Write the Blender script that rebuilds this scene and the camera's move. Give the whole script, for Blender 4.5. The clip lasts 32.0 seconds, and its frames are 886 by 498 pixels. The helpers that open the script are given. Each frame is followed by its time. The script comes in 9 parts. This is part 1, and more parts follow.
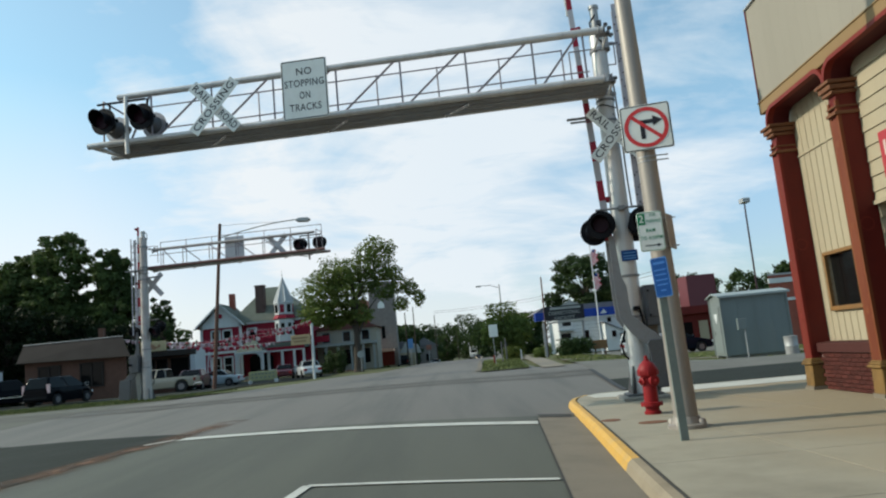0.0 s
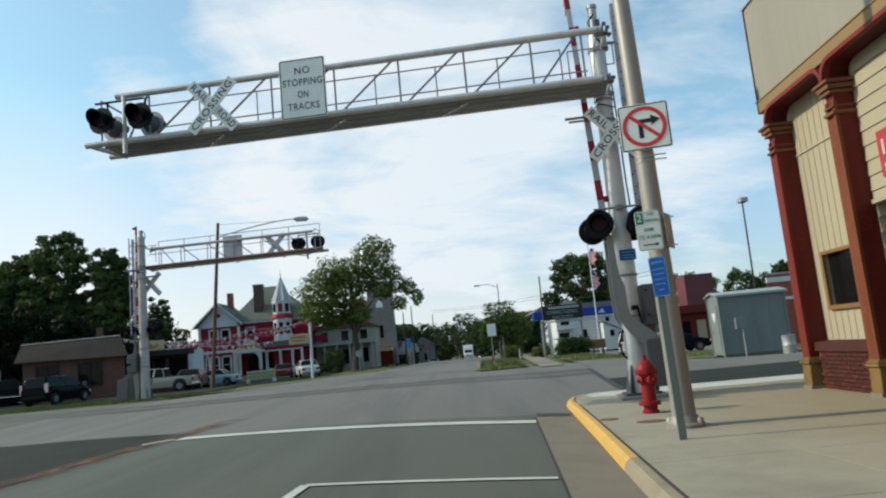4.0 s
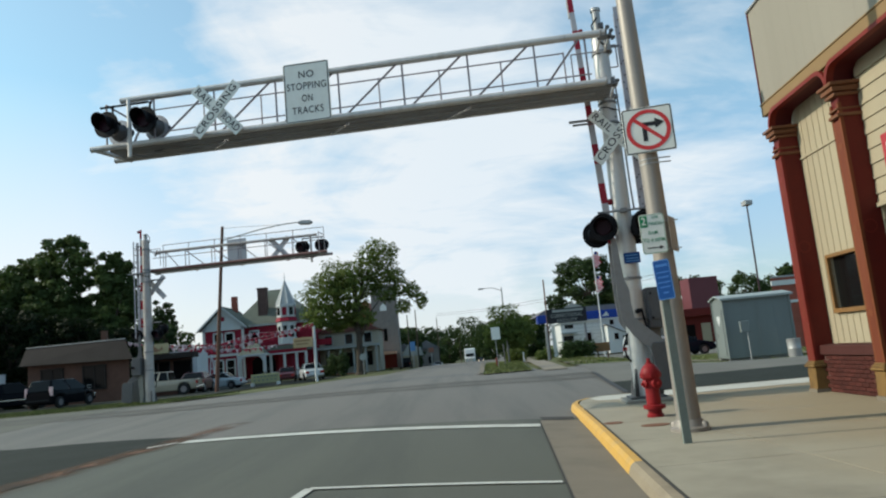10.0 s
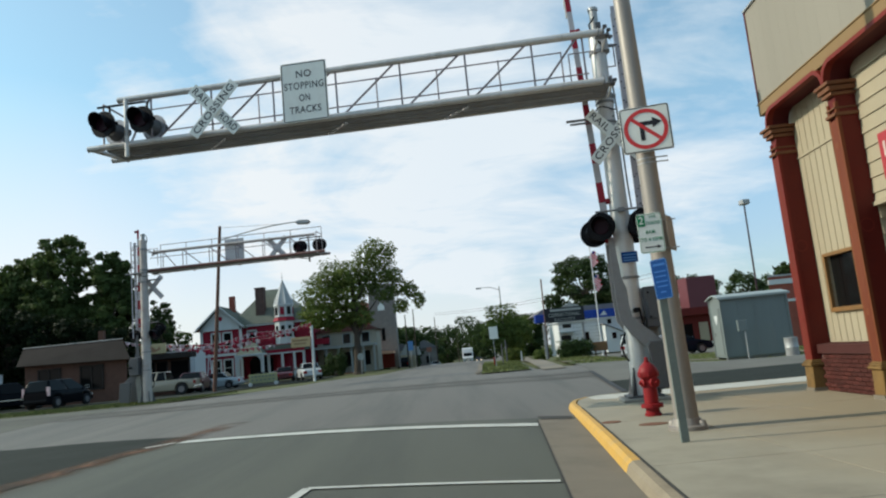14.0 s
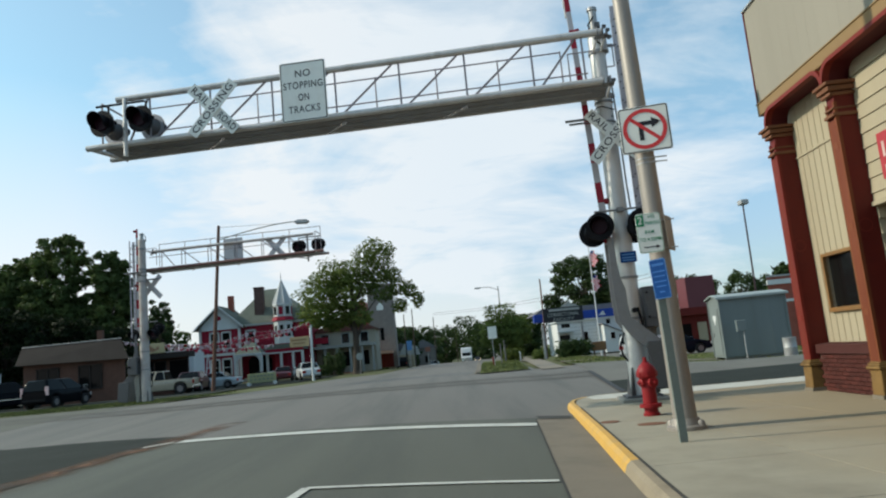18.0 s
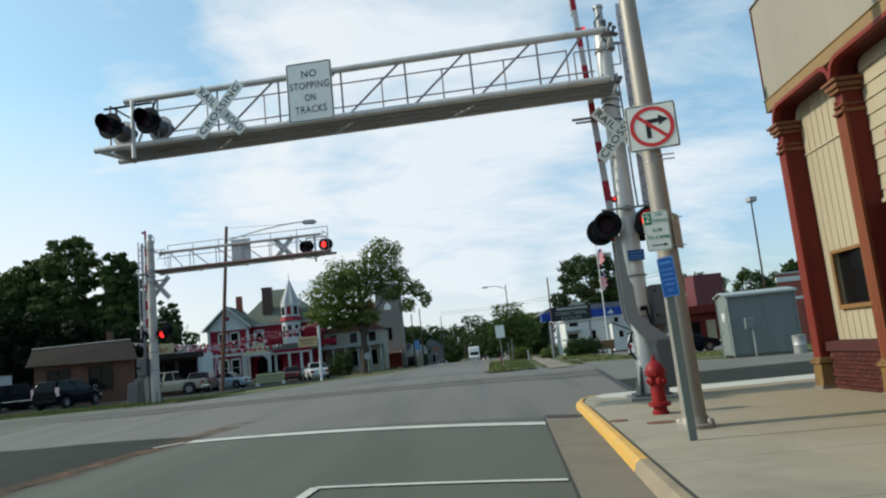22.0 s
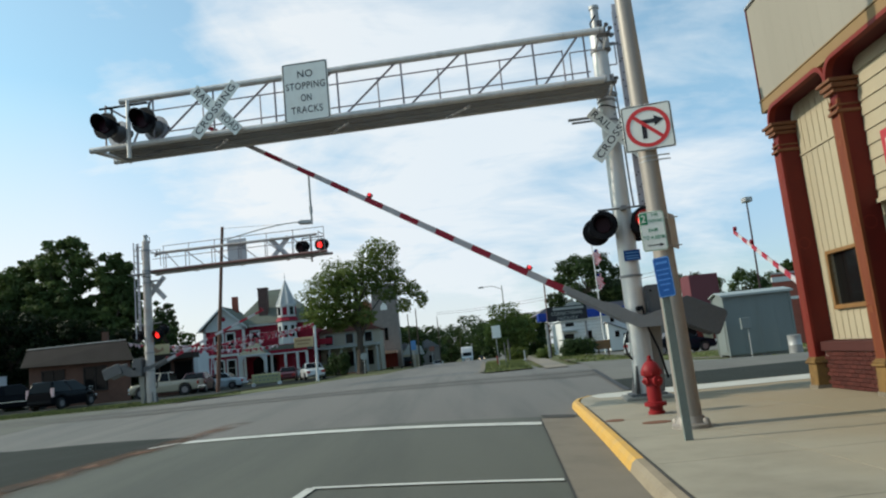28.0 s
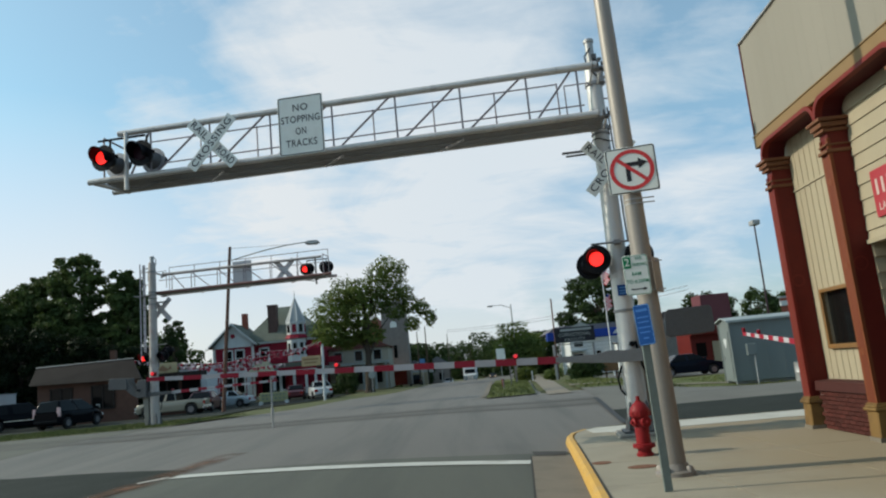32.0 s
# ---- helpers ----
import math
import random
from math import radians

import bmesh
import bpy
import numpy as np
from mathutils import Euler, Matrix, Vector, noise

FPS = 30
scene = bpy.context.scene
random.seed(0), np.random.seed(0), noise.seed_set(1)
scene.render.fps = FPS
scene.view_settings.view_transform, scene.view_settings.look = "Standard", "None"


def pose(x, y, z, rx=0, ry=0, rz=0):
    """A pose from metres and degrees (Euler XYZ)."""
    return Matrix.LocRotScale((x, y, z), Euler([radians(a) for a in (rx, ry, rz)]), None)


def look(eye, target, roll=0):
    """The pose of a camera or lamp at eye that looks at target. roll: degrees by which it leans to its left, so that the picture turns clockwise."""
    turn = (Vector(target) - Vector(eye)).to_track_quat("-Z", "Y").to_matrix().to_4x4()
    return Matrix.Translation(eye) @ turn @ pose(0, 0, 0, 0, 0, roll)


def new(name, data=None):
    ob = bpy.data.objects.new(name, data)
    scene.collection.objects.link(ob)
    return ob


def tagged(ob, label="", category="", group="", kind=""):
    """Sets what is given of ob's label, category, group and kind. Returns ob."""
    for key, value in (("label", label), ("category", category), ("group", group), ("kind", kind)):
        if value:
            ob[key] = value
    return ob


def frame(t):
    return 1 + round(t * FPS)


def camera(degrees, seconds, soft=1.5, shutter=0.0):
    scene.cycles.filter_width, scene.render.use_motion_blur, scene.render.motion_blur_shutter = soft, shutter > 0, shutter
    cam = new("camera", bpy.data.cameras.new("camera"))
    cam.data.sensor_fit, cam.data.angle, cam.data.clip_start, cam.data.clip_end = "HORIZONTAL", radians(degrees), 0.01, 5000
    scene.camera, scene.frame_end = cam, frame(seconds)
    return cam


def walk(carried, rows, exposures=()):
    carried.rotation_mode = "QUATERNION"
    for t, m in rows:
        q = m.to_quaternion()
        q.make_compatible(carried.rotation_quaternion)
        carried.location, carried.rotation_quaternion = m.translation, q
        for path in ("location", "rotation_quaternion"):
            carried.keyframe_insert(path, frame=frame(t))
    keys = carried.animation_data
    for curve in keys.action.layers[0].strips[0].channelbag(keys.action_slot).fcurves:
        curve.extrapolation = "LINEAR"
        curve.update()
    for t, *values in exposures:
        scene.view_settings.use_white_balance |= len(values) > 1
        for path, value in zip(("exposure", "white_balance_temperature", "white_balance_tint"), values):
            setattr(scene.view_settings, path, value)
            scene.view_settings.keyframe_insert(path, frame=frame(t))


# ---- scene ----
# ---- camera and its walk ----
cam = camera(64.57, 32.0, soft=2.15)
PATH = [
    (0.0, pose(0.000, 0.000, 1.219, 98.348, 5.261, -0.026)),
    (0.5, pose(0.000, 0.000, 1.219, 98.339, 5.265, -0.050)),
    (1.0, pose(0.000, 0.000, 1.219, 98.308, 5.228, -0.077)),
    (1.5, pose(0.000, 0.000, 1.219, 98.348, 5.243, -0.059)),
    (2.0, pose(0.000, 0.000, 1.219, 98.338, 5.247, -0.079)),
    (2.5, pose(0.000, 0.000, 1.219, 98.363, 5.267, -0.131)),
    (3.0, pose(0.000, 0.000, 1.219, 98.380, 5.280, -0.144)),
    (3.5, pose(0.000, 0.000, 1.219, 98.262, 5.282, -0.174)),
    (5.5, pose(0.000, 0.000, 1.219, 98.357, 5.279, -0.118)),
    (6.0, pose(0.000, 0.000, 1.219, 98.344, 5.276, -0.106)),
    (6.5, pose(0.000, 0.000, 1.219, 98.356, 5.281, -0.031)),
    (7.0, pose(0.000, 0.000, 1.219, 98.360, 5.274, -0.052)),
    (7.5, pose(0.000, 0.000, 1.219, 98.343, 5.259, -0.079)),
    (8.0, pose(0.000, 0.000, 1.219, 98.343, 5.288, -0.073)),
    (8.5, pose(0.000, 0.000, 1.219, 98.327, 5.270, -0.124)),
    (9.0, pose(0.000, 0.000, 1.219, 98.307, 5.245, -0.077)),
    (9.5, pose(0.000, 0.000, 1.219, 98.325, 5.287, -0.176)),
    (9.7, pose(0.000, 0.000, 1.219, 98.325, 5.287, -0.176)),
    (10.0, pose(0.000, 0.000, 1.219, 98.575, 5.273, 0.158)),
    (10.5, pose(0.000, 0.000, 1.219, 98.538, 5.250, 0.091)),
    (11.0, pose(0.000, 0.000, 1.219, 98.540, 5.287, 0.012)),
    (11.5, pose(0.000, 0.000, 1.219, 98.562, 5.314, 0.041)),
    (12.0, pose(0.000, 0.000, 1.219, 98.509, 5.345, 0.047)),
    (12.5, pose(0.000, 0.000, 1.219, 98.539, 5.374, -0.047)),
    (13.0, pose(0.000, 0.000, 1.219, 98.548, 5.341, -0.012)),
    (13.5, pose(0.000, 0.000, 1.219, 98.541, 5.360, -0.044)),
    (14.0, pose(0.000, 0.000, 1.219, 98.517, 5.369, -0.014)),
    (14.5, pose(0.000, 0.000, 1.219, 98.506, 5.340, -0.028)),
    (16.5, pose(0.000, 0.000, 1.219, 98.519, 5.356, -0.102)),
    (17.0, pose(0.000, 0.000, 1.219, 98.495, 5.329, -0.107)),
    (17.5, pose(0.000, 0.000, 1.219, 98.531, 5.359, -0.083)),
    (18.0, pose(0.000, 0.000, 1.219, 98.487, 5.326, -0.111)),
    (18.5, pose(0.000, 0.000, 1.219, 98.524, 5.367, -0.135)),
    (19.0, pose(0.000, 0.000, 1.219, 98.497, 5.318, -0.127)),
    (19.5, pose(0.000, 0.000, 1.219, 98.533, 5.397, -0.053)),
    (20.0, pose(0.000, 0.000, 1.219, 98.540, 5.364, -0.092)),
    (20.5, pose(0.000, 0.000, 1.219, 98.531, 5.379, -0.051)),
    (21.0, pose(0.000, 0.000, 1.219, 98.528, 5.338, 0.016)),
    (21.2, pose(0.000, 0.000, 1.219, 98.528, 5.338, 0.016)),
    (21.5, pose(0.000, 0.000, 1.219, 98.668, 5.766, 0.592)),
    (22.0, pose(0.000, 0.000, 1.219, 98.496, 5.596, 0.529)),
    (22.5, pose(0.000, 0.000, 1.219, 98.375, 5.541, 0.334)),
    (23.0, pose(0.000, 0.000, 1.219, 98.385, 5.524, 0.322)),
    (23.5, pose(0.000, 0.000, 1.219, 98.319, 5.514, 0.330)),
    (24.0, pose(0.000, 0.000, 1.219, 98.326, 5.520, 0.288)),
    (24.5, pose(0.000, 0.000, 1.219, 98.351, 5.509, 0.289)),
    (25.0, pose(0.000, 0.000, 1.219, 98.328, 5.515, 0.313)),
    (25.5, pose(0.000, 0.000, 1.219, 98.332, 5.493, 0.268)),
    (27.5, pose(0.000, 0.000, 1.219, 98.406, 5.393, -0.204)),
    (27.7, pose(0.000, 0.000, 1.219, 98.406, 5.393, -0.204)),
    (28.0, pose(0.000, 0.000, 1.219, 98.482, 5.655, 0.222)),
    (28.5, pose(0.000, 0.000, 1.219, 98.450, 5.596, 0.161)),
    (29.0, pose(0.000, 0.000, 1.219, 98.429, 5.610, 0.008)),
    (29.3, pose(0.000, 0.000, 1.219, 98.429, 5.610, 0.008)),
    (29.5, pose(0.000, 0.000, 1.219, 98.092, 4.875, -0.279)),
    (29.6, pose(0.008, 0.007, 1.236, 97.955, 5.083, -0.042)),
    (29.8, pose(0.031, 0.012, 1.275, 97.255, 4.693, -1.852)),
    (30.0, pose(0.054, 0.017, 1.315, 98.253, 4.869, -3.970)),
    (30.1, pose(0.085, 0.014, 1.352, 99.575, 3.943, -1.572)),
    (30.2, pose(0.116, 0.010, 1.389, 98.365, 2.823, 0.208)),
    (30.4, pose(0.179, 0.003, 1.463, 98.305, 2.513, 0.248)),
    (30.5, pose(0.210, 0.000, 1.500, 98.630, 3.070, 0.330)),
    (30.6, pose(0.226, -0.020, 1.508, 100.725, 0.423, 2.988)),
    (30.8, pose(0.259, -0.060, 1.524, 100.375, 1.283, -0.002)),
    (31.0, pose(0.321, -0.108, 1.492, 99.139, 1.040, 2.348)),
    (31.1, pose(0.313, -0.080, 1.537, 97.335, -2.677, 0.648)),
    (31.2, pose(0.334, -0.060, 1.534, 98.795, -3.557, 3.168)),
    (31.4, pose(0.375, -0.020, 1.528, 97.335, -0.387, 1.178)),
    (31.5, pose(0.396, 0.000, 1.525, 98.600, 2.060, 1.360)),
    (31.7, pose(0.405, -0.018, 1.528, 98.725, 5.273, 0.118)),
    (31.9, pose(0.414, -0.036, 1.531, 99.855, 4.933, 0.478)),
    (32.0, pose(0.419, -0.045, 1.532, 99.816, 5.241, 1.200)),
]
walk(cam, PATH, exposures=[(0.0, 0.0), (29.3, 0.0), (30.4, -0.05), (31.2, -0.10), (32.0, -0.17)])

# ---- world, sun, exposure ----
SUN_AZ = (-0.9955, 0.095)          # where the sun stands, on the plan
SUN_EL = radians(32.5)


def make_world():
    w = bpy.data.worlds.new("hazy_sky")
    scene.world = w
    w.use_nodes = True
    nt = w.node_tree
    nt.nodes.clear()
    out = nt.nodes.new("ShaderNodeOutputWorld")
    sky = nt.nodes.new("ShaderNodeTexSky")
    sky.sky_type, sky.sun_disc = "NISHITA", False
    sky.sun_elevation, sky.sun_rotation = SUN_EL, math.atan2(SUN_AZ[0], SUN_AZ[1])
    sky.air_density, sky.dust_density, sky.ozone_density = 1.0, 1.5, 1.5
    bg = nt.nodes.new("ShaderNodeBackground")
    bg.inputs["Strength"].default_value = 0.15
    tint = nt.nodes.new("ShaderNodeMix")
    tint.data_type, tint.blend_type = "RGBA", "MULTIPLY"
    tint.inputs["Factor"].default_value = 1.0
    # bluer low down, greener blue overhead
    high = nt.nodes.new("ShaderNodeMix")
    high.data_type = "RGBA"
    high.inputs["A"].default_value, high.inputs["B"].default_value = (0.84, 1.04, 1.16, 1), (0.81, 1.34, 1.30, 1)
    nt.links.new(high.outputs["Result"], tint.inputs["B"])
    nt.links.new(sky.outputs[0], tint.inputs["A"])
    nt.links.new(tint.outputs["Result"], bg.inputs["Color"])
    # thin high cloud in streaks, thicker towards the horizon
    co = nt.nodes.new("ShaderNodeTexCoord")
    sep = nt.nodes.new("ShaderNodeSeparateXYZ")
    nt.links.new(co.outputs["Generated"], sep.inputs[0])
    rise = nt.nodes.new("ShaderNodeMapRange")
    rise.inputs["From Min"].default_value, rise.inputs["From Max"].default_value = 0.12, 0.34
    nt.links.new(sep.outputs["Z"], rise.inputs["Value"])
    nt.links.new(rise.outputs[0], high.inputs["Factor"])
    up = nt.nodes.new("ShaderNodeMath")
    up.operation = "ADD"
    up.inputs[1].default_value = 0.22
    nt.links.new(sep.outputs["Z"], up.inputs[0])
    dx = nt.nodes.new("ShaderNodeMath")
    dx.operation = "DIVIDE"
    nt.links.new(sep.outputs["X"], dx.inputs[0])
    nt.links.new(up.outputs[0], dx.inputs[1])
    dy = nt.nodes.new("ShaderNodeMath")
    dy.operation = "DIVIDE"
    nt.links.new(sep.outputs["Y"], dy.inputs[0])
    nt.links.new(up.outputs[0], dy.inputs[1])
    com = nt.nodes.new("ShaderNodeCombineXYZ")
    nt.links.new(dx.outputs[0], com.inputs[0])
    nt.links.new(dy.outputs[0], com.inputs[1])
    big = nt.nodes.new("ShaderNodeTexNoise")
    big.inputs["Scale"].default_value, big.inputs["Detail"].default_value = 1.5, 9.0
    big.inputs["Roughness"].default_value, big.inputs["Distortion"].default_value = 0.56, 0.7
    nt.links.new(com.outputs[0], big.inputs["Vector"])
    ramp = nt.nodes.new("ShaderNodeValToRGB")
    ramp.color_ramp.elements[0].color = (0.21, 0.21, 0.21, 1)
    ramp.color_ramp.elements[0].position, ramp.color_ramp.elements[1].position = 0.28, 0.60
    # the thicker cloud lies ahead, clearer sky to either side
    dot = nt.nodes.new("ShaderNodeVectorMath")
    dot.operation = "DOT_PRODUCT"
    dot.inputs[1].default_value = (0.03, 0.965, 0.26)
    nt.links.new(co.outputs["Generated"], dot.inputs[0])
    mass = nt.nodes.new("ShaderNodeMapRange")
    mass.inputs["From Min"].default_value, mass.inputs["From Max"].default_value = 0.87, 1.0
    mass.inputs["To Min"].default_value, mass.inputs["To Max"].default_value = -0.27, 0.11
    nt.links.new(dot.outputs["Value"], mass.inputs["Value"])
    both = nt.nodes.new("ShaderNodeMath")
    both.operation = "ADD"
    # fine wisps drawn out across the wind
    drawn = nt.nodes.new("ShaderNodeMapping")
    drawn.inputs["Rotation"].default_value, drawn.inputs["Scale"].default_value = (0, 0, 0.7), (1.0, 2.2, 1.0)
    nt.links.new(com.outputs[0], drawn.inputs["Vector"])
    wisp = nt.nodes.new("ShaderNodeTexNoise")
    wisp.inputs["Scale"].default_value, wisp.inputs["Detail"].default_value = 3.2, 10.0
    wisp.inputs["Roughness"].default_value, wisp.inputs["Distortion"].default_value = 0.62, 0.5
    nt.links.new(drawn.outputs[0], wisp.inputs["Vector"])
    blend = nt.nodes.new("ShaderNodeMath")
    blend.operation = "MULTIPLY_ADD"
    blend.inputs[1].default_value = 0.42
    nt.links.new(wisp.outputs["Fac"], blend.inputs[0])
    nt.links.new(big.outputs["Fac"], blend.inputs[2])
    level = nt.nodes.new("ShaderNodeMath")
    level.operation = "SUBTRACT"
    level.inputs[1].default_value = 0.21
    nt.links.new(blend.outputs[0], level.inputs[0])
    nt.links.new(level.outputs[0], both.inputs[0])
    nt.links.new(mass.outputs[0], both.inputs[1])
    less = nt.nodes.new("ShaderNodeMath")
    less.operation = "MULTIPLY_ADD"
    less.inputs[1].default_value, less.inputs[2].default_value = 0.09, -0.09
    sum2 = nt.nodes.new("ShaderNodeMath")
    sum2.operation = "ADD"
    nt.links.new(both.outputs[0], sum2.inputs[0])
    nt.links.new(less.outputs[0], sum2.inputs[1])
    nt.links.new(sum2.outputs[0], ramp.inputs[0])
    low = nt.nodes.new("ShaderNodeMapRange")
    low.inputs["From Min"].default_value, low.inputs["From Max"].default_value = 0.02, 0.40
    low.inputs["To Min"].default_value, low.inputs["To Max"].default_value = 0.90, 0.0
    nt.links.new(sep.outputs["Z"], low.inputs["Value"])
    # less haze to the east, away from the sun
    east = nt.nodes.new("ShaderNodeMapRange")
    east.inputs["From Min"].default_value, east.inputs["From Max"].default_value = 0.06, 0.32
    east.inputs["To Min"].default_value, east.inputs["To Max"].default_value = 1.0, 0.22
    nt.links.new(sep.outputs["X"], east.inputs["Value"])
    nt.links.new(east.outputs[0], less.inputs[0])
    thin = nt.nodes.new("ShaderNodeMath")
    thin.operation = "MULTIPLY"
    nt.links.new(low.outputs[0], thin.inputs[0])
    nt.links.new(east.outputs[0], thin.inputs[1])
    mx = nt.nodes.new("ShaderNodeMath")
    mx.operation = "MAXIMUM"
    nt.links.new(ramp.outputs[0], mx.inputs[0])
    nt.links.new(thin.outputs[0], mx.inputs[1])
    cl = nt.nodes.new("ShaderNodeMath")
    cl.operation = "MULTIPLY"
    cl.inputs[1].default_value = 0.90
    cloud = nt.nodes.new("ShaderNodeBackground")
    cloud.inputs["Color"].default_value = (0.905, 0.955, 1.0, 1)
    cloud.inputs["Strength"].default_value = 0.97
    mix = nt.nodes.new("ShaderNodeMixShader")
    nt.links.new(cl.outputs[0], mix.inputs[0])
    nt.links.new(bg.outputs[0], mix.inputs[1])
    nt.links.new(cloud.outputs[0], mix.inputs[2])
    # the haze is warmer and thicker towards the sun
    tone = nt.nodes.new("ShaderNodeMix")
    tone.data_type = "RGBA"
    tone.inputs["A"].default_value = (0.872, 0.938, 0.985, 1)
    tone.inputs["B"].default_value = (1.0, 1.0, 0.985, 1)
    side = nt.nodes.new("ShaderNodeMapRange")
    side.inputs["From Min"].default_value, side.inputs["From Max"].default_value = 0.05, -0.45
    nt.links.new(sep.outputs["X"], side.inputs["Value"])
    nt.links.new(side.outputs[0], tone.inputs["Factor"])
    glare = nt.nodes.new("ShaderNodeMapRange")
    glare.inputs["From Min"].default_value, glare.inputs["From Max"].default_value = 0.05, 0.46
    glare.inputs["To Min"].default_value, glare.inputs["To Max"].default_value = 1.05, 0.0
    nt.links.new(sep.outputs["Z"], glare.inputs["Value"])
    west = nt.nodes.new("ShaderNodeMath")
    west.operation = "MULTIPLY"
    nt.links.new(glare.outputs[0], west.inputs[0])
    nt.links.new(side.outputs[0], west.inputs[1])
    most = nt.nodes.new("ShaderNodeMath")
    most.operation, most.use_clamp = "MAXIMUM", True
    nt.links.new(mx.outputs[0], most.inputs[0])
    nt.links.new(west.outputs[0], most.inputs[1])
    nt.links.new(most.outputs[0], cl.inputs[0])
    nt.links.new(tone.outputs["Result"], cloud.inputs["Color"])
    nt.links.new(mix.outputs[0], out.inputs[0])
    sun = new("sun", bpy.data.lights.new("sun", "SUN"))
    sun.data.energy, sun.data.angle, sun.data.color = 3.9, radians(0.7), (1.0, 0.915, 0.76)
    d = Vector((SUN_AZ[0] * math.cos(SUN_EL), SUN_AZ[1] * math.cos(SUN_EL), math.sin(SUN_EL)))
    sun.matrix_world = look(d * 200, (0, 0, 0))


make_world()
scene.view_settings.exposure = 0.0

# ---- materials ----


def mat(name, color, rough=0.6, metal=0.0, var=0.12, scale=6.0, fine=60.0, bump=0.15, stain=None, stain_amt=0.3, stain_scale=1.2,
        coat=0.0, per_object=0.0, streak=False, trans=0.0, spec=0.22, dirt=None):
    """A surface with grain, broad tone variation and stains at true size."""
    m = bpy.data.materials.new(name)
    m.use_nodes = True
    nt = m.node_tree
    b = nt.nodes["Principled BSDF"]
    b.inputs["Roughness"].default_value, b.inputs["Metallic"].default_value = rough, metal
    b.inputs["Coat Weight"].default_value = coat
    b.inputs["Specular IOR Level"].default_value = spec
    if trans:
        b.inputs["Transmission Weight"].default_value = trans
    co = nt.nodes.new("ShaderNodeTexCoord")
    vec = co.outputs["Object"]
    if streak:
        mp = nt.nodes.new("ShaderNodeMapping")
        mp.inputs["Scale"].default_value = (1, 0.07, 1) if streak == "lane" else (1, 1, 0.12)
        if streak == "lane":
            mp.inputs["Rotation"].default_value = (0, 0, radians(5.1))
        nt.links.new(vec, mp.inputs[0])
        vec = mp.outputs[0]
    n1 = nt.nodes.new("ShaderNodeTexNoise")
    n1.inputs["Scale"].default_value, n1.inputs["Detail"].default_value = scale, 5
    nt.links.new(vec, n1.inputs["Vector"])
    n2 = nt.nodes.new("ShaderNodeTexNoise")
    n2.inputs["Scale"].default_value, n2.inputs["Detail"].default_value = fine, 3
    nt.links.new(co.outputs["Object"], n2.inputs["Vector"])
    add = nt.nodes.new("ShaderNodeMath")
    add.operation = "ADD"
    nt.links.new(n1.outputs["Fac"], add.inputs[0])
    nt.links.new(n2.outputs["Fac"], add.inputs[1])
    mr = nt.nodes.new("ShaderNodeMapRange")
    mr.inputs["From Min"].default_value, mr.inputs["From Max"].default_value = 0.6, 1.4
    mr.inputs["To Min"].default_value, mr.inputs["To Max"].default_value = 1 - var, 1 + var
    nt.links.new(add.outputs[0], mr.inputs["Value"])
    hsv = nt.nodes.new("ShaderNodeHueSaturation")
    hsv.inputs["Color"].default_value = (*color, 1)
    val = mr.outputs[0]
    if per_object:
        oi = nt.nodes.new("ShaderNodeObjectInfo")
        orr = nt.nodes.new("ShaderNodeMapRange")
        orr.inputs["To Min"].default_value, orr.inputs["To Max"].default_value = 1 - per_object, 1 + per_object
        nt.links.new(oi.outputs["Random"], orr.inputs["Value"])
        mu = nt.nodes.new("ShaderNodeMath")
        mu.operation = "MULTIPLY"
        nt.links.new(val, mu.inputs[0])
        nt.links.new(orr.outputs[0], mu.inputs[1])
        val = mu.outputs[0]
    nt.links.new(val, hsv.inputs["Value"])
    col = hsv.outputs[0]
    if stain:
        n3 = nt.nodes.new("ShaderNodeTexNoise")
        n3.inputs["Scale"].default_value, n3.inputs["Detail"].default_value, n3.inputs["Roughness"].default_value = stain_scale, 6, 0.65
        nt.links.new(vec, n3.inputs["Vector"])
        r3 = nt.nodes.new("ShaderNodeValToRGB")
        r3.color_ramp.elements[0].position, r3.color_ramp.elements[1].position = 0.48, 0.72
        nt.links.new(n3.outputs["Fac"], r3.inputs[0])
        m3 = nt.nodes.new("ShaderNodeMath")
        m3.operation = "MULTIPLY"
        m3.inputs[1].default_value = stain_amt
        nt.links.new(r3.outputs[0], m3.inputs[0])
        mixc = nt.nodes.new("ShaderNodeMix")
        mixc.data_type = "RGBA"
        nt.links.new(m3.outputs[0], mixc.inputs["Factor"])
        nt.links.new(col, mixc.inputs["A"])
        mixc.inputs["B"].default_value = (*stain, 1)
        col = mixc.outputs["Result"]
    if dirt:
        # a soiled share that grows across the paving, with a ragged edge: (colour, x where it starts, x where it is full)
        dc, x0, x1 = dirt
        sx = nt.nodes.new("ShaderNodeSeparateXYZ")
        nt.links.new(co.outputs["Object"], sx.inputs[0])
        n4 = nt.nodes.new("ShaderNodeTexNoise")
        n4.inputs["Scale"].default_value, n4.inputs["Detail"].default_value = 0.8, 6
        nt.links.new(co.outputs["Object"], n4.inputs["Vector"])
        m4 = nt.nodes.new("ShaderNodeMath")
        m4.operation = "MULTIPLY_ADD"
        m4.inputs[1].default_value = 2.6
        nt.links.new(n4.outputs["Fac"], m4.inputs[0])
        nt.links.new(sx.outputs["X"], m4.inputs[2])
        r4 = nt.nodes.new("ShaderNodeMapRange")
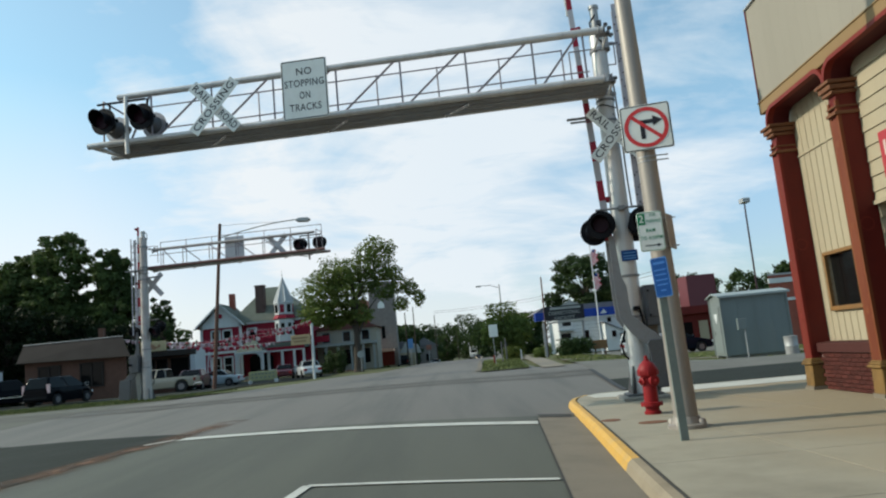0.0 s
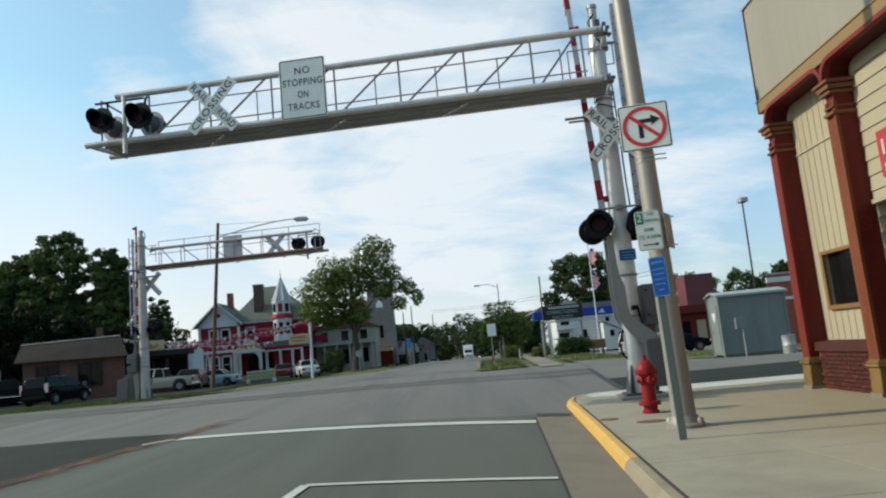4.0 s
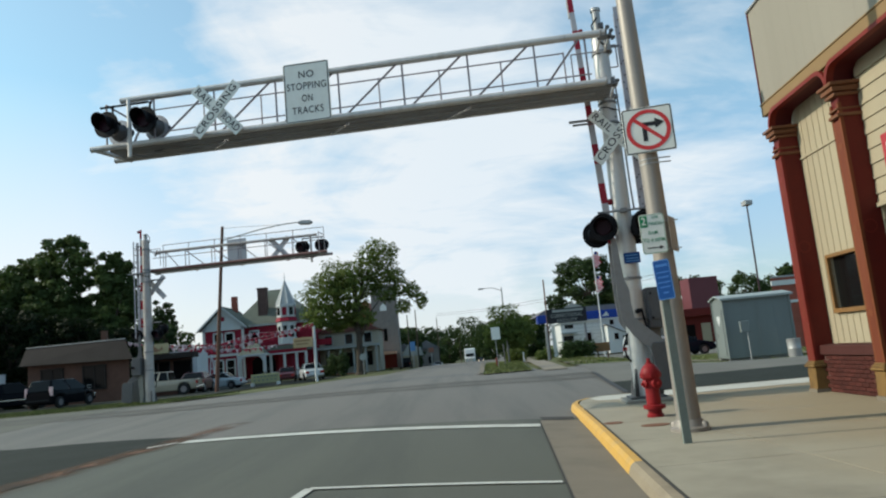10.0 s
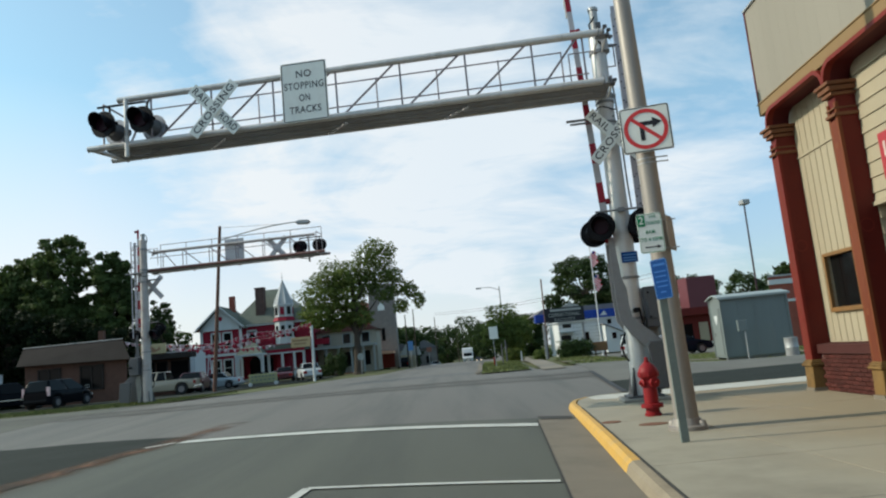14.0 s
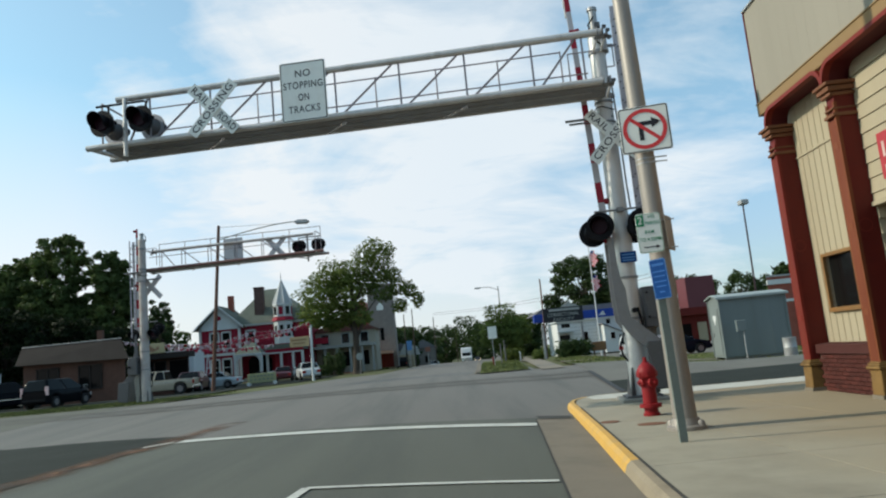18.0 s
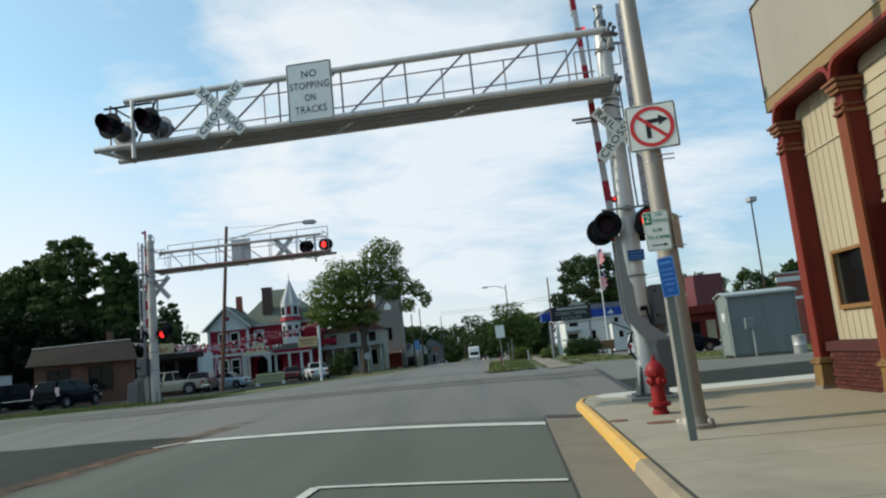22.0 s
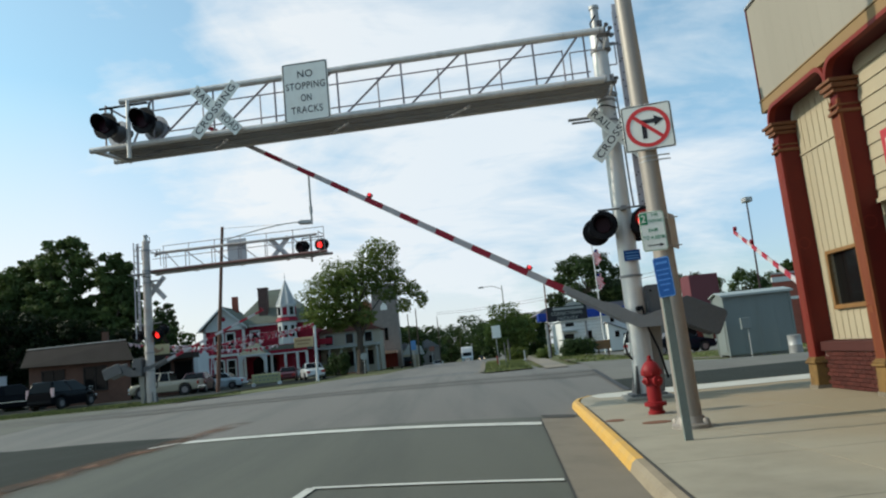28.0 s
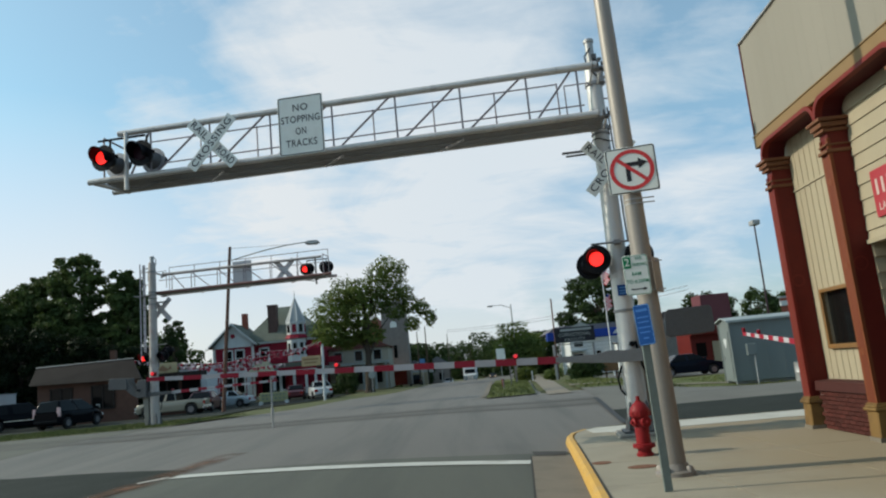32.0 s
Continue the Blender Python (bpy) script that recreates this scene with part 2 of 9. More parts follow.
        r4.inputs["From Min"].default_value, r4.inputs["From Max"].default_value = x0 + 1.3, x1 + 1.3
        nt.links.new(m4.outputs[0], r4.inputs["Value"])
        mixd = nt.nodes.new("ShaderNodeMix")
        mixd.data_type = "RGBA"
        nt.links.new(r4.outputs[0], mixd.inputs["Factor"])
        nt.links.new(col, mixd.inputs["A"])
        mixd.inputs["B"].default_value = (*dc, 1)
        col = mixd.outputs["Result"]
    nt.links.new(col, b.inputs["Base Color"])
    if bump:
        bp = nt.nodes.new("ShaderNodeBump")
        bp.inputs["Strength"].default_value, bp.inputs["Distance"].default_value = bump, 0.01
        nt.links.new(add.outputs[0], bp.inputs["Height"])
        nt.links.new(bp.outputs[0], b.inputs["Normal"])
    return m


def glow(name, color, strength):
    m = bpy.data.materials.new(name)
    m.use_nodes = True
    b = m.node_tree.nodes["Principled BSDF"]
    b.inputs["Base Color"].default_value = (*color, 1)
    b.inputs["Emission Color"].default_value = (*color, 1)
    b.inputs["Emission Strength"].default_value = strength
    b.inputs["Roughness"].default_value = 0.3
    return m


ASPHALT = mat("asphalt", (0.122, 0.112, 0.096), 0.72, spec=0.5, var=0.10, scale=0.5, fine=70, bump=0.3, stain=(0.066, 0.066, 0.056), stain_amt=0.95, stain_scale=0.75, streak="lane")
ASPHALT_NEAR = mat("olive_grey_asphalt", (0.082, 0.084, 0.064), 0.72, spec=0.36, var=0.10, scale=0.5, fine=70, bump=0.3, stain=(0.053, 0.055, 0.043), stain_amt=0.95, stain_scale=0.75, streak="lane")
ASPHALT_DARK = mat("dark_asphalt", (0.029, 0.033, 0.028), 0.85, var=0.12, scale=0.8, fine=70, bump=0.3, stain=(0.05, 0.051, 0.049), stain_amt=0.5, stain_scale=0.5, spec=0.08)
ASPHALT_PALE = mat("pale_worn_asphalt", (0.145, 0.140, 0.122), 0.88, var=0.12, scale=0.8, fine=60, bump=0.3, stain=(0.095, 0.092, 0.084), stain_amt=0.5, stain_scale=0.35)
CONCRETE = mat("pavement_concrete", (0.285, 0.258, 0.200), 0.85, var=0.10, scale=1.6, fine=90, bump=0.2, stain=(0.185, 0.165, 0.128), stain_amt=0.8, stain_scale=0.6, per_object=0.04, dirt=((0.265, 0.212, 0.138), 2.9, 5.0))
CONCRETE_PALE = mat("pale_kerb_concrete", (0.46, 0.45, 0.40), 0.85, var=0.10, scale=1.6, fine=90, bump=0.2, stain=(0.30, 0.28, 0.24), stain_amt=0.5, stain_scale=1.1)
PATH_GREY = mat("dull_path_concrete", (0.215, 0.185, 0.145), 0.9, var=0.12, scale=1.2, fine=60, bump=0.2, stain=(0.15, 0.14, 0.12), stain_amt=0.5, stain_scale=0.6)
APRON = mat("greyish_crossing_asphalt", (0.118, 0.118, 0.098), 0.88, var=0.12, scale=0.5, fine=60, bump=0.3, stain=(0.076, 0.074, 0.068), stain_amt=0.7, stain_scale=0.25)
TRACK_DARK = mat("slightly_darker_asphalt", (0.108, 0.104, 0.094), 0.88, var=0.12, scale=0.5, fine=60, bump=0.3)
SPIRE_PALE = mat("pale_grey_slate", (0.36, 0.37, 0.37), 0.8, var=0.1, scale=2, fine=20, bump=0.2)
SIGN_DULL = mat("dull_grey_lettering", (0.30, 0.32, 0.31), 0.7, var=0.1, scale=4, fine=40, bump=0.0)
GUTTER = mat("gutter_concrete", (0.185, 0.157, 0.120), 0.85, var=0.12, scale=1.6, fine=90, bump=0.25, stain=(0.10, 0.088, 0.07), stain_amt=0.6, stain_scale=1.1)
KERB_TAN = mat("tan_kerb_concrete", (0.25, 0.205, 0.145), 0.85, var=0.14, scale=2, fine=80, bump=0.25, stain=(0.15, 0.12, 0.085), stain_amt=0.6, stain_scale=1.6)
DAMP = mat("damp_asphalt", (0.050, 0.047, 0.042), 0.8, var=0.2, scale=2, fine=60, bump=0.3)
SILL_RED = mat("dull_red_masonry", (0.060, 0.020, 0.017), 0.85, var=0.15, scale=5, fine=60, bump=0.25, spec=0.2)
FOUNDATION = mat("grey_concrete", (0.24, 0.225, 0.20), 0.9, var=0.15, scale=3, fine=80, bump=0.3, stain=(0.18, 0.16, 0.14), stain_amt=0.5, stain_scale=2.5)
YELLOW = mat("worn_yellow_paint", (0.52, 0.30, 0.065), 0.6, var=0.12, scale=3, fine=50, bump=0.2, stain=(0.34, 0.26, 0.15), stain_amt=0.6, stain_scale=3.2)
WHITE_PAINT = mat("worn_white_road_paint", (0.50, 0.50, 0.455), 0.7, var=0.12, scale=3, fine=40, bump=0.2, stain=(0.26, 0.25, 0.23), stain_amt=0.6, stain_scale=2.2)
ORANGE_LINE = mat("worn_orange_line_paint", (0.145, 0.078, 0.046), 0.8, var=0.2, scale=3, fine=40, bump=0.2, stain=(0.085, 0.078, 0.07), stain_amt=0.95, stain_scale=0.9)


def wear_line(m, slope, x0, half):
    """Lets the road show through the paint, raggedly and more towards both edges of a line x = x0 + slope * y."""
    nt = m.node_tree
    b, out = nt.nodes["Principled BSDF"], nt.nodes["Material Output"]
    co = nt.nodes.new("ShaderNodeTexCoord")
    dt = nt.nodes.new("ShaderNodeVectorMath")
    dt.operation = "DOT_PRODUCT"
    dt.inputs[1].default_value = (1, -slope, 0)
    nt.links.new(co.outputs["Object"], dt.inputs[0])
    off = nt.nodes.new("ShaderNodeMath")
    off.operation = "SUBTRACT"
    off.inputs[1].default_value = x0
    nt.links.new(dt.outputs["Value"], off.inputs[0])
    ab = nt.nodes.new("ShaderNodeMath")
    ab.operation = "ABSOLUTE"
    nt.links.new(off.outputs[0], ab.inputs[0])
    fade = nt.nodes.new("ShaderNodeMapRange")
    fade.inputs["From Min"].default_value, fade.inputs["From Max"].default_value = half * 0.2, half
    fade.inputs["To Min"].default_value, fade.inputs["To Max"].default_value = 0.75, 0.0
    nt.links.new(ab.outputs[0], fade.inputs["Value"])
    no = nt.nodes.new("ShaderNodeTexNoise")
    no.inputs["Scale"].default_value, no.inputs["Detail"].default_value = 1.6, 6
    nt.links.new(co.outputs["Object"], no.inputs["Vector"])
    rg = nt.nodes.new("ShaderNodeMapRange")
    rg.inputs["From Min"].default_value, rg.inputs["From Max"].default_value = 0.32, 0.62
    nt.links.new(no.outputs["Fac"], rg.inputs["Value"])
    mu = nt.nodes.new("ShaderNodeMath")
    mu.operation = "MULTIPLY"
    nt.links.new(fade.outputs[0], mu.inputs[0])
    nt.links.new(rg.outputs[0], mu.inputs[1])
    tr = nt.nodes.new("ShaderNodeBsdfTransparent")
    mx = nt.nodes.new("ShaderNodeMixShader")
    nt.links.new(mu.outputs[0], mx.inputs[0])
    nt.links.new(tr.outputs[0], mx.inputs[1])
    nt.links.new(b.outputs[0], mx.inputs[2])
    nt.links.new(mx.outputs[0], out.inputs[0])


wear_line(ORANGE_LINE, 0.085, -6.05, 0.42)
GRASS_DIRT = mat("dry_turf", (0.085, 0.095, 0.038), 0.95, var=0.35, scale=1.5, fine=30, bump=0.6, stain=(0.17, 0.14, 0.08), stain_amt=0.6, stain_scale=0.5)
GRASS = mat("lawn_turf", (0.098, 0.115, 0.038), 0.95, var=0.35, scale=2.5, fine=40, bump=0.6, stain=(0.15, 0.14, 0.06), stain_amt=0.5, stain_scale=0.6)
TAR = mat("black_tar", (0.03, 0.03, 0.03), 0.6, var=0.2, scale=5, fine=60)
ALU = mat("weathered_aluminium", (0.56, 0.545, 0.525), 0.5, 0.35, var=0.08, scale=3, fine=40, bump=0.08, stain=(0.27, 0.24, 0.22), stain_amt=0.6, stain_scale=3.0, streak=True)
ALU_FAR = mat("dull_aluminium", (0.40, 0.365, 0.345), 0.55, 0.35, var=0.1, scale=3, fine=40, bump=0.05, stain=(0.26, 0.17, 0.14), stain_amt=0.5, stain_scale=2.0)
STEEL_BAR = mat("thin_steel_bar", (0.25, 0.22, 0.235), 0.5, 0.3, var=0.1, scale=5, fine=50, bump=0.05)
DECK = mat("grey_walkway_steel", (0.27, 0.26, 0.255), 0.65, 0.2, var=0.2, scale=2, fine=20, bump=0.2, stain=(0.2, 0.17, 0.14), stain_amt=0.4)
LADDER = mat("dull_lilac_grey_galvanising", (0.40, 0.385, 0.42), 0.6, 0.1, var=0.1, scale=5, fine=40, bump=0.06)
GALV = mat("galvanised_steel", (0.36, 0.36, 0.355), 0.5, 0.45, var=0.1, scale=6, fine=40, bump=0.08, stain=(0.24, 0.22, 0.20), stain_amt=0.4)
POLE_TAN = mat("weathered_tan_metal", (0.295, 0.265, 0.235), 0.5, 0.35, var=0.08, scale=2, fine=40, bump=0.08, stain=(0.15, 0.125, 0.105), stain_amt=0.6, stain_scale=2, streak=True)
GATE_GREY = mat("grey_painted_steel", (0.23, 0.23, 0.235), 0.5, 0.2, var=0.1, scale=4, fine=40, bump=0.1, stain=(0.15, 0.13, 0.12), stain_amt=0.4, stain_scale=4)
BLACK = mat("black_signal_paint", (0.006, 0.006, 0.008), 0.45, 0.0, var=0.15, scale=8, fine=50, bump=0.05, spec=0.1)
SIGN_WHITE = mat("white_sign_sheeting", (0.74, 0.76, 0.72), 0.45, var=0.04, scale=2, fine=60, bump=0.02, stain=(0.58, 0.58, 0.53), stain_amt=0.4, stain_scale=3)
SIGN_PINK = mat("faded_pinkish_lettering", (0.52, 0.40, 0.36), 0.6, var=0.06, scale=4, fine=40, bump=0.0)
SIGN_BLACK = mat("black_sign_ink", (0.02, 0.02, 0.025), 0.5, var=0.1, scale=8, fine=60, bump=0.0)
SIGN_RED = mat("red_sign_ink", (0.58, 0.045, 0.05), 0.45, var=0.06, scale=4, fine=60, bump=0.0)
SIGN_GREEN = mat("green_sign_ink", (0.008, 0.20, 0.085), 0.45, var=0.06, scale=4, fine=60, bump=0.0)
SIGN_BLUE = mat("blue_sign_sheeting", (0.004, 0.050, 0.20), 0.5, spec=0.2, var=0.06, scale=4, fine=60, bump=0.0)
SIGN_PALEBLUE = mat("pale_blue_lettering", (0.10, 0.24, 0.48), 0.45, var=0.05, scale=6, fine=60, bump=0.0)
SIGN_DIMBLUE = mat("dim_blue_lettering", (0.035, 0.13, 0.36), 0.45, var=0.05, scale=6, fine=60, bump=0.0)
SIGN_BACK = mat("bare_aluminium_sign_back", (0.40, 0.40, 0.42), 0.5, 0.4, var=0.08, scale=3, fine=40, bump=0.03)
ARM_WHITE = mat("white_reflective_gate_arm", (0.44, 0.42, 0.435), 0.5, var=0.06, scale=3, fine=40, bump=0.03)
ARM_RED = mat("red_reflective_band", (0.30, 0.016, 0.034), 0.45, var=0.08, scale=3, fine=40, bump=0.03)
LENS_DARK = mat("unlit_dark_red_lens", (0.022, 0.006, 0.012), 0.35, var=0.1, scale=10, fine=80, bump=0.05, spec=0.1)
LENS_RED = glow("lit_red_lens", (1.0, 0.022, 0.016), 1.9)
LENS_HOT = glow("lit_orange_bulb", (1.0, 0.36, 0.05), 3.0)
LENS_SMALL = glow("small_red_light", (1.0, 0.03, 0.04), 0.8)
LENS_CASE = mat("red_plastic_light_case", (0.20, 0.012, 0.022), 0.35, var=0.05, scale=10, fine=60)
HYDRANT_RED = mat("red_hydrant_paint", (0.225, 0.012, 0.015), 0.5, var=0.12, scale=6, fine=50, bump=0.15, stain=(0.15, 0.02, 0.02), stain_amt=0.5, stain_scale=5, spec=0.2)
RUST = mat("rusty_iron_cover", (0.16, 0.075, 0.045), 0.85, var=0.25, scale=8, fine=60, bump=0.3)
POST_GREEN = mat("grey_green_post_paint", (0.17, 0.20, 0.185), 0.6, 0.1, var=0.1, scale=5, fine=40, bump=0.08)
CREAM = mat("cream_painted_boards", (0.36, 0.308, 0.215), 0.7, var=0.05, scale=1.2, fine=50, bump=0.08, stain=(0.30, 0.255, 0.18), stain_amt=0.4, stain_scale=1.0, streak=True, per_object=0.03)
TAN_TRIM = mat("ochre_painted_trim", (0.225, 0.145, 0.066), 0.6, var=0.08, scale=3, fine=50, bump=0.08, stain=(0.22, 0.14, 0.065), stain_amt=0.4, stain_scale=2)
FACE_RED = mat("sunlit_red_column_face", (0.150, 0.024, 0.014), 0.6, var=0.1, scale=4, fine=50, bump=0.08, stain=(0.17, 0.03, 0.028), stain_amt=0.5, stain_scale=3, streak=True, spec=0.2)
FACE_ORANGE = mat("orange_brown_column_face", (0.145, 0.037, 0.017), 0.6, var=0.1, scale=4, fine=50, bump=0.08, stain=(0.20, 0.06, 0.028), stain_amt=0.5, stain_scale=3, streak=True, spec=0.2)
CAP_BROWN = mat("red_brown_painted_capital", (0.165, 0.072, 0.036), 0.6, var=0.1, scale=4, fine=50, bump=0.1, stain=(0.10, 0.03, 0.018), stain_amt=0.5, stain_scale=4, spec=0.2)
EDGE_ORANGE = mat("orange_brown_edge_paint", (0.17, 0.050, 0.020), 0.55, var=0.08, scale=3, fine=50, bump=0.08, spec=0.2)
FRAME_OCHRE = mat("golden_ochre_frame_paint", (0.20, 0.108, 0.042), 0.5, var=0.08, scale=3, fine=50, bump=0.08, stain=(0.30, 0.14, 0.04), stain_amt=0.4, stain_scale=3)
PLINTH = mat("dirty_ochre_plinth_paint", (0.185, 0.108, 0.036), 0.7, var=0.15, scale=5, fine=50, bump=0.15, stain=(0.07, 0.045, 0.025), stain_amt=0.7, stain_scale=4)
UPPER = mat("pale_greige_boards", (0.258, 0.236, 0.193), 0.75, var=0.05, scale=0.8, fine=50, bump=0.08, stain=(0.23, 0.21, 0.17), stain_amt=0.5, stain_scale=0.7, streak=True, per_object=0.012)
RUST_STEEL = mat("rusty_brown_steel", (0.19, 0.105, 0.095), 0.7, 0.1, var=0.2, scale=3, fine=30, bump=0.1)
STEEL_DARK = mat("dark_grey_cast_steel", (0.105, 0.105, 0.11), 0.55, 0.2, var=0.15, scale=4, fine=40, bump=0.15, stain=(0.08, 0.075, 0.07), stain_amt=0.5, stain_scale=4)
# moulding red, darkened for the shade inside the arches
SOFFIT = mat("shaded_soffit_red", (0.075, 0.010, 0.012), 0.6, var=0.1, scale=3, fine=50, bump=0.05, spec=0.2)
# dark red paint, deepened further for the shade on the column sides
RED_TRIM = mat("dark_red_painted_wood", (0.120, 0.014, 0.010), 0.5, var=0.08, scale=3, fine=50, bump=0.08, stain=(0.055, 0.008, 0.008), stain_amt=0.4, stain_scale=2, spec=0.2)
RED_MOULD = mat("red_painted_moulding", (0.165, 0.021, 0.014), 0.5, var=0.06, scale=3, fine=50, bump=0.05, spec=0.2)
BRICK = mat("dark_red_brick", (0.066, 0.018, 0.014), 0.85, var=0.2, scale=7, fine=60, bump=0.3, per_object=0.25, spec=0.2)
MORTAR = mat("grey_mortar", (0.235, 0.155, 0.135), 0.95, var=0.15, scale=10, fine=80, bump=0.3)
GLASS_DARK = mat("dark_window_glass", (0.007, 0.007, 0.007), 0.06, var=0.05, scale=2, fine=10, bump=0.0, spec=0.10)
CAR_GLASS = mat("car_window_glass", (0.006, 0.007, 0.008), 0.1, var=0.05, scale=2, fine=10, bump=0.0, spec=0.12)
WOOD_POLE = mat("weathered_pole_wood", (0.125, 0.068, 0.050), 0.9, var=0.2, scale=4, fine=30, bump=0.4, streak=True)
BARK = mat("tree_bark", (0.06, 0.048, 0.038), 0.95, var=0.3, scale=5, fine=30, bump=0.6, streak=True)
RUBBER = mat("tyre_rubber", (0.02, 0.02, 0.02), 0.8, var=0.15, scale=6, fine=50)
RIM = mat("alloy_wheel_rim", (0.19, 0.19, 0.20), 0.35, 0.7, var=0.08, scale=8, fine=50, bump=0.02)
CHROME = mat("chrome_trim", (0.6, 0.6, 0.6), 0.2, 0.9, var=0.05, scale=8, fine=50, bump=0.02)
TAIL = mat("red_tail_light", (0.30, 0.012, 0.012), 0.2, var=0.05, scale=8, fine=50, bump=0.0, coat=0.5)
TAIL_CLEAR = mat("clear_pink_tail_light", (0.55, 0.36, 0.38), 0.08, var=0.05, scale=8, fine=50, bump=0.0, coat=1.0)
HEAD = mat("clear_headlight", (0.6, 0.62, 0.62), 0.15, var=0.05, scale=8, fine=50, bump=0.0, coat=0.5)
WHITE_SIDING = mat("white_painted_siding", (0.56, 0.575, 0.575), 0.7, var=0.06, scale=1.5, fine=40, bump=0.1, stain=(0.5, 0.5, 0.48), stain_amt=0.35, stain_scale=0.8, streak=True)
HOUSE_RED = mat("red_house_boards", (0.25, 0.012, 0.03), 0.7, var=0.1, scale=1.5, fine=40, bump=0.1)
ROOF_GREEN = mat("grey_green_shingle", (0.125, 0.14, 0.115), 0.9, var=0.2, scale=1.2, fine=20, bump=0.4)
ROOF_BROWN = mat("brown_shingle", (0.034, 0.028, 0.025), 0.92, var=0.2, scale=1.2, fine=20, bump=0.4, spec=0.2)
ROOF_GREY = mat("grey_shingle", (0.15, 0.145, 0.15), 0.9, var=0.15, scale=1.2, fine=20, bump=0.3)
ROOF_BLUE = mat("blue_painted_fascia", (0.012, 0.045, 0.27), 0.5, var=0.08, scale=1, fine=20, bump=0.05)
ROOF_MAROON = mat("maroon_metal_cladding", (0.13, 0.042, 0.05), 0.6, var=0.08, scale=0.6, fine=20, bump=0.1)
BRICK_BROWN = mat("brown_brick_wall", (0.112, 0.060, 0.044), 0.9, var=0.2, scale=3, fine=16, bump=0.3, stain=(0.075, 0.047, 0.036), stain_amt=0.4, spec=0.2)
BRICK_FAR = mat("red_brick_wall", (0.28, 0.085, 0.06), 0.9, var=0.2, scale=3, fine=16, bump=0.3)
STONE_GREY = mat("grey_stone_wall", (0.205, 0.185, 0.168), 0.9, var=0.2, scale=2, fine=12, bump=0.4)
CHIMNEY = mat("soot_dark_brick", (0.095, 0.062, 0.055), 0.9, var=0.2, scale=3, fine=16, bump=0.3)
BOX_GREY = mat("grey_green_sheet_metal", (0.168, 0.192, 0.190), 0.55, 0.1, var=0.06, scale=1.5, fine=30, bump=0.05, stain=(0.15, 0.17, 0.165), stain_amt=0.5, stain_scale=1.2, streak=True)

ROOF_METAL = mat("pale_grey_roof_sheet", (0.30, 0.335, 0.33), 0.55, 0.1, var=0.06, scale=1.5, fine=30, bump=0.05)


def leaf_mat(name, color):
    warm = (color[0] * 1.9, color[1] * 1.55, color[2] * 1.2)
    m = mat(name, (color[0] * 0.8, color[1] * 0.8, color[2] * 0.8), 0.6, var=0.45, scale=0.45, fine=3, bump=0.0, spec=0.1, stain=warm, stain_amt=0.85, stain_scale=0.42)
    nt = m.node_tree
    b = nt.nodes["Principled BSDF"]
    out = nt.nodes["Material Output"]
    tr = nt.nodes.new("ShaderNodeBsdfTranslucent")
    tr.inputs["Color"].default_value = (color[0] * 1.4, color[1] * 1.5, color[2], 1)
    mix = nt.nodes.new("ShaderNodeMixShader")
    mix.inputs[0].default_value = 0.2
    nt.links.new(b.outputs[0], mix.inputs[1])
    nt.links.new(tr.outputs[0], mix.inputs[2])
    nt.links.new(mix.outputs[0], out.inputs[0])
    return m


LEAF = leaf_mat("green_leaves", (0.100, 0.138, 0.038))
LEAF_DARK = leaf_mat("dark_green_leaves", (0.037, 0.062, 0.022))
LEAF_WOOD = leaf_mat("wood_leaves", (0.064, 0.098, 0.034))
# near-black green: the shade under the wood is in this colour
LEAF_SHADE = leaf_mat("undergrowth_leaves_in_shade", (0.012, 0.021, 0.008))
LEAF_YELLOW = leaf_mat("yellow_green_leaves", (0.085, 0.108, 0.026))


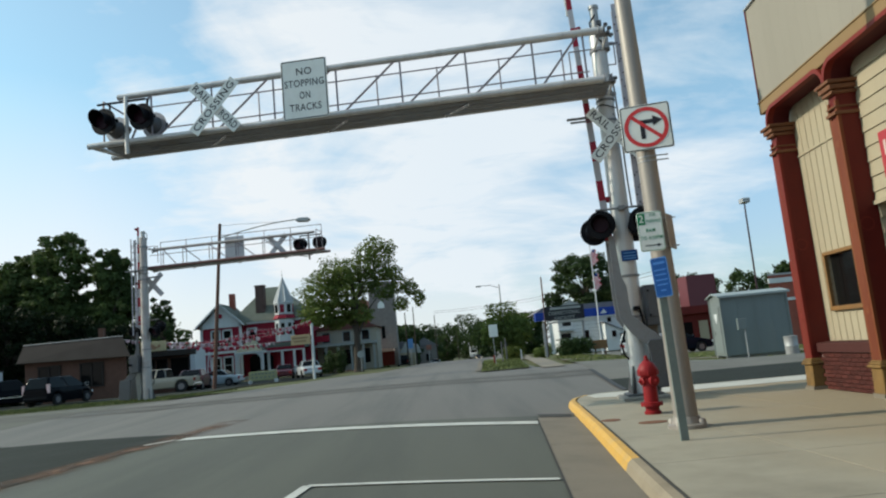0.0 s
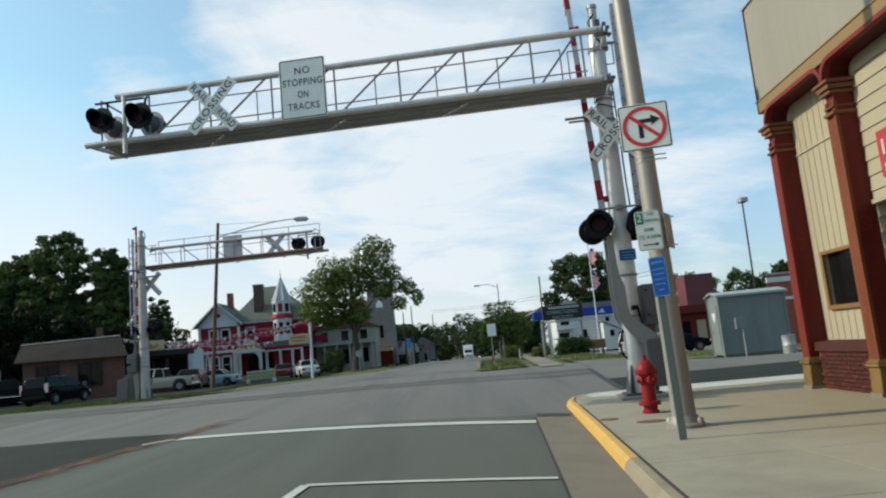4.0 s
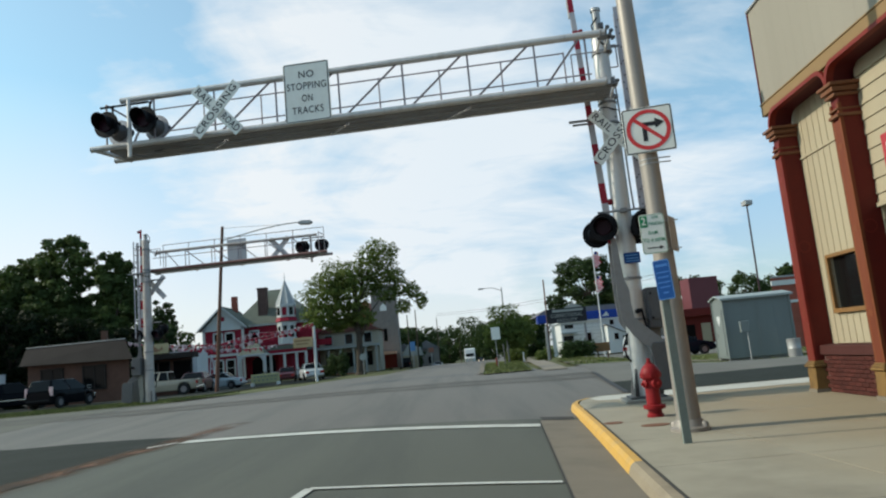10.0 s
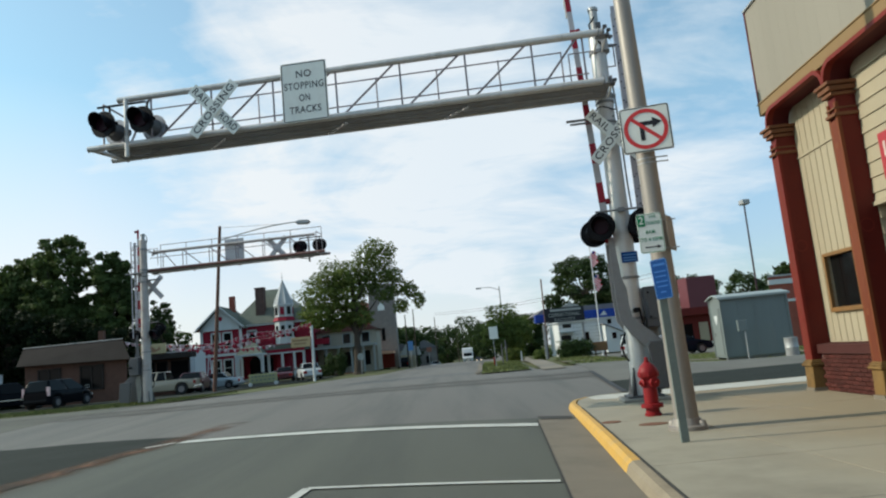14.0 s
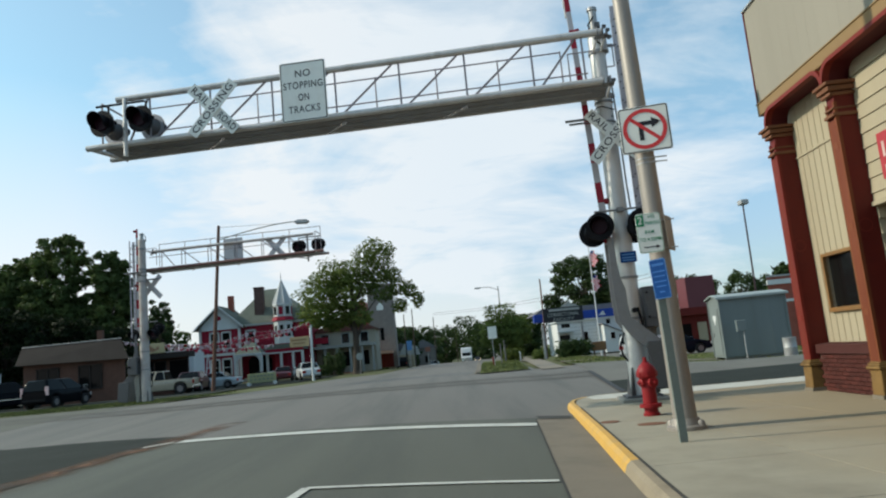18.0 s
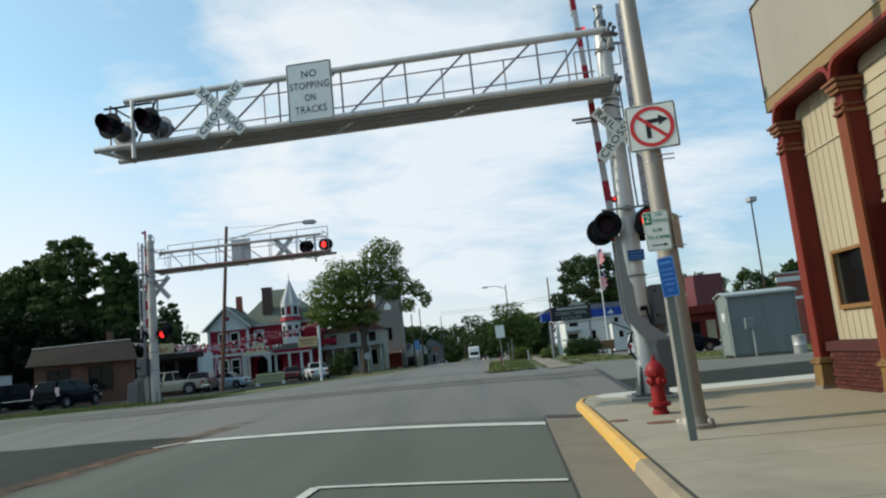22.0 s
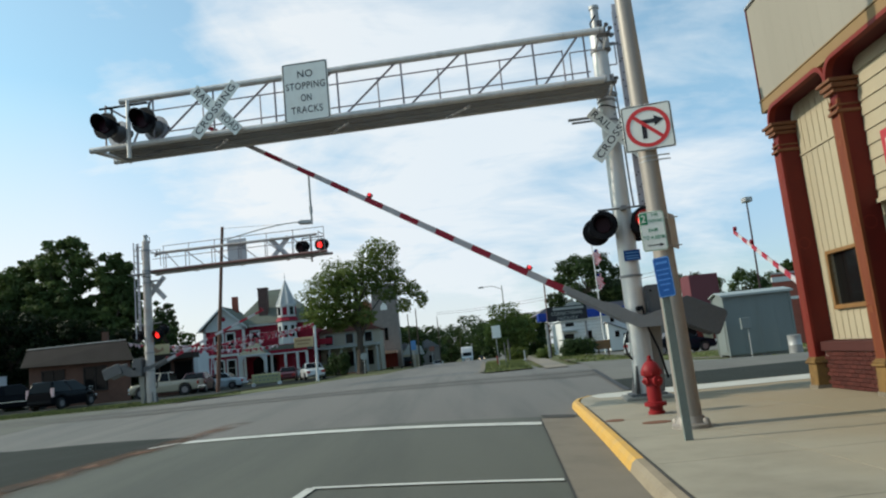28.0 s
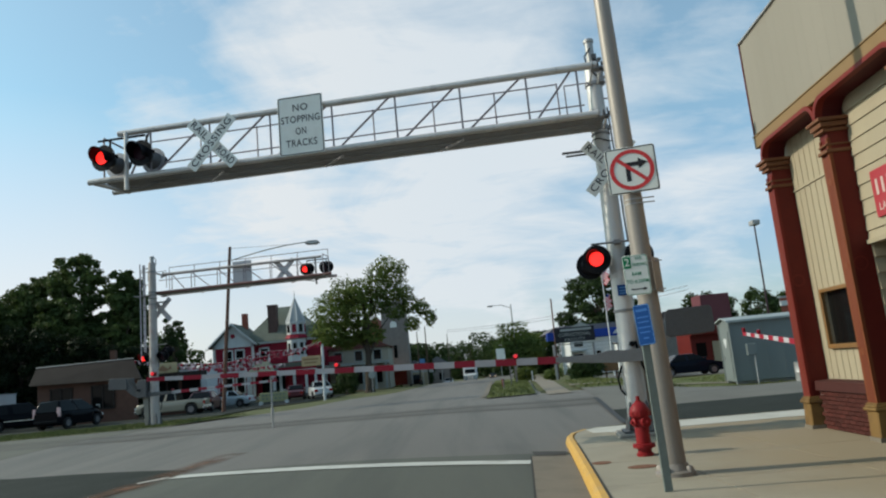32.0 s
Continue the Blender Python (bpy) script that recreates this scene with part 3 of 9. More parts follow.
# ---- mesh building ----
class Shape:
    """Gathers vertices and faces of one mesh."""

    def __init__(self):
        self.v, self.f = [], []

    def add(self, verts, faces):
        n = len(self.v)
        self.v += [tuple(p) for p in verts]
        self.f += [tuple(i + n for i in f) for f in faces]
        return self

    def box(self, c, s, m=None):
        x, y, z = (k / 2 for k in s)
        pts = [Vector((a * x, b * y, d * z)) for a in (-1, 1) for b in (-1, 1) for d in (-1, 1)]
        if m is not None:
            pts = [m @ p for p in pts]
        pts = [p + Vector(c) for p in pts]
        return self.add(pts, [(0, 1, 3, 2), (4, 6, 7, 5), (0, 4, 5, 1), (2, 3, 7, 6), (0, 2, 6, 4), (1, 5, 7, 3)])

    def tube(self, a, b, r0, r1=None, n=12, caps=True):
        a, b = Vector(a), Vector(b)
        r1 = r0 if r1 is None else r1
        q = (b - a).to_track_quat("Z", "Y").to_matrix()
        pts = []
        for p, r in ((a, r0), (b, r1)):
            for i in range(n):
                t = 2 * math.pi * i / n
                pts.append(p + q @ Vector((r * math.cos(t), r * math.sin(t), 0)))
        fs = [(i, (i + 1) % n, n + (i + 1) % n, n + i) for i in range(n)]
        if caps:
            fs += [tuple(reversed(range(n))), tuple(range(n, 2 * n))]
        return self.add(pts, fs)

    def path(self, pts, r, n=8):
        for a, b in zip(pts, pts[1:]):
            self.tube(a, b, r, r, n)
        return self

    def lathe(self, prof, n=20, m=None):
        """Turns the profile (radius, height) round the z axis."""
        pts = []
        for r, z in prof:
            for i in range(n):
                t = 2 * math.pi * i / n
                p = Vector((r * math.cos(t), r * math.sin(t), z))
                pts.append(m @ p if m is not None else p)
        fs = []
        for k in range(len(prof) - 1):
            for i in range(n):
                j = (i + 1) % n
                fs.append((k * n + i, k * n + j, (k + 1) * n + j, (k + 1) * n + i))
        fs.append(tuple(reversed(range(n))))
        fs.append(tuple(range((len(prof) - 1) * n, len(prof) * n)))
        return self.add(pts, fs)

    def prism(self, poly, a, b, m=None):
        """A polygon in (x, z), drawn out from y = a to y = b."""
        n = len(poly)
        pts = [Vector((x, a, z)) for x, z in poly] + [Vector((x, b, z)) for x, z in poly]
        if m is not None:
            pts = [m @ p for p in pts]
        fs = [tuple(range(n)), tuple(reversed(range(n, 2 * n)))]
        fs += [(i, n + i, n + (i + 1) % n, (i + 1) % n) for i in range(n)]
        return self.add(pts, fs)

    def slab(self, poly, z0, z1):
        """A polygon on the plan between two heights."""
        n = len(poly)
        pts = [(x, y, z0) for x, y in poly] + [(x, y, z1) for x, y in poly]
        fs = [tuple(reversed(range(n))), tuple(range(n, 2 * n))]
        fs += [(i, (i + 1) % n, n + (i + 1) % n, n + i) for i in range(n)]
        return self.add(pts, fs)

    def mesh(self, name, bevel=0.0, smooth=False):
        me = bpy.data.meshes.new(name)
        me.from_pydata(self.v, [], self.f)
        bm = bmesh.new()
        bm.from_mesh(me)
        bmesh.ops.recalc_face_normals(bm, faces=bm.faces)
        if bevel:
            bmesh.ops.bevel(bm, geom=[e for e in bm.edges if e.is_manifold and e.calc_face_angle(0) > 0.6], offset=bevel, segments=1, affect="EDGES", clamp_overlap=True)
        bm.to_mesh(me)
        bm.free()
        if smooth:
            me.polygons.foreach_set("use_smooth", [True] * len(me.polygons))
            me.set_sharp_from_angle(angle=radians(40))
        me.update()
        return me


def part(name, shape, material, parent=None, label="", at=None, bevel=0.0, smooth=False):
    """One mesh object under its thing."""
    me = shape if isinstance(shape, bpy.types.Mesh) else shape.mesh(name, bevel, smooth)
    if not me.materials:
        me.materials.append(material)
    ob = new(name, me)
    ob.parent = parent
    if at is not None:
        ob.matrix_basis = at
    if label:
        ob["label"] = label
    return ob


def thing(name, label, category, at=None, group="", kind=""):
    ob = new(name)
    ob.empty_display_size = 0.2
    if at is not None:
        ob.matrix_basis = at
    return tagged(ob, label, category, group, kind)


def solo(name, shape, material, label, category, at=None, group="", kind="", bevel=0.0, smooth=False):
    ob = part(name, shape, material, None, "", at, bevel, smooth)
    return tagged(ob, label, category, group, kind)


def lettering(name, text, size, material, parent, at, width=None, align="CENTER"):
    cu = bpy.data.curves.new(name, "FONT")
    cu.body, cu.size, cu.extrude, cu.align_x, cu.align_y, cu.offset, cu.space_character = text, size, 0.0012, align, "CENTER", size * 0.008, 1.12
    tmp = bpy.data.objects.new(name, cu)
    scene.collection.objects.link(tmp)
    bpy.context.view_layer.update()
    me = bpy.data.meshes.new_from_object(tmp.evaluated_get(bpy.context.evaluated_depsgraph_get()))
    bpy.data.objects.remove(tmp)
    if width:
        xs = [v.co.x for v in me.vertices]
        k = width / (max(xs) - min(xs))
        for v in me.vertices:
            v.co.x *= k
    me.materials.clear()
    me.materials.append(material)
    ob = new(name, me)
    ob.parent = parent
    ob.matrix_basis = at
    return ob


def rounded(w, h, r, n=5):
    """Outline of a plate with rounded corners, in (x, z)."""
    out = []
    for cx, cz, a0 in ((w / 2 - r, h / 2 - r, 0), (-w / 2 + r, h / 2 - r, 90), (-w / 2 + r, -h / 2 + r, 180), (w / 2 - r, -h / 2 + r, 270)):
        for k in range(n + 1):
            a = radians(a0 + 90 * k / n)
            out.append((cx + r * math.cos(a), cz + r * math.sin(a)))
    return out


def plate(w, h, r, t=0.012):
    return Shape().prism(rounded(w, h, r), -t / 2, t / 2)


def border(w, h, r, inset, width, y):
    """A thin line that follows the edge of a rounded plate."""
    o, i = rounded(w - 2 * inset, h - 2 * inset, r), rounded(w - 2 * (inset + width), h - 2 * (inset + width), max(0.004, r - width))
    n = len(o)
    return Shape().add([(a, y, b) for a, b in o + i], [(k, (k + 1) % n, n + (k + 1) % n, n + k) for k in range(n)])


FACE = pose(0, 0, 0, 90)          # turns a flat drawing upright, to be read from the south


def sstep(a, b, v):
    v = min(1.0, max(0.0, (v - a) / (b - a)))
    return v * v * (3 - 2 * v)


def ground_z(x, y):
    """The lie of the land: a crowned road that climbs to the level crossing and falls again behind it."""
    xr = x - 0.09 * y
    near = max(-0.13, 0.12 - 0.25 * ((xr + 5.5) / 6.6) ** 2)
    far = 0.29 - 0.30 * sstep(40, 64, y) - 1.3 * sstep(95, 150, y) - 0.5 * sstep(88, 125, y) - 0.55 * sstep(19, 31, y) * sstep(3.8, 9, xr) * (1 - 0.7 * sstep(52, 64, y))
    k = sstep(13.5, 28, y)
    return near * (1 - k) + far * k


def sheet(name, left, right, y0, y1, nx, ny, dz, material, label, category, kind="structure", parent=None):
    """A surface that follows the land between two edges, given as functions of y."""
    s = Shape()
    for j in range(ny + 1):
        y = y0 + (y1 - y0) * j / ny
        for i in range(nx + 1):
            x = left(y) + (right(y) - left(y)) * i / nx
            s.v.append((x, y, ground_z(x, y) + dz))
    for j in range(ny):
        for i in range(nx):
            a = j * (nx + 1) + i
            s.f.append((a, a + 1, a + nx + 2, a + nx + 1))
    if parent is not None:
        return part(name, s, material, parent, label)
    return solo(name, s, material, label, category, kind=kind)


def strip(points, width, dz=0.012, seg=0.5):
    """A painted band along a line on the land."""
    s = Shape()
    pts = []
    for a, b in zip(points, points[1:]):
        a, b = Vector(a), Vector(b)
        n = max(1, int((b - a).length / seg))
        pts += [a + (b - a) * i / n for i in range(n)]
    pts.append(Vector(points[-1]))
    for i, p in enumerate(pts):
        d = (pts[min(i + 1, len(pts) - 1)] - pts[max(i - 1, 0)]).normalized()
        nrm = Vector((-d.y, d.x)) * width / 2
        for q in (p + nrm, p - nrm):
            s.v.append((q.x, q.y, ground_z(q.x, q.y) + dz))
    for i in range(len(pts) - 1):
        s.f.append((2 * i, 2 * i + 1, 2 * i + 3, 2 * i + 2))
    return s


# ---- ground, road, pavement ----
def make_ground():
    ys = [-60, -30, -10, 0, 6, 10, 12, 14, 16, 18, 20, 22, 24, 26, 28, 30, 33, 36, 40, 44, 48, 52, 56, 60, 64, 70, 80, 100, 140, 200, 300, 600, 1500, 3000]
    xs = [-3000, -1200, -500, -200, -120, -80, -60, -45, -35, -28, -24, -20, -17, -14, -12, -10, -8, -6, -4, -2, 0, 2, 4, 6, 8, 10, 12, 14, 17, 20, 25, 30, 40, 60, 90, 150, 300, 800, 3000]
    s = Shape()
    for y in ys:
        for x in xs:
            s.v.append((x, y, ground_z(x, y) - 0.06))
    n = len(xs)
    for j in range(len(ys) - 1):
        for i in range(n - 1):
            a = j * n + i
            s.f.append((a, a + 1, a + n + 1, a + n))
    solo("ground", s, GRASS_DIRT, "dry grassy ground spreading to the horizon", "ground", kind="structure")


def road_left(y):
    xr = -15.5
    xr += 4.8 * sstep(24, 38, y)
    return xr + 0.09 * y


def road_right(y):
    return 1.14 + 0.09 * y - 0.25 * sstep(26, 34, y)


make_ground()
sheet("road", road_left, road_right, -40, 13.0, 24, 40, 0.0, ASPHALT_NEAR, "grey worn asphalt street with darker wheel tracks", "road")
sheet("road", road_left, lambda y: 5.2, 13.0, 28.0, 24, 24, 0.0, ASPHALT, "grey worn asphalt crossing the railway on a low rise", "road")
sheet("road", road_left, road_right, 28.0, 420, 12, 90, 0.0, ASPHALT, "grey asphalt street running away to the town", "road")


def dark_patch():
    """A resurfaced stretch of the opposite lanes that ends on a slant before the crossing."""
    s = Shape()
    nx, ny = 10, 36
    for j in range(ny + 1):
        for i in range(nx + 1):
            u = i / nx
            yend = 13.6 + 5.2 * (1 - u)
            y = -25 + (yend + 25) * j / ny
            a, b = road_left(y) + 0.2, -5.95 + 0.085 * y
            x = a + (b - a) * u
            s.v.append((x, y, ground_z(x, y) + 0.008))
    for j in range(ny):
        for i in range(nx):
            a = j * (nx + 1) + i
            s.f.append((a, a + 1, a + nx + 2, a + nx + 1))
    solo("dark_road_patch", s, ASPHALT_DARK, "darker resurfaced asphalt across the opposite lanes", "road", kind="structure")


dark_patch()
sheet("crossing_apron", lambda y: -40 + 0 * y, lambda y: road_left(y) + 0.25, 13.5, 29.5, 14, 16, 0.004, APRON, "pale worn gravelly asphalt beside the railway crossing", "road")
sheet("gutter", lambda y: 0.42 + 0.09 * y, lambda y: 1.04 + 0.095 * y, -20, 12.6, 2, 34, 0.010, GUTTER, "brown stained concrete gutter along the kerb", "gutter")
sheet("side_street", lambda y: 2.65 + 0.0925 * y, lambda y: 60, 16.0, 19.7, 24, 8, 0.016, ASPHALT_DARK, "dark asphalt side street behind the corner building", "road")
sheet("side_lot", lambda y: 2.65 + 0.0925 * y, lambda y: 60, 19.7, 30.4, 24, 12, 0.016, ASPHALT_PALE, "pale grey paved lot beside the side street", "road")
sheet("parking_lot", lambda y: -60, lambda y: -13.4 + 0.03 * y, 33.5, 80, 16, 20, 0.0, ASPHALT_DARK, "dark asphalt parking lot behind the grass verge", "parking lot")

# railway crossing: rails set flush in the asphalt, along the line of the signal arms
U = Vector((0.9925, -0.1224))


def make_tracks():
    t = thing("railway_track", "flush steel rails set in asphalt across the street", "railway", kind="structure")
    for k, y in enumerate((23.2, 24.64)):
        a = Vector((-3.0, y)) - U * 40
        b = Vector((-3.0, y)) + U * 60
        part("rail", strip([a, b], 0.05, 0.012, 2.0), TRACK_DARK, t, "polished steel rail head")
        part("flangeway", strip([a + Vector((0, 0.09)), b + Vector((0, 0.09))], 0.06, 0.011, 2.0), TRACK_DARK, t, "dark flangeway groove")
        part("panel_edge", strip([a - Vector((0, 0.5)), b - Vector((0, 0.5))], 0.4, 0.010, 2.0), TRACK_DARK, t, "dark patched asphalt beside the rail")


make_tracks()


def make_markings():
    st = Vector((1.46, 11.85))
    solo("stop_line", strip([st, st - U * 6.2], 0.42), WHITE_PAINT, "broad worn white stop line across the lanes", "road marking", kind="structure")
    tail = st - U * 6.3
    solo("lane_end_mark", strip([tail, tail - Vector((0.35, 0.45))], 0.12), WHITE_PAINT, "short worn white mark at the stop line's end", "road marking", kind="structure")
    a, b = Vector((1.00, 6.90)), Vector((-1.42, 7.05))
    solo("parking_line", strip([a, b], 0.10), WHITE_PAINT, "thin white line of the parking bay", "road marking", kind="structure")
    solo("parking_line", strip([b, b - Vector((0.45, 4.4))], 0.10), WHITE_PAINT, "thin white line of the parking bay", "road marking", kind="structure")
    solo("centre_line", strip([(-6.05 + 0.085 * y, y) for y in (-15, 0, 5, 10, 13, 16)], 0.84), ORANGE_LINE, "faded orange double centre line", "road marking", kind="structure")
    solo("damp_seam", strip([(1.62, 12.95), (1.9, 12.95), (2.2, 12.9)], 0.55, 0.012), DAMP, "dark damp seam where the gutter ends", "road stain", kind="structure")
    solo("gutter_seam", strip([(0.41 + 0.09 * -10, -10), (0.41 + 0.09 * 12.6, 12.6)], 0.022, 0.0145), DAMP, "dark dirty seam between road and gutter", "road joint", kind="structure")
    solo("tar_joint", strip([(4.80, 23.5), (4.52, 20.5), (4.31, 18.2), (4.18, 16.8)], 0.15, 0.03), TAR, "black tar joint where the street meets the side road", "road joint", kind="structure")


make_markings()

KERB = [(-0.85, -20), (0.10, -10), (1.02, 0), (1.58, 6), (1.99, 10), (2.30, 13.2), (2.40, 14.3), (2.58, 15.1), (2.95, 15.7), (3.55, 15.98), (4.6, 15.95), (8.0, 15.70), (16.0, 15.1)]


def kerb_part(name, pts, w, material, label):
    s = Shape()
    P = [Vector(p) for p in pts]
    rows = []
    for i, p in enumerate(P):
        d = (P[min(i + 1, len(P) - 1)] - P[max(i - 1, 0)]).normalized()
        nrm = Vector((d.y, -d.x))
        zb = -0.25
        rows.append([(p.x + nrm.x * a, p.y + nrm.y * a, z) for a, z in ((0.0, zb), (0.004, -0.11), (0.03, -0.035), (0.075, 0.002), (w, 0.006), (w, zb))])
    for r in rows:
        s.v += r
    for i in range(len(rows) - 1):
        for k in range(5):
            s.f.append((i * 6 + k, i * 6 + k + 1, i * 6 + 6 + k + 1, i * 6 + 6 + k))
    return solo(name, s, material, label, "kerb", kind="structure")


def refine(pts, step=0.4):
    out = []
    P = [Vector((*p, 0)) for p in pts]
    for i in range(len(P) - 1):
        p0, p1, p2, p3 = P[max(i - 1, 0)], P[i], P[i + 1], P[min(i + 2, len(P) - 1)]
        n = max(1, int((p2 - p1).length / step))
        m0, m1 = (p2 - p0) * 0.5, (p3 - p1) * 0.5
        k = (p2 - p1).length
        m0, m1 = m0.normalized() * k, m1.normalized() * k
        for j in range(n):
            t = j / n
            q = p1 * (2 * t ** 3 - 3 * t * t + 1) + m0 * (t ** 3 - 2 * t * t + t) + p2 * (3 * t * t - 2 * t ** 3) + m1 * (t ** 3 - t * t)
            out.append((q.x, q.y))
    out.append(pts[-1])
    return out


KERB_FINE = refine(KERB)
cut1 = min(range(len(KERB_FINE)), key=lambda i: abs(KERB_FINE[i][1] - 7.1))
cut2 = min(range(len(KERB_FINE)), key=lambda i: abs(KERB_FINE[i][0] - 3.0) + (KERB_FINE[i][1] < 15) * 9)
kerb_part("kerb", KERB_FINE[:cut1 + 1], 0.155, KERB_TAN, "bare concrete kerb beside the gutter")
kerb_part("kerb", KERB_FINE[cut1:cut2 + 1], 0.155, YELLOW, "yellow painted kerb worn to concrete at the corner")
kerb_part("kerb", KERB_FINE[cut2:], 0.155, CONCRETE, "bare concrete kerb of the corner")


def strip_flat(points, width, z):
    """A thin level band along a line."""
    sh = Shape()
    P = [Vector(p) for p in points]
    for k, p in enumerate(P):
        d = (P[min(k + 1, len(P) - 1)] - P[max(k - 1, 0)]).normalized()
        nrm = Vector((-d.y, d.x)) * width / 2
        for q in (p + nrm, p - nrm):
            sh.v.append((q.x, q.y, z))
    for k in range(len(P) - 1):
        sh.f.append((2 * k, 2 * k + 1, 2 * k + 3, 2 * k + 2))
    return sh


def make_pavement():
    pv = thing("pavement", "tan concrete pavement laid in slabs with fine joints", "pavement", kind="structure")
    part("bed", Shape().slab([(-0.6, -20), (6.6, -20), (6.6, 15.5), (3.4, 15.85), (2.75, 15.2), (2.45, 13.2), (1.14, 0.5)], -0.3, -0.012), FOUNDATION, pv, "dark joint bed under the slabs")
    kx = lambda y: 1.192 + 0.0965 * y

    def slab(poly, m=CONCRETE):
        part("slab", Shape().slab(poly, -0.08, 0.0), m, pv)

    g = 0.006
    y = -8.0
    while y < 12.2:
        y2 = y + 1.85
        cols = [None, 3.3, 5.0, 7.3]
        for k in range(3):
            x0a, x0b = (kx(y), kx(y2)) if k == 0 else (cols[k], cols[k])
            x1 = cols[k + 1]
            slab([(x0a + g, y + g), (x1 - g, y + g), (x1 - g, y2 - g), (x0b + g, y2 - g)], CONCRETE)
        y = y2
    yt = y
    slab([(kx(yt) + g, yt + g), (3.3 - g, yt + g), (3.3 - g, 15.75), (3.0, 15.55), (2.78, 15.1), (2.60, 14.4), (2.50, 13.4)])
    slab([(3.3 + g, yt + g), (5.0 - g, yt + g), (5.0 - g, 15.70), (3.3 + g, 15.80)])
    slab([(5.0 + g, yt + g), (8.6 - g, yt + g), (8.6 - g, 15.45), (5.0 + g, 15.70)], CONCRETE)
    slab([(8.6 + g, 12.7), (15.8, 12.7), (15.8, 14.95), (8.6 + g, 15.45)])
    part("edge_strip", Shape().slab([(3.05, 14.75), (3.6, 14.45), (8.6, 14.30), (15.8, 13.9), (15.8, 14.95), (8.6, 15.45), (5.0, 15.68), (3.3, 15.72), (3.02, 15.45)], -0.02, 0.006), CONCRETE_PALE, pv, "paler concrete along the side street")
    part("kerb_joint", strip_flat([(0.29 + 0.155, -8), (1.18, 0), (1.745, 6), (2.15, 10), (2.46, 13.2)], 0.03, 0.009), DAMP, pv, "dark joint behind the kerb")
    for crack in ([(6.30, 9.92), (6.42, 9.55), (6.50, 9.20), (6.75, 8.9)],):
        part("crack", strip_flat(crack, 0.012, 0.004), DAMP, pv, "thin dark crack")
    for x, y, rx, ry in ((2.37, 10.55, 0.14, 0.14), (2.79, 9.88, 0.20, 0.15)):
        s = Shape()
        s.lathe([(1.0, 0.001), (1.0, 0.008), (0.8, 0.010)], 18, Matrix.Diagonal((rx, ry, 1, 1)))
        solo("valve_cover", s, RUST, "rusty iron valve cover flush in the pavement", "valve cover", pose(x, y, 0.0), "valve covers")


make_pavement()


# ---- railway signals ----
LAMPS = {}                        # lit lenses that slide forward in their hoods: name -> object and its rest pose
ARMS = {}


def light_head(parent, x, y, z, key, facing=1, tilt=0.0, grey_back=False):
    """One flashing head: round backplate, hood, dark lens and the lit lens behind it. facing 1: south, -1: north."""
    m = pose(x, y, z, 0, 0, 0 if facing == 1 else 180) @ pose(0, 0, 0, 0, 0, tilt)
    head = part("signal_light", Shape().tube((0, 0.0, 0), (0, 0.02, 0), 0.275, 0.275, 32).tube((0, 0.02, 0), (0, 0.24, 0), 0.19, 0.13, 20), STEEL_DARK if grey_back else BLACK, parent, "black round signal light with a hood", m)
    hood = Shape()
    n = 22
    for k in range(n + 1):
        a = radians(-35) + radians(250) * k / n
        dep = 0.29 * (0.45 + 0.55 * max(0.0, math.sin((a + radians(35)) / radians(250) * math.pi)))
        for r in (0.160, 0.176):
            for yy in (0.0, -dep):
                hood.v.append((r * math.cos(a), yy, r * math.sin(a)))
    for k in range(n):
        b = 4 * k
        for q in ((0, 1, 5, 4), (2, 6, 7, 3), (1, 3, 7, 5)):
            hood.f.append(tuple(b + i for i in q))
    part("hood", hood, BLACK, head)
    if grey_back:
        part("backplate_rear", Shape().tube((0, 0.021, 0), (0, 0.026, 0), 0.27, 0.27, 32), SIGN_BACK, head, "bare metal rear of the backplate")
    part("lens", Shape().tube((0, -0.030, 0), (0, 0.0, 0), 0.145, 0.156, 28), LENS_DARK, head, "dark red glass lens")
    if key:
        lit = part("lit_lens", Shape().tube((0, -0.012, 0), (0, 0.0, 0), 0.136, 0.143, 28), LENS_RED, head, "glowing red signal lens", pose(0, 0.010, 0))
        LAMPS[key] = lit
        if key.startswith("near_mast"):
            hot = part("lit_bulb", Shape().lathe([(0.085, 0.0), (0.065, 0.010), (0.03, 0.014)], 20, pose(0, 0.0, 0, 90)), LENS_HOT, head, "bright bulb behind the lens", pose(0, 0.012, 0))
            LAMPS[key + "_hot"] = hot
    return head


def crossbuck(parent, x, y, z, front=True):
    for name, sgn, off in (("crossbuck_blade", -1, 0.0), ("crossbuck_blade", 1, -0.03)):
        m = pose(x, y + off, z, 0, 48 * -sgn, 0)
        s = Shape().box((0, 0, 0), (1.36, 0.012, 0.235))
        bl = part(name, s, SIGN_WHITE, parent, "white crossbuck blade with black letters", m, bevel=0.003)
        part("blade_back", Shape().box((0, 0.009, 0), (1.35, 0.004, 0.225)), SIGN_BACK, bl, "bare metal back of the blade")
        if sgn == 1:
            lettering("letters", "CROSSING", 0.20, SIGN_BLACK, bl, pose(0, -0.0075, 0) @ FACE, 1.22)
        else:
            lettering("letters", "RAIL", 0.20, SIGN_BLACK, bl, pose(-0.40, -0.0075, 0) @ FACE, 0.45)
            lettering("letters", "ROAD", 0.20, SIGN_BLACK, bl, pose(0.40, -0.0075, 0) @ FACE, 0.46)


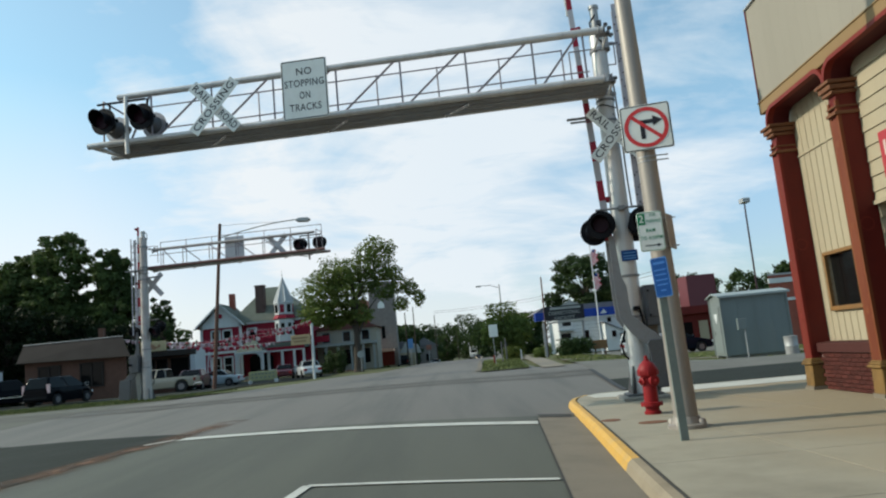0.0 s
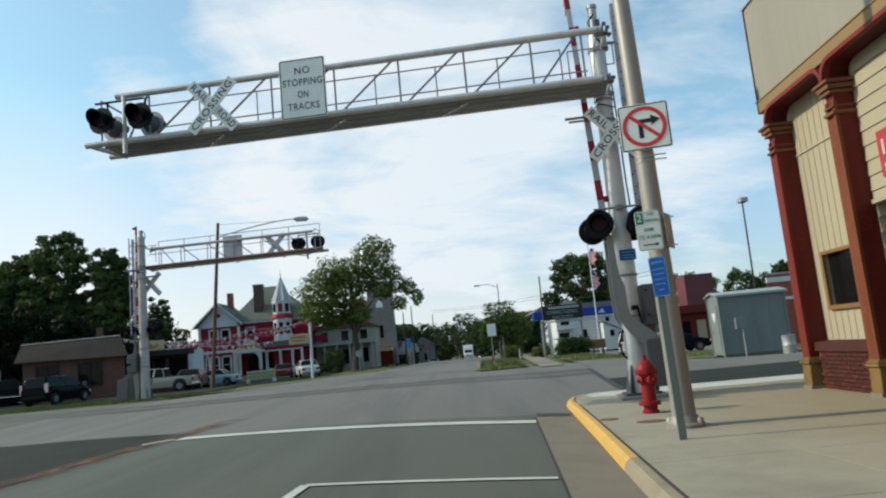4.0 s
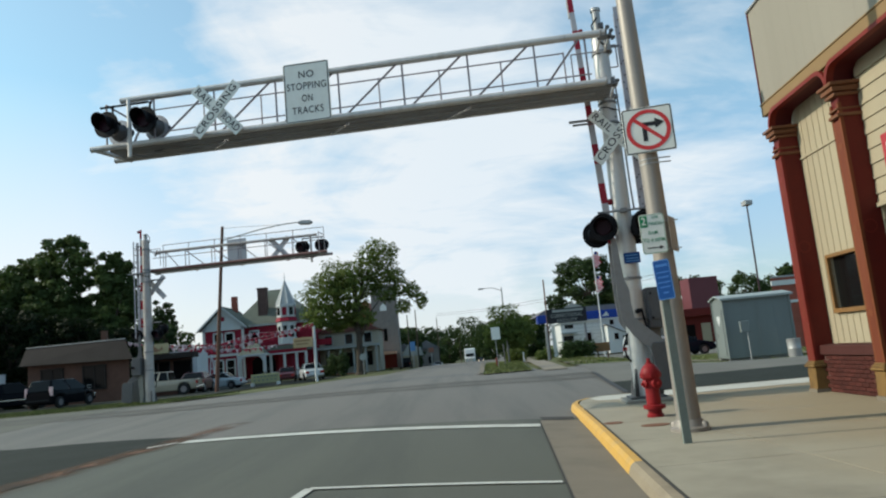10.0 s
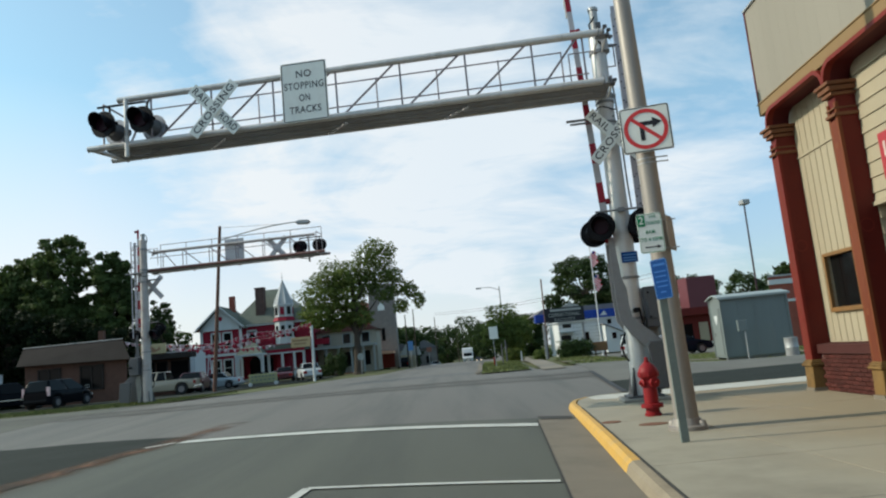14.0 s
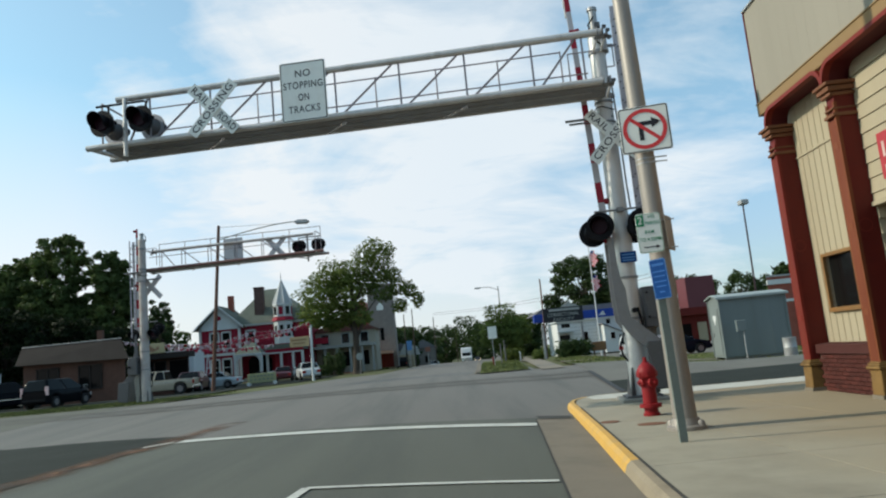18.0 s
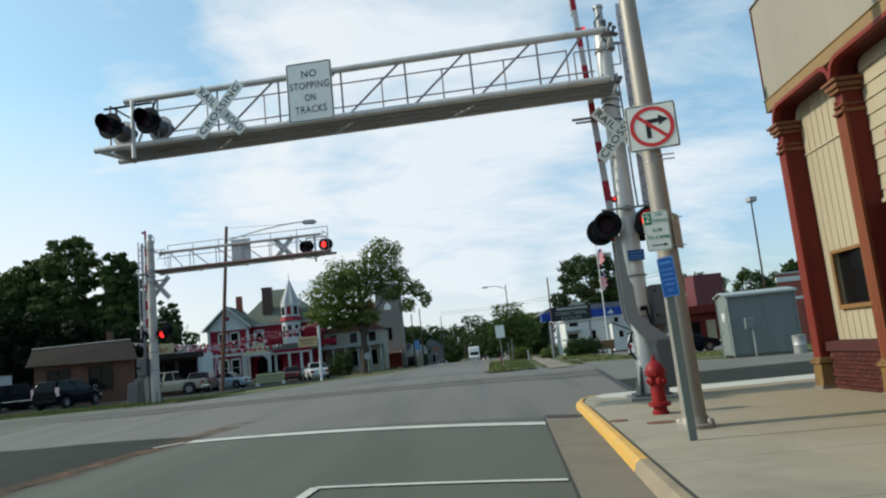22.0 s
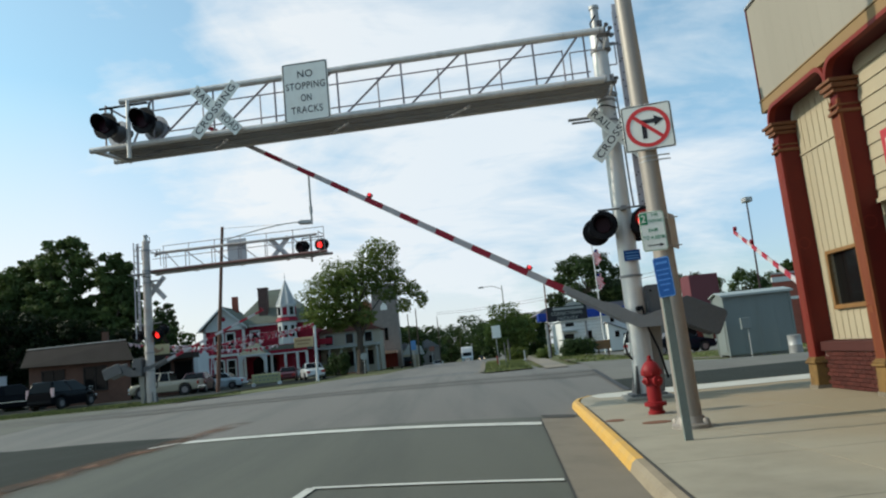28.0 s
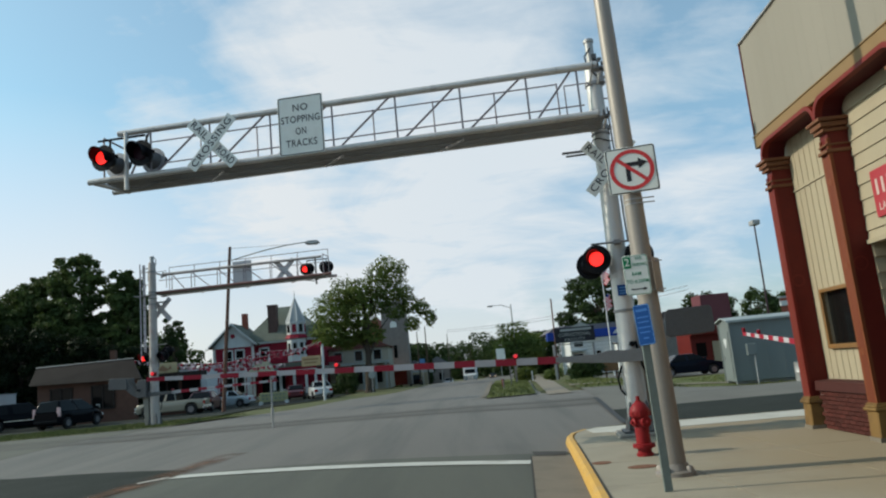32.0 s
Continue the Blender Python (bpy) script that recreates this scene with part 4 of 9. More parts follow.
def signal(name, label, at, reach, key, alu, gate_len, dy0=-1.0, far=False):
    """A railway cantilever: mast, walkway truss with lights, crossbucks, sign, ladder, gate mechanism and gate arm."""
    t = thing(name, label, "railway signal", at)
    # foundation and mast
    part("foundation", Shape().prism([(-0.50, -0.25), (0.50, -0.25), (0.44, 0.06), (-0.44, 0.06)], -0.5, 0.5), FOUNDATION, t, "stained concrete foundation", bevel=0.02)
    part("base_plate", Shape().box((0, 0, 0.08), (0.66, 0.66, 0.04)), STEEL_DARK, t, bevel=0.005)
    for k in range(4):
        g = Shape().prism([(0.17, 0.10), (0.34, 0.10), (0.33, 0.16), (0.22, 0.62), (0.17, 0.62)], -0.015, 0.015, pose(0, 0, 0, 0, 0, 45 + 90 * k))
        part("gusset", g, STEEL_DARK, t)
    part("mast", Shape().lathe([(0.205, 0.08), (0.205, 1.55), (0.198, 1.60), (0.188, 3.2), (0.172, 5.6), (0.158, 7.45), (0.10, 7.50)], 28), alu, t, "weathered round metal mast", smooth=True)
    hc = 7.68 if far else 7.95
    part("mast_cap", Shape().lathe([(0.085, 7.45), (0.085, hc), (0.105, hc + 0.01), (0.105, hc + 0.07), (0.0, hc + 0.10)], 16), GALV, t, "mast head with a small cap", smooth=True)
    for z in (1.55, 2.35, 5.52, 5.95, 6.10):
        part("mast_band", Shape().lathe([(0.226 - 0.008 * z, z - 0.025), (0.238 - 0.008 * z, z - 0.02), (0.238 - 0.008 * z, z + 0.02), (0.226 - 0.008 * z, z + 0.025)], 24), GATE_GREY, t, smooth=True)
    # truss: upper pipe, two lower pipes, deck, uprights, diagonals, hand rails
    yf, yb = dy0, dy0 + 0.86
    zt, zb = 7.03, 6.06
    xe = -reach
    part("upper_chord", Shape().tube((xe + 0.68, yf, zt), (-0.02, yf, zt + 0.01), 0.062, 0.072, 16), alu, t, "upper pipe of the truss", smooth=True)
    for y, r in ((yf, 0.070), (yb, 0.062)):
        part("lower_chord", Shape().tube((xe, y, zb), (-0.10, y, zb), 0.062, r, 16), RUST_STEEL if far else alu, t, "lower pipe of the truss", smooth=True)
    deck = Shape()
    for k in range(5):
        y = yf + 0.14 + (yb - yf - 0.28) * k / 4
        deck.box(((xe + 0.35) / 2, y, zb - 0.045), (-xe - 0.35, 0.10, 0.03))
    n = int((reach - 0.4) / 0.4)
    for k in range(n):
        deck.box((xe + 0.5 + 0.4 * k, (yf + yb) / 2, zb - 0.015), (0.04, yb - yf, 0.03))
    part("deck", deck, DECK, t, "open steel walkway deck between the pipes")
    # bars coloured pale to stand for bright sunlit streaks below the deck
    for x in ((-6.6, -4.4, -2.2) if far else (-7.95, -5.40, -2.95)):
        part("deck_streak_bar", Shape().tube((x - 0.30, yb - 0.20, zb - 0.115), (x + 0.22, yf + 0.12, zb - 0.115), 0.024, 0.024, 6), ARM_WHITE, t, "pale diagonal bar for a sunlit streak under the deck")
    part("deck_conduit", Shape().tube((xe + 1.2, yf + 0.34, zb - 0.085), (-0.3, yf + 0.34, zb - 0.085), 0.016, 0.016, 6), GALV, t, "thin pipe along the deck's underside")
    part("end_beam", Shape().tube((xe + 0.05, yf, zb), (xe + 0.35, yb + 0.05, zb - 0.02), 0.05, 0.05, 12), alu, t)
    xs = [-0.42]
    step = 1.305
    x = -1.40
    while x > xe + 0.9:
        xs.append(x)
        x -= step
    sh = 0.0 if far else 0.08
    for k, x in enumerate(xs):
        part("upright", Shape().tube((x, yf, zb), (x, yf, zt), 0.020, 0.020, 8), STEEL_BAR, t)
        if k:
            x2 = xs[k - 1]
            part("diagonal", Shape().tube((x + 0.22 - sh, yf, zb + 0.04), (x2 - 0.02 - sh, yf, zt - 0.03), 0.022, 0.022, 8), STEEL_BAR, t)
    part("diagonal", Shape().tube((xe + 0.95, yf, zb + 0.04), (xs[-1] - 0.02, yf, zt - 0.03), 0.022, 0.022, 8), STEEL_BAR, t)
    posts = []
    x = -0.77
    while x > xe + 1.2:
        posts.append(x)
        x -= 1.24 if far else 1.297
    hr = 1.12 if far else 1.04
    for x in posts:
        part("rail_post", Shape().tube((x, yb, zb), (x, yb, zb + hr + 0.02), 0.016, 0.016, 8), STEEL_BAR, t)
    for z in (zb + hr / 2, zb + hr):
        part("hand_rail", Shape().tube((xe + (0.1 if far else 0.9), yb, z), (-0.77 if z > zb + 0.8 else -0.25, yb, z), 0.016, 0.016, 8), STEEL_BAR, t)
    if far:
        part("rail_hoop", Shape().path([(xe + 0.1, yb, zb), (xe + 0.1, yb, zb + hr)], 0.016), STEEL_BAR, t)
        part("rail_hoop", Shape().path([(0.13, yb, zb + 0.42), (0.66, yb, zb + 0.42), (0.66, yb, zb + 1.02), (0.13, yb, zb + 1.02)], 0.016), STEEL_BAR, t)
        part("step_plate", Shape().box((0.35, 0.05, zb - 0.12), (0.85, 0.40, 0.04)), GATE_GREY, t, "small grey step plate")
    part("rail_hoop", Shape().path([(-0.05, yb, zb + 0.2), (-0.05, yb, zb + 0.98), (-0.62, yb, zb + 0.98), (-0.62, yb, zb + 0.2)], 0.014), STEEL_BAR, t)
    part("rail_hoop", Shape().path([(0.13, yb, zb + 0.6), (0.29, yb, zb + 0.6), (0.29, yb, zb + 1.07), (0.13, yb, zb + 1.07)], 0.014), STEEL_BAR, t)
    for z in (zt, zb):
        sd = part("saddle", Shape().tube((-0.10, yf, z - 0.03), (-0.10, -0.10, z - 0.03), 0.020, 0.020, 8).tube((0.06, yf, z - 0.03), (0.06, -0.10, z - 0.03), 0.020, 0.020, 8), alu, t, "pair of saddle bars joining truss and mast")
        part("saddle_plate", Shape().box((-0.02, yf + 0.02, z - 0.075), (0.24, 0.20, 0.016)), GATE_GREY, sd, bevel=0.004)
        part("clamp_band", Shape().lathe([(0.165, z - 0.04), (0.186, z - 0.035), (0.186, z + 0.035), (0.165, z + 0.04)], 20).box((0.19, -0.06, z), (0.06, 0.10, 0.06)), GATE_GREY, t, "bolted band round the mast")
        part("end_cap", Shape().tube((-0.02, yf, z), (0.012, yf, z), 0.078, 0.078, 16), STEEL_DARK, t, "dark cap on the pipe's end")
        for bx, bz in ((0.03, 0.10), (0.09, 0.02), (0.05, -0.07), (0.11, -0.12)) if z == zt else ((0.03, -0.07), (0.08, -0.02)):
            part("clamp_bolt", Shape().tube((bx - 0.03, yf - 0.04, z + bz), (bx + 0.045, yf - 0.04, z + bz), 0.030, 0.030, 8).box((bx, yf - 0.02, z + bz), (0.05, 0.10, 0.05)), STEEL_DARK, t, "dark bolted clamp")
        part("u_bolt", Shape().path([(-0.10, yf - 0.02, z + 0.10), (-0.10, yf - 0.09, z), (-0.10, yf - 0.02, z - 0.10)], 0.012), GATE_GREY, t)
    part("strap_wire", Shape().path([(0.20 * math.cos(a), 0.20 * math.sin(a), 5.80 + 0.04 * math.sin(2 * a)) for a in [2 * math.pi * k / 16 for k in range(17)]], 0.011), BLACK, t, "dark wire round the mast")
    # light group at the tip
    lx = xe + (1.0 if far else 0.88)
    part("light_support", Shape().tube((lx, yf - 0.05, zb - 0.28), (lx, yf - 0.05, zt - 0.02), 0.045, 0.045, 12), alu, t, smooth=True)
    part("light_bar", Shape().tube((lx - 0.63, yf - 0.05, zt - 0.12), (lx + 0.42, yf - 0.05, zt - 0.12), 0.025, 0.025, 8), BLACK, t)
    part("end_hoop", Shape().path([(xe + 0.35, yf, zb), (xe + 0.35, yf, zt - 0.05), (xe + 0.35, yb, zt - 0.05), (xe + 0.35, yb, zb)], 0.02), STEEL_BAR, t)
    part("conduit", Shape().path([(xe + 0.7, yf + 0.3, zb - 0.1), (xe + 1.0, yf + 0.3, zb - 0.18), (xe + 1.4, yf + 0.3, zb - 0.1)], 0.02), GATE_GREY, t)
    for k, x in enumerate((xe + 0.48, xe + 1.40) if far else (xe + 0.52, xe + 1.34)):
        light_head(t, x, yf - 0.30, zb + (0.50 if far else 0.38), "" if far else "%s_arm%d" % (key, k), 1, -6)
        light_head(t, x, yf + 0.22, zb + (0.42 if far else 0.36), "%s_arm%d" % (key, k) if far else "", -1, -6, not far)
        part("light_bracket", Shape().tube((x, yf - 0.10, zb + 0.50), (x + 0.1, yf + 0.05, zb + 0.50), 0.04, 0.04, 8).tube((x, yf - 0.05, zb + 0.5), (x, yf - 0.05, zt - 0.12), 0.022, 0.022, 8), BLACK, t)
    # crossbuck and sign on the truss
    sx = -3.9 if far else -5.97
    crossbuck(t, -5.97 if far else -7.82, yf - 0.12, zb + (0.53 if far else 0.45))
    sg = part("regulatory_sign", plate(0.91, 1.22, 0.055), SIGN_WHITE, t, "white sign reading no stopping on tracks", pose(sx + (0 if far else 0.033), yf - 0.11, 6.655 if far else 6.628) @ Matrix.Diagonal((1.035, 1, 1.02, 1)), bevel=0.004)
    part("sign_back", Shape().box((0, 0.009, 0), (0.90, 0.004, 1.21)).box((0, 0.02, 0), (0.08, 0.03, 1.15)), SIGN_BACK, sg, "bare metal back of the sign")
    part("sign_border", border(0.91, 1.22, 0.045, 0.014, 0.020, -0.0075), SIGN_BLACK, sg)
    for tx, z, w in (("NO", 0.36, 0.30), ("STOPPING", 0.12, 0.78), ("ON", -0.13, 0.21), ("TRACKS", -0.37, 0.62)):
        lettering("letters", tx, 0.20, SIGN_BLACK, sg, pose(0, -0.0075, z) @ FACE, w)
    # crossbuck and lights on the mast
    crossbuck(t, -0.22 if far else 0.07, -0.32, 5.28 if far else 5.18)
    part("crossbuck_bracket", Shape().box((-0.35, -0.12, 5.62), (0.95, 0.05, 0.04)).box((-0.45, -0.05, 5.57), (0.6, 0.05, 0.03)), GATE_GREY, t)
    part("light_crossarm", Shape().tube((-0.50, -0.25, 3.68), (0.62, -0.25, 3.68), 0.022, 0.022, 8).box((0, -0.15, 3.68), (0.12, 0.35, 0.08)), GATE_GREY, t, "crossarm carrying the two mast lights")
    for k, x in enumerate((-0.46, 0.48) if far else (-0.44, 0.36)):
        light_head(t, x, -0.42, 3.36, "" if far else "%s_mast%d" % (key, k), 1, -8 if far else -14)
        light_head(t, x - (0.0 if far else 0.10), 0.02, 3.12 if far else 3.30, "%s_mast%d" % (key, k) if far else "", -1, -8)
        part("light_bracket", Shape().tube((x, -0.25, 3.68), (x, -0.22, 3.36), 0.022, 0.022, 8).tube((x, -0.2, 3.36), (x - 0.08, -0.05, 3.32), 0.05, 0.05, 8), BLACK, t)
    # fittings at the mast head and along the mast
    part("junction_box", Shape().box((0.13, -0.14, 7.14), (0.12, 0.12, 0.26)), GATE_GREY, t, "small grey junction box", bevel=0.01)
    part("mast_conduit", Shape().path([(0.19, -0.06, 6.5), (0.21, -0.08, 5.6), (0.22, -0.08, 4.2), (0.24, -0.06, 3.7)], 0.018), GATE_GREY, t, "thin conduit down the mast")
    part("cap_wire", Shape().path([(0.0, -0.08, 7.80), (-0.13, -0.12, 7.62), (-0.11, -0.16, 7.40), (0.05, -0.18, 7.30), (0.12, -0.17, 7.46), (0.02, -0.20, 7.52), (-0.04, -0.18, 7.28), (0.06, -0.17, 7.15)], 0.016), BLACK, t, "loose cable at the mast head")
    part("cap_bracket", Shape().box((0.06, -0.09, 7.60), (0.10, 0.06, 0.12)).box((0.10, -0.07, 7.42), (0.05, 0.08, 0.16)), STEEL_DARK, t)
    # small notice, bell, ladder
    nb = part("crossing_notice", Shape().box((0, 0, 0), (0.31, 0.01, 0.21)), SIGN_BLUE, t, "small blue emergency notice", pose(0.045, -0.24, 2.735))
    for z in (0.05, -0.01, -0.06):
        part("text_bar", Shape().box((0, -0.007, z), (0.24, 0.002, 0.022)), SIGN_PALEBLUE, nb)
    for y, w_ in ((-0.02, 0.12), (0.30, 0.04)):
        part("ladder_rail", Shape().box((0.42, y, 5.2 if far else 5.5), (w_, 0.035, 4.4 if far else 5.0)), LADDER, t, "perforated galvanised ladder rail up the mast")
    for k in range(14 if far else 16):
        part("ladder_rung", Shape().tube((0.42, -0.07, 3.2 + 0.3 * k), (0.42, 0.34, 3.2 + 0.3 * k), 0.016, 0.016, 6), STEEL_DARK, t)
    for k in range(21 if far else 24):
        part("ladder_bolt", Shape().tube((0.42 + (0.04 if k % 2 else -0.04), -0.047, 3.15 + 0.2 * k), (0.42 + (0.04 if k % 2 else -0.04), -0.035, 3.15 + 0.2 * k), 0.015, 0.015, 8), BLACK, t)
    for z in (3.6, 5.4, 7.2):
        part("ladder_bracket", Shape().box((0.26, 0.1, z), (0.34, 0.05, 0.04)), GATE_GREY, t)
    # gate mechanism on the mast
    mz = 1.70
    ax = 0.55 if far else 0.02
    part("mechanism_case", Shape().prism([(0.22, 1.35), (0.62, 1.35), (0.66, 1.45), (0.66, 2.02), (0.58, 2.14), (0.22, 2.14)], -0.16, 0.34), STEEL_DARK, t, "grey gate mechanism case", bevel=0.02)
    for bx, bz in ((0.30, 2.02), (0.30, 1.55), (0.58, 2.02), (0.58, 1.55)):
        part("lid_bolt", Shape().tube((bx, -0.20, bz), (bx, -0.185, bz), 0.022, 0.022, 8), BLACK, t)
    part("side_cable", Shape().path([(-0.20, -0.05, 1.30), (-0.30, -0.06, 1.05), (-0.27, -0.08, 0.85), (-0.19, -0.06, 0.75)], 0.020), BLACK, t, "short loop of black cable")
    part("case_lid", Shape().box((0.44, -0.175, 1.80), (0.34, 0.03, 0.56)), STEEL_DARK, t, bevel=0.008)
    part("shaft", Shape().tube((ax, -0.36, mz), (ax, 0.44, mz), 0.05, 0.05, 12), BLACK, t)
    part("mechanism_foot", Shape().prism([(0.16, 0.10), (0.36, 0.10), (0.46, 1.36), (0.22, 1.36)], 0.06, 0.20), FOUNDATION, t, "grey stand under the mechanism", bevel=0.01)
    part("cable", Shape().path([(0.10, -0.19, 1.75), (0.16, -0.24, 1.3), (0.30, -0.22, 0.9), (0.42, -0.12, 0.35)], 0.022), BLACK, t, "black cable down the mast")
    # gate arm: turns about the shaft; lies along -x when down
    d = 0.24
    arm = Shape()
    L = gate_len
    arm.prism([(-1.35, -d - 0.070), (-1.35, -d + 0.070), (-L, -d + 0.040), (-L, -d - 0.040)], -0.015, 0.018)
    arm_ob = part("gate_arm", arm, ARM_WHITE, t, "red and white banded gate arm", pose(ax, -0.05, mz))
    ARMS[key] = (arm_ob, ax, -0.05, mz)
    br = Shape()
    for y in (-0.28, 0.24):
        br.prism([(-1.45, -d - 0.05), (-1.45, -d + 0.055), (-0.66, -d + 0.075), (-0.42, -0.10), (-0.14, -0.11), (0.12, -0.09), (0.32, 0.10), (0.70, 0.48), (0.84, 0.20), (0.46, -0.16), (0.16, -0.33), (-0.30, -0.34), (-0.70, -d - 0.085)], y, y + 0.025)
    part("arm_bracket", br, STEEL_DARK if far else GATE_GREY, arm_ob, "grey curved steel arm brackets", bevel=0.004)
    for y in (-0.34, 0.25):
        cw = Shape().prism([(0.62, 0.14), (0.70, 0.09), (1.48, 0.15), (1.52, 0.20), (1.49, 0.61), (1.43, 0.65), (0.70, 0.60), (0.64, 0.54)], y, y + 0.07)
        part("counterweight", cw, STEEL_DARK, arm_ob, "thick grey steel counterweight", bevel=0.01)
    nb = int((L - 1.35) / 0.41)
    for k in range(nb):
        if k % 2:
            continue
        x0, x1 = -L + 0.41 * k, -L + 0.41 * (k + 1)
        f = lambda x: 0.040 + 0.030 * (x + L) / (L - 1.35)
        part("red_band", Shape().prism([(x0, -d - f(x0) - 0.001), (x0, -d + f(x0) + 0.001), (x1, -d + f(x1) + 0.001), (x1, -d - f(x1) - 0.001)], -0.018, 0.021), ARM_RED, arm_ob, "red reflective band")
    for k, fr in enumerate((0.985, 0.585, 0.222)):
        x = -L * fr
        part("arm_light", Shape().lathe([(0.05, -d + 0.06), (0.062, -d + 0.09), (0.062, -d + 0.14), (0.03, -d + 0.15)], 14, pose(x, 0, 0)), LENS_CASE, arm_ob, "red plastic gate light")
        part("arm_light_lens", Shape().tube((x, -0.064, -d + 0.115), (x, 0.064, -d + 0.115), 0.036, 0.036, 16), LENS_CASE, arm_ob, "red lens of the gate light")
        if not (far and k):
            e = part("lit_arm_lens", Shape().tube((x, -0.045, -d + 0.115), (x, 0.0, -d + 0.115), 0.034, 0.034, 16), LENS_SMALL, arm_ob, "glowing red lens of the gate light")
            LAMPS["%s_gate%d" % (key, k)] = e
    prop = part("arm_prop", Shape().tube((0, 0, 0), (0, 0, -1.08), 0.022, 0.022, 8).tube((0, 0, -0.70), (0, 0, -0.85), 0.034, 0.034, 8), GALV, arm_ob, "grey hanging prop under the arm", pose(-L * 0.728, 0.03, -d - 0.02)) if not far else None
    ARMS[key + "_prop"] = (prop, -L * 0.728, 0.03, -d - 0.02)
    return t


TURN = -7.03
near_signal = signal("cantilever_signal", "tall aluminium railway cantilever signal with lights and gate", pose(3.768, 13.725, 0.0, 0, 0, TURN), 10.63, "near", ALU, 10.0)
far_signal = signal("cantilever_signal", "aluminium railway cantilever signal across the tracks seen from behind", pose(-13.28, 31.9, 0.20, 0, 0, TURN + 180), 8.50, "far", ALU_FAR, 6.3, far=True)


def side_gate():
    """A gate over the side street: post, mechanism and a short arm."""
    t = thing("side_gate", "railway gate with a banded arm over the side street", "railway gate", pose(9.0, 16.02, -0.06, 0, 0, 83.8 - 180))
    part("post", Shape().tube((0, 0.2, 0), (0, 0.2, 3.0), 0.07, 0.07, 16), ALU, t, smooth=True)
    part("mechanism_case", Shape().box((0.2, 0.15, 1.25), (0.4, 0.4, 0.7)), GATE_GREY, t, bevel=0.02)
    L = 7.15
    a = part("gate_arm", Shape().prism([(-0.3, -0.08), (-0.3, 0.08), (-L, 0.05), (-L, -0.05)], -0.015, 0.018), ARM_WHITE, t, "red and white banded gate arm", pose(0, 0, 1.27))
    for k in range(16):
        if k % 2 == 0:
            x0 = -L + 0.41 * k
            part("red_band", Shape().box((x0 + 0.205, 0.0015, 0), (0.41, 0.040, 0.112 + 0.0035 * k)), ARM_RED, a, "red reflective band")
    for x in (-L + 0.1, -L + 1.6):
        part("arm_light", Shape().lathe([(0.05, 0.06), (0.06, 0.09), (0.06, 0.19), (0.03, 0.20)], 12, pose(x, 0, 0)), LENS_CASE, a, "red plastic gate light")
    part("counterweight", Shape().box((0.6, 0.1, 0), (0.5, 0.08, 0.4)), GATE_GREY, a, bevel=0.01)
    ARMS["side"] = (a, 0, 0, 1.27)


side_gate()


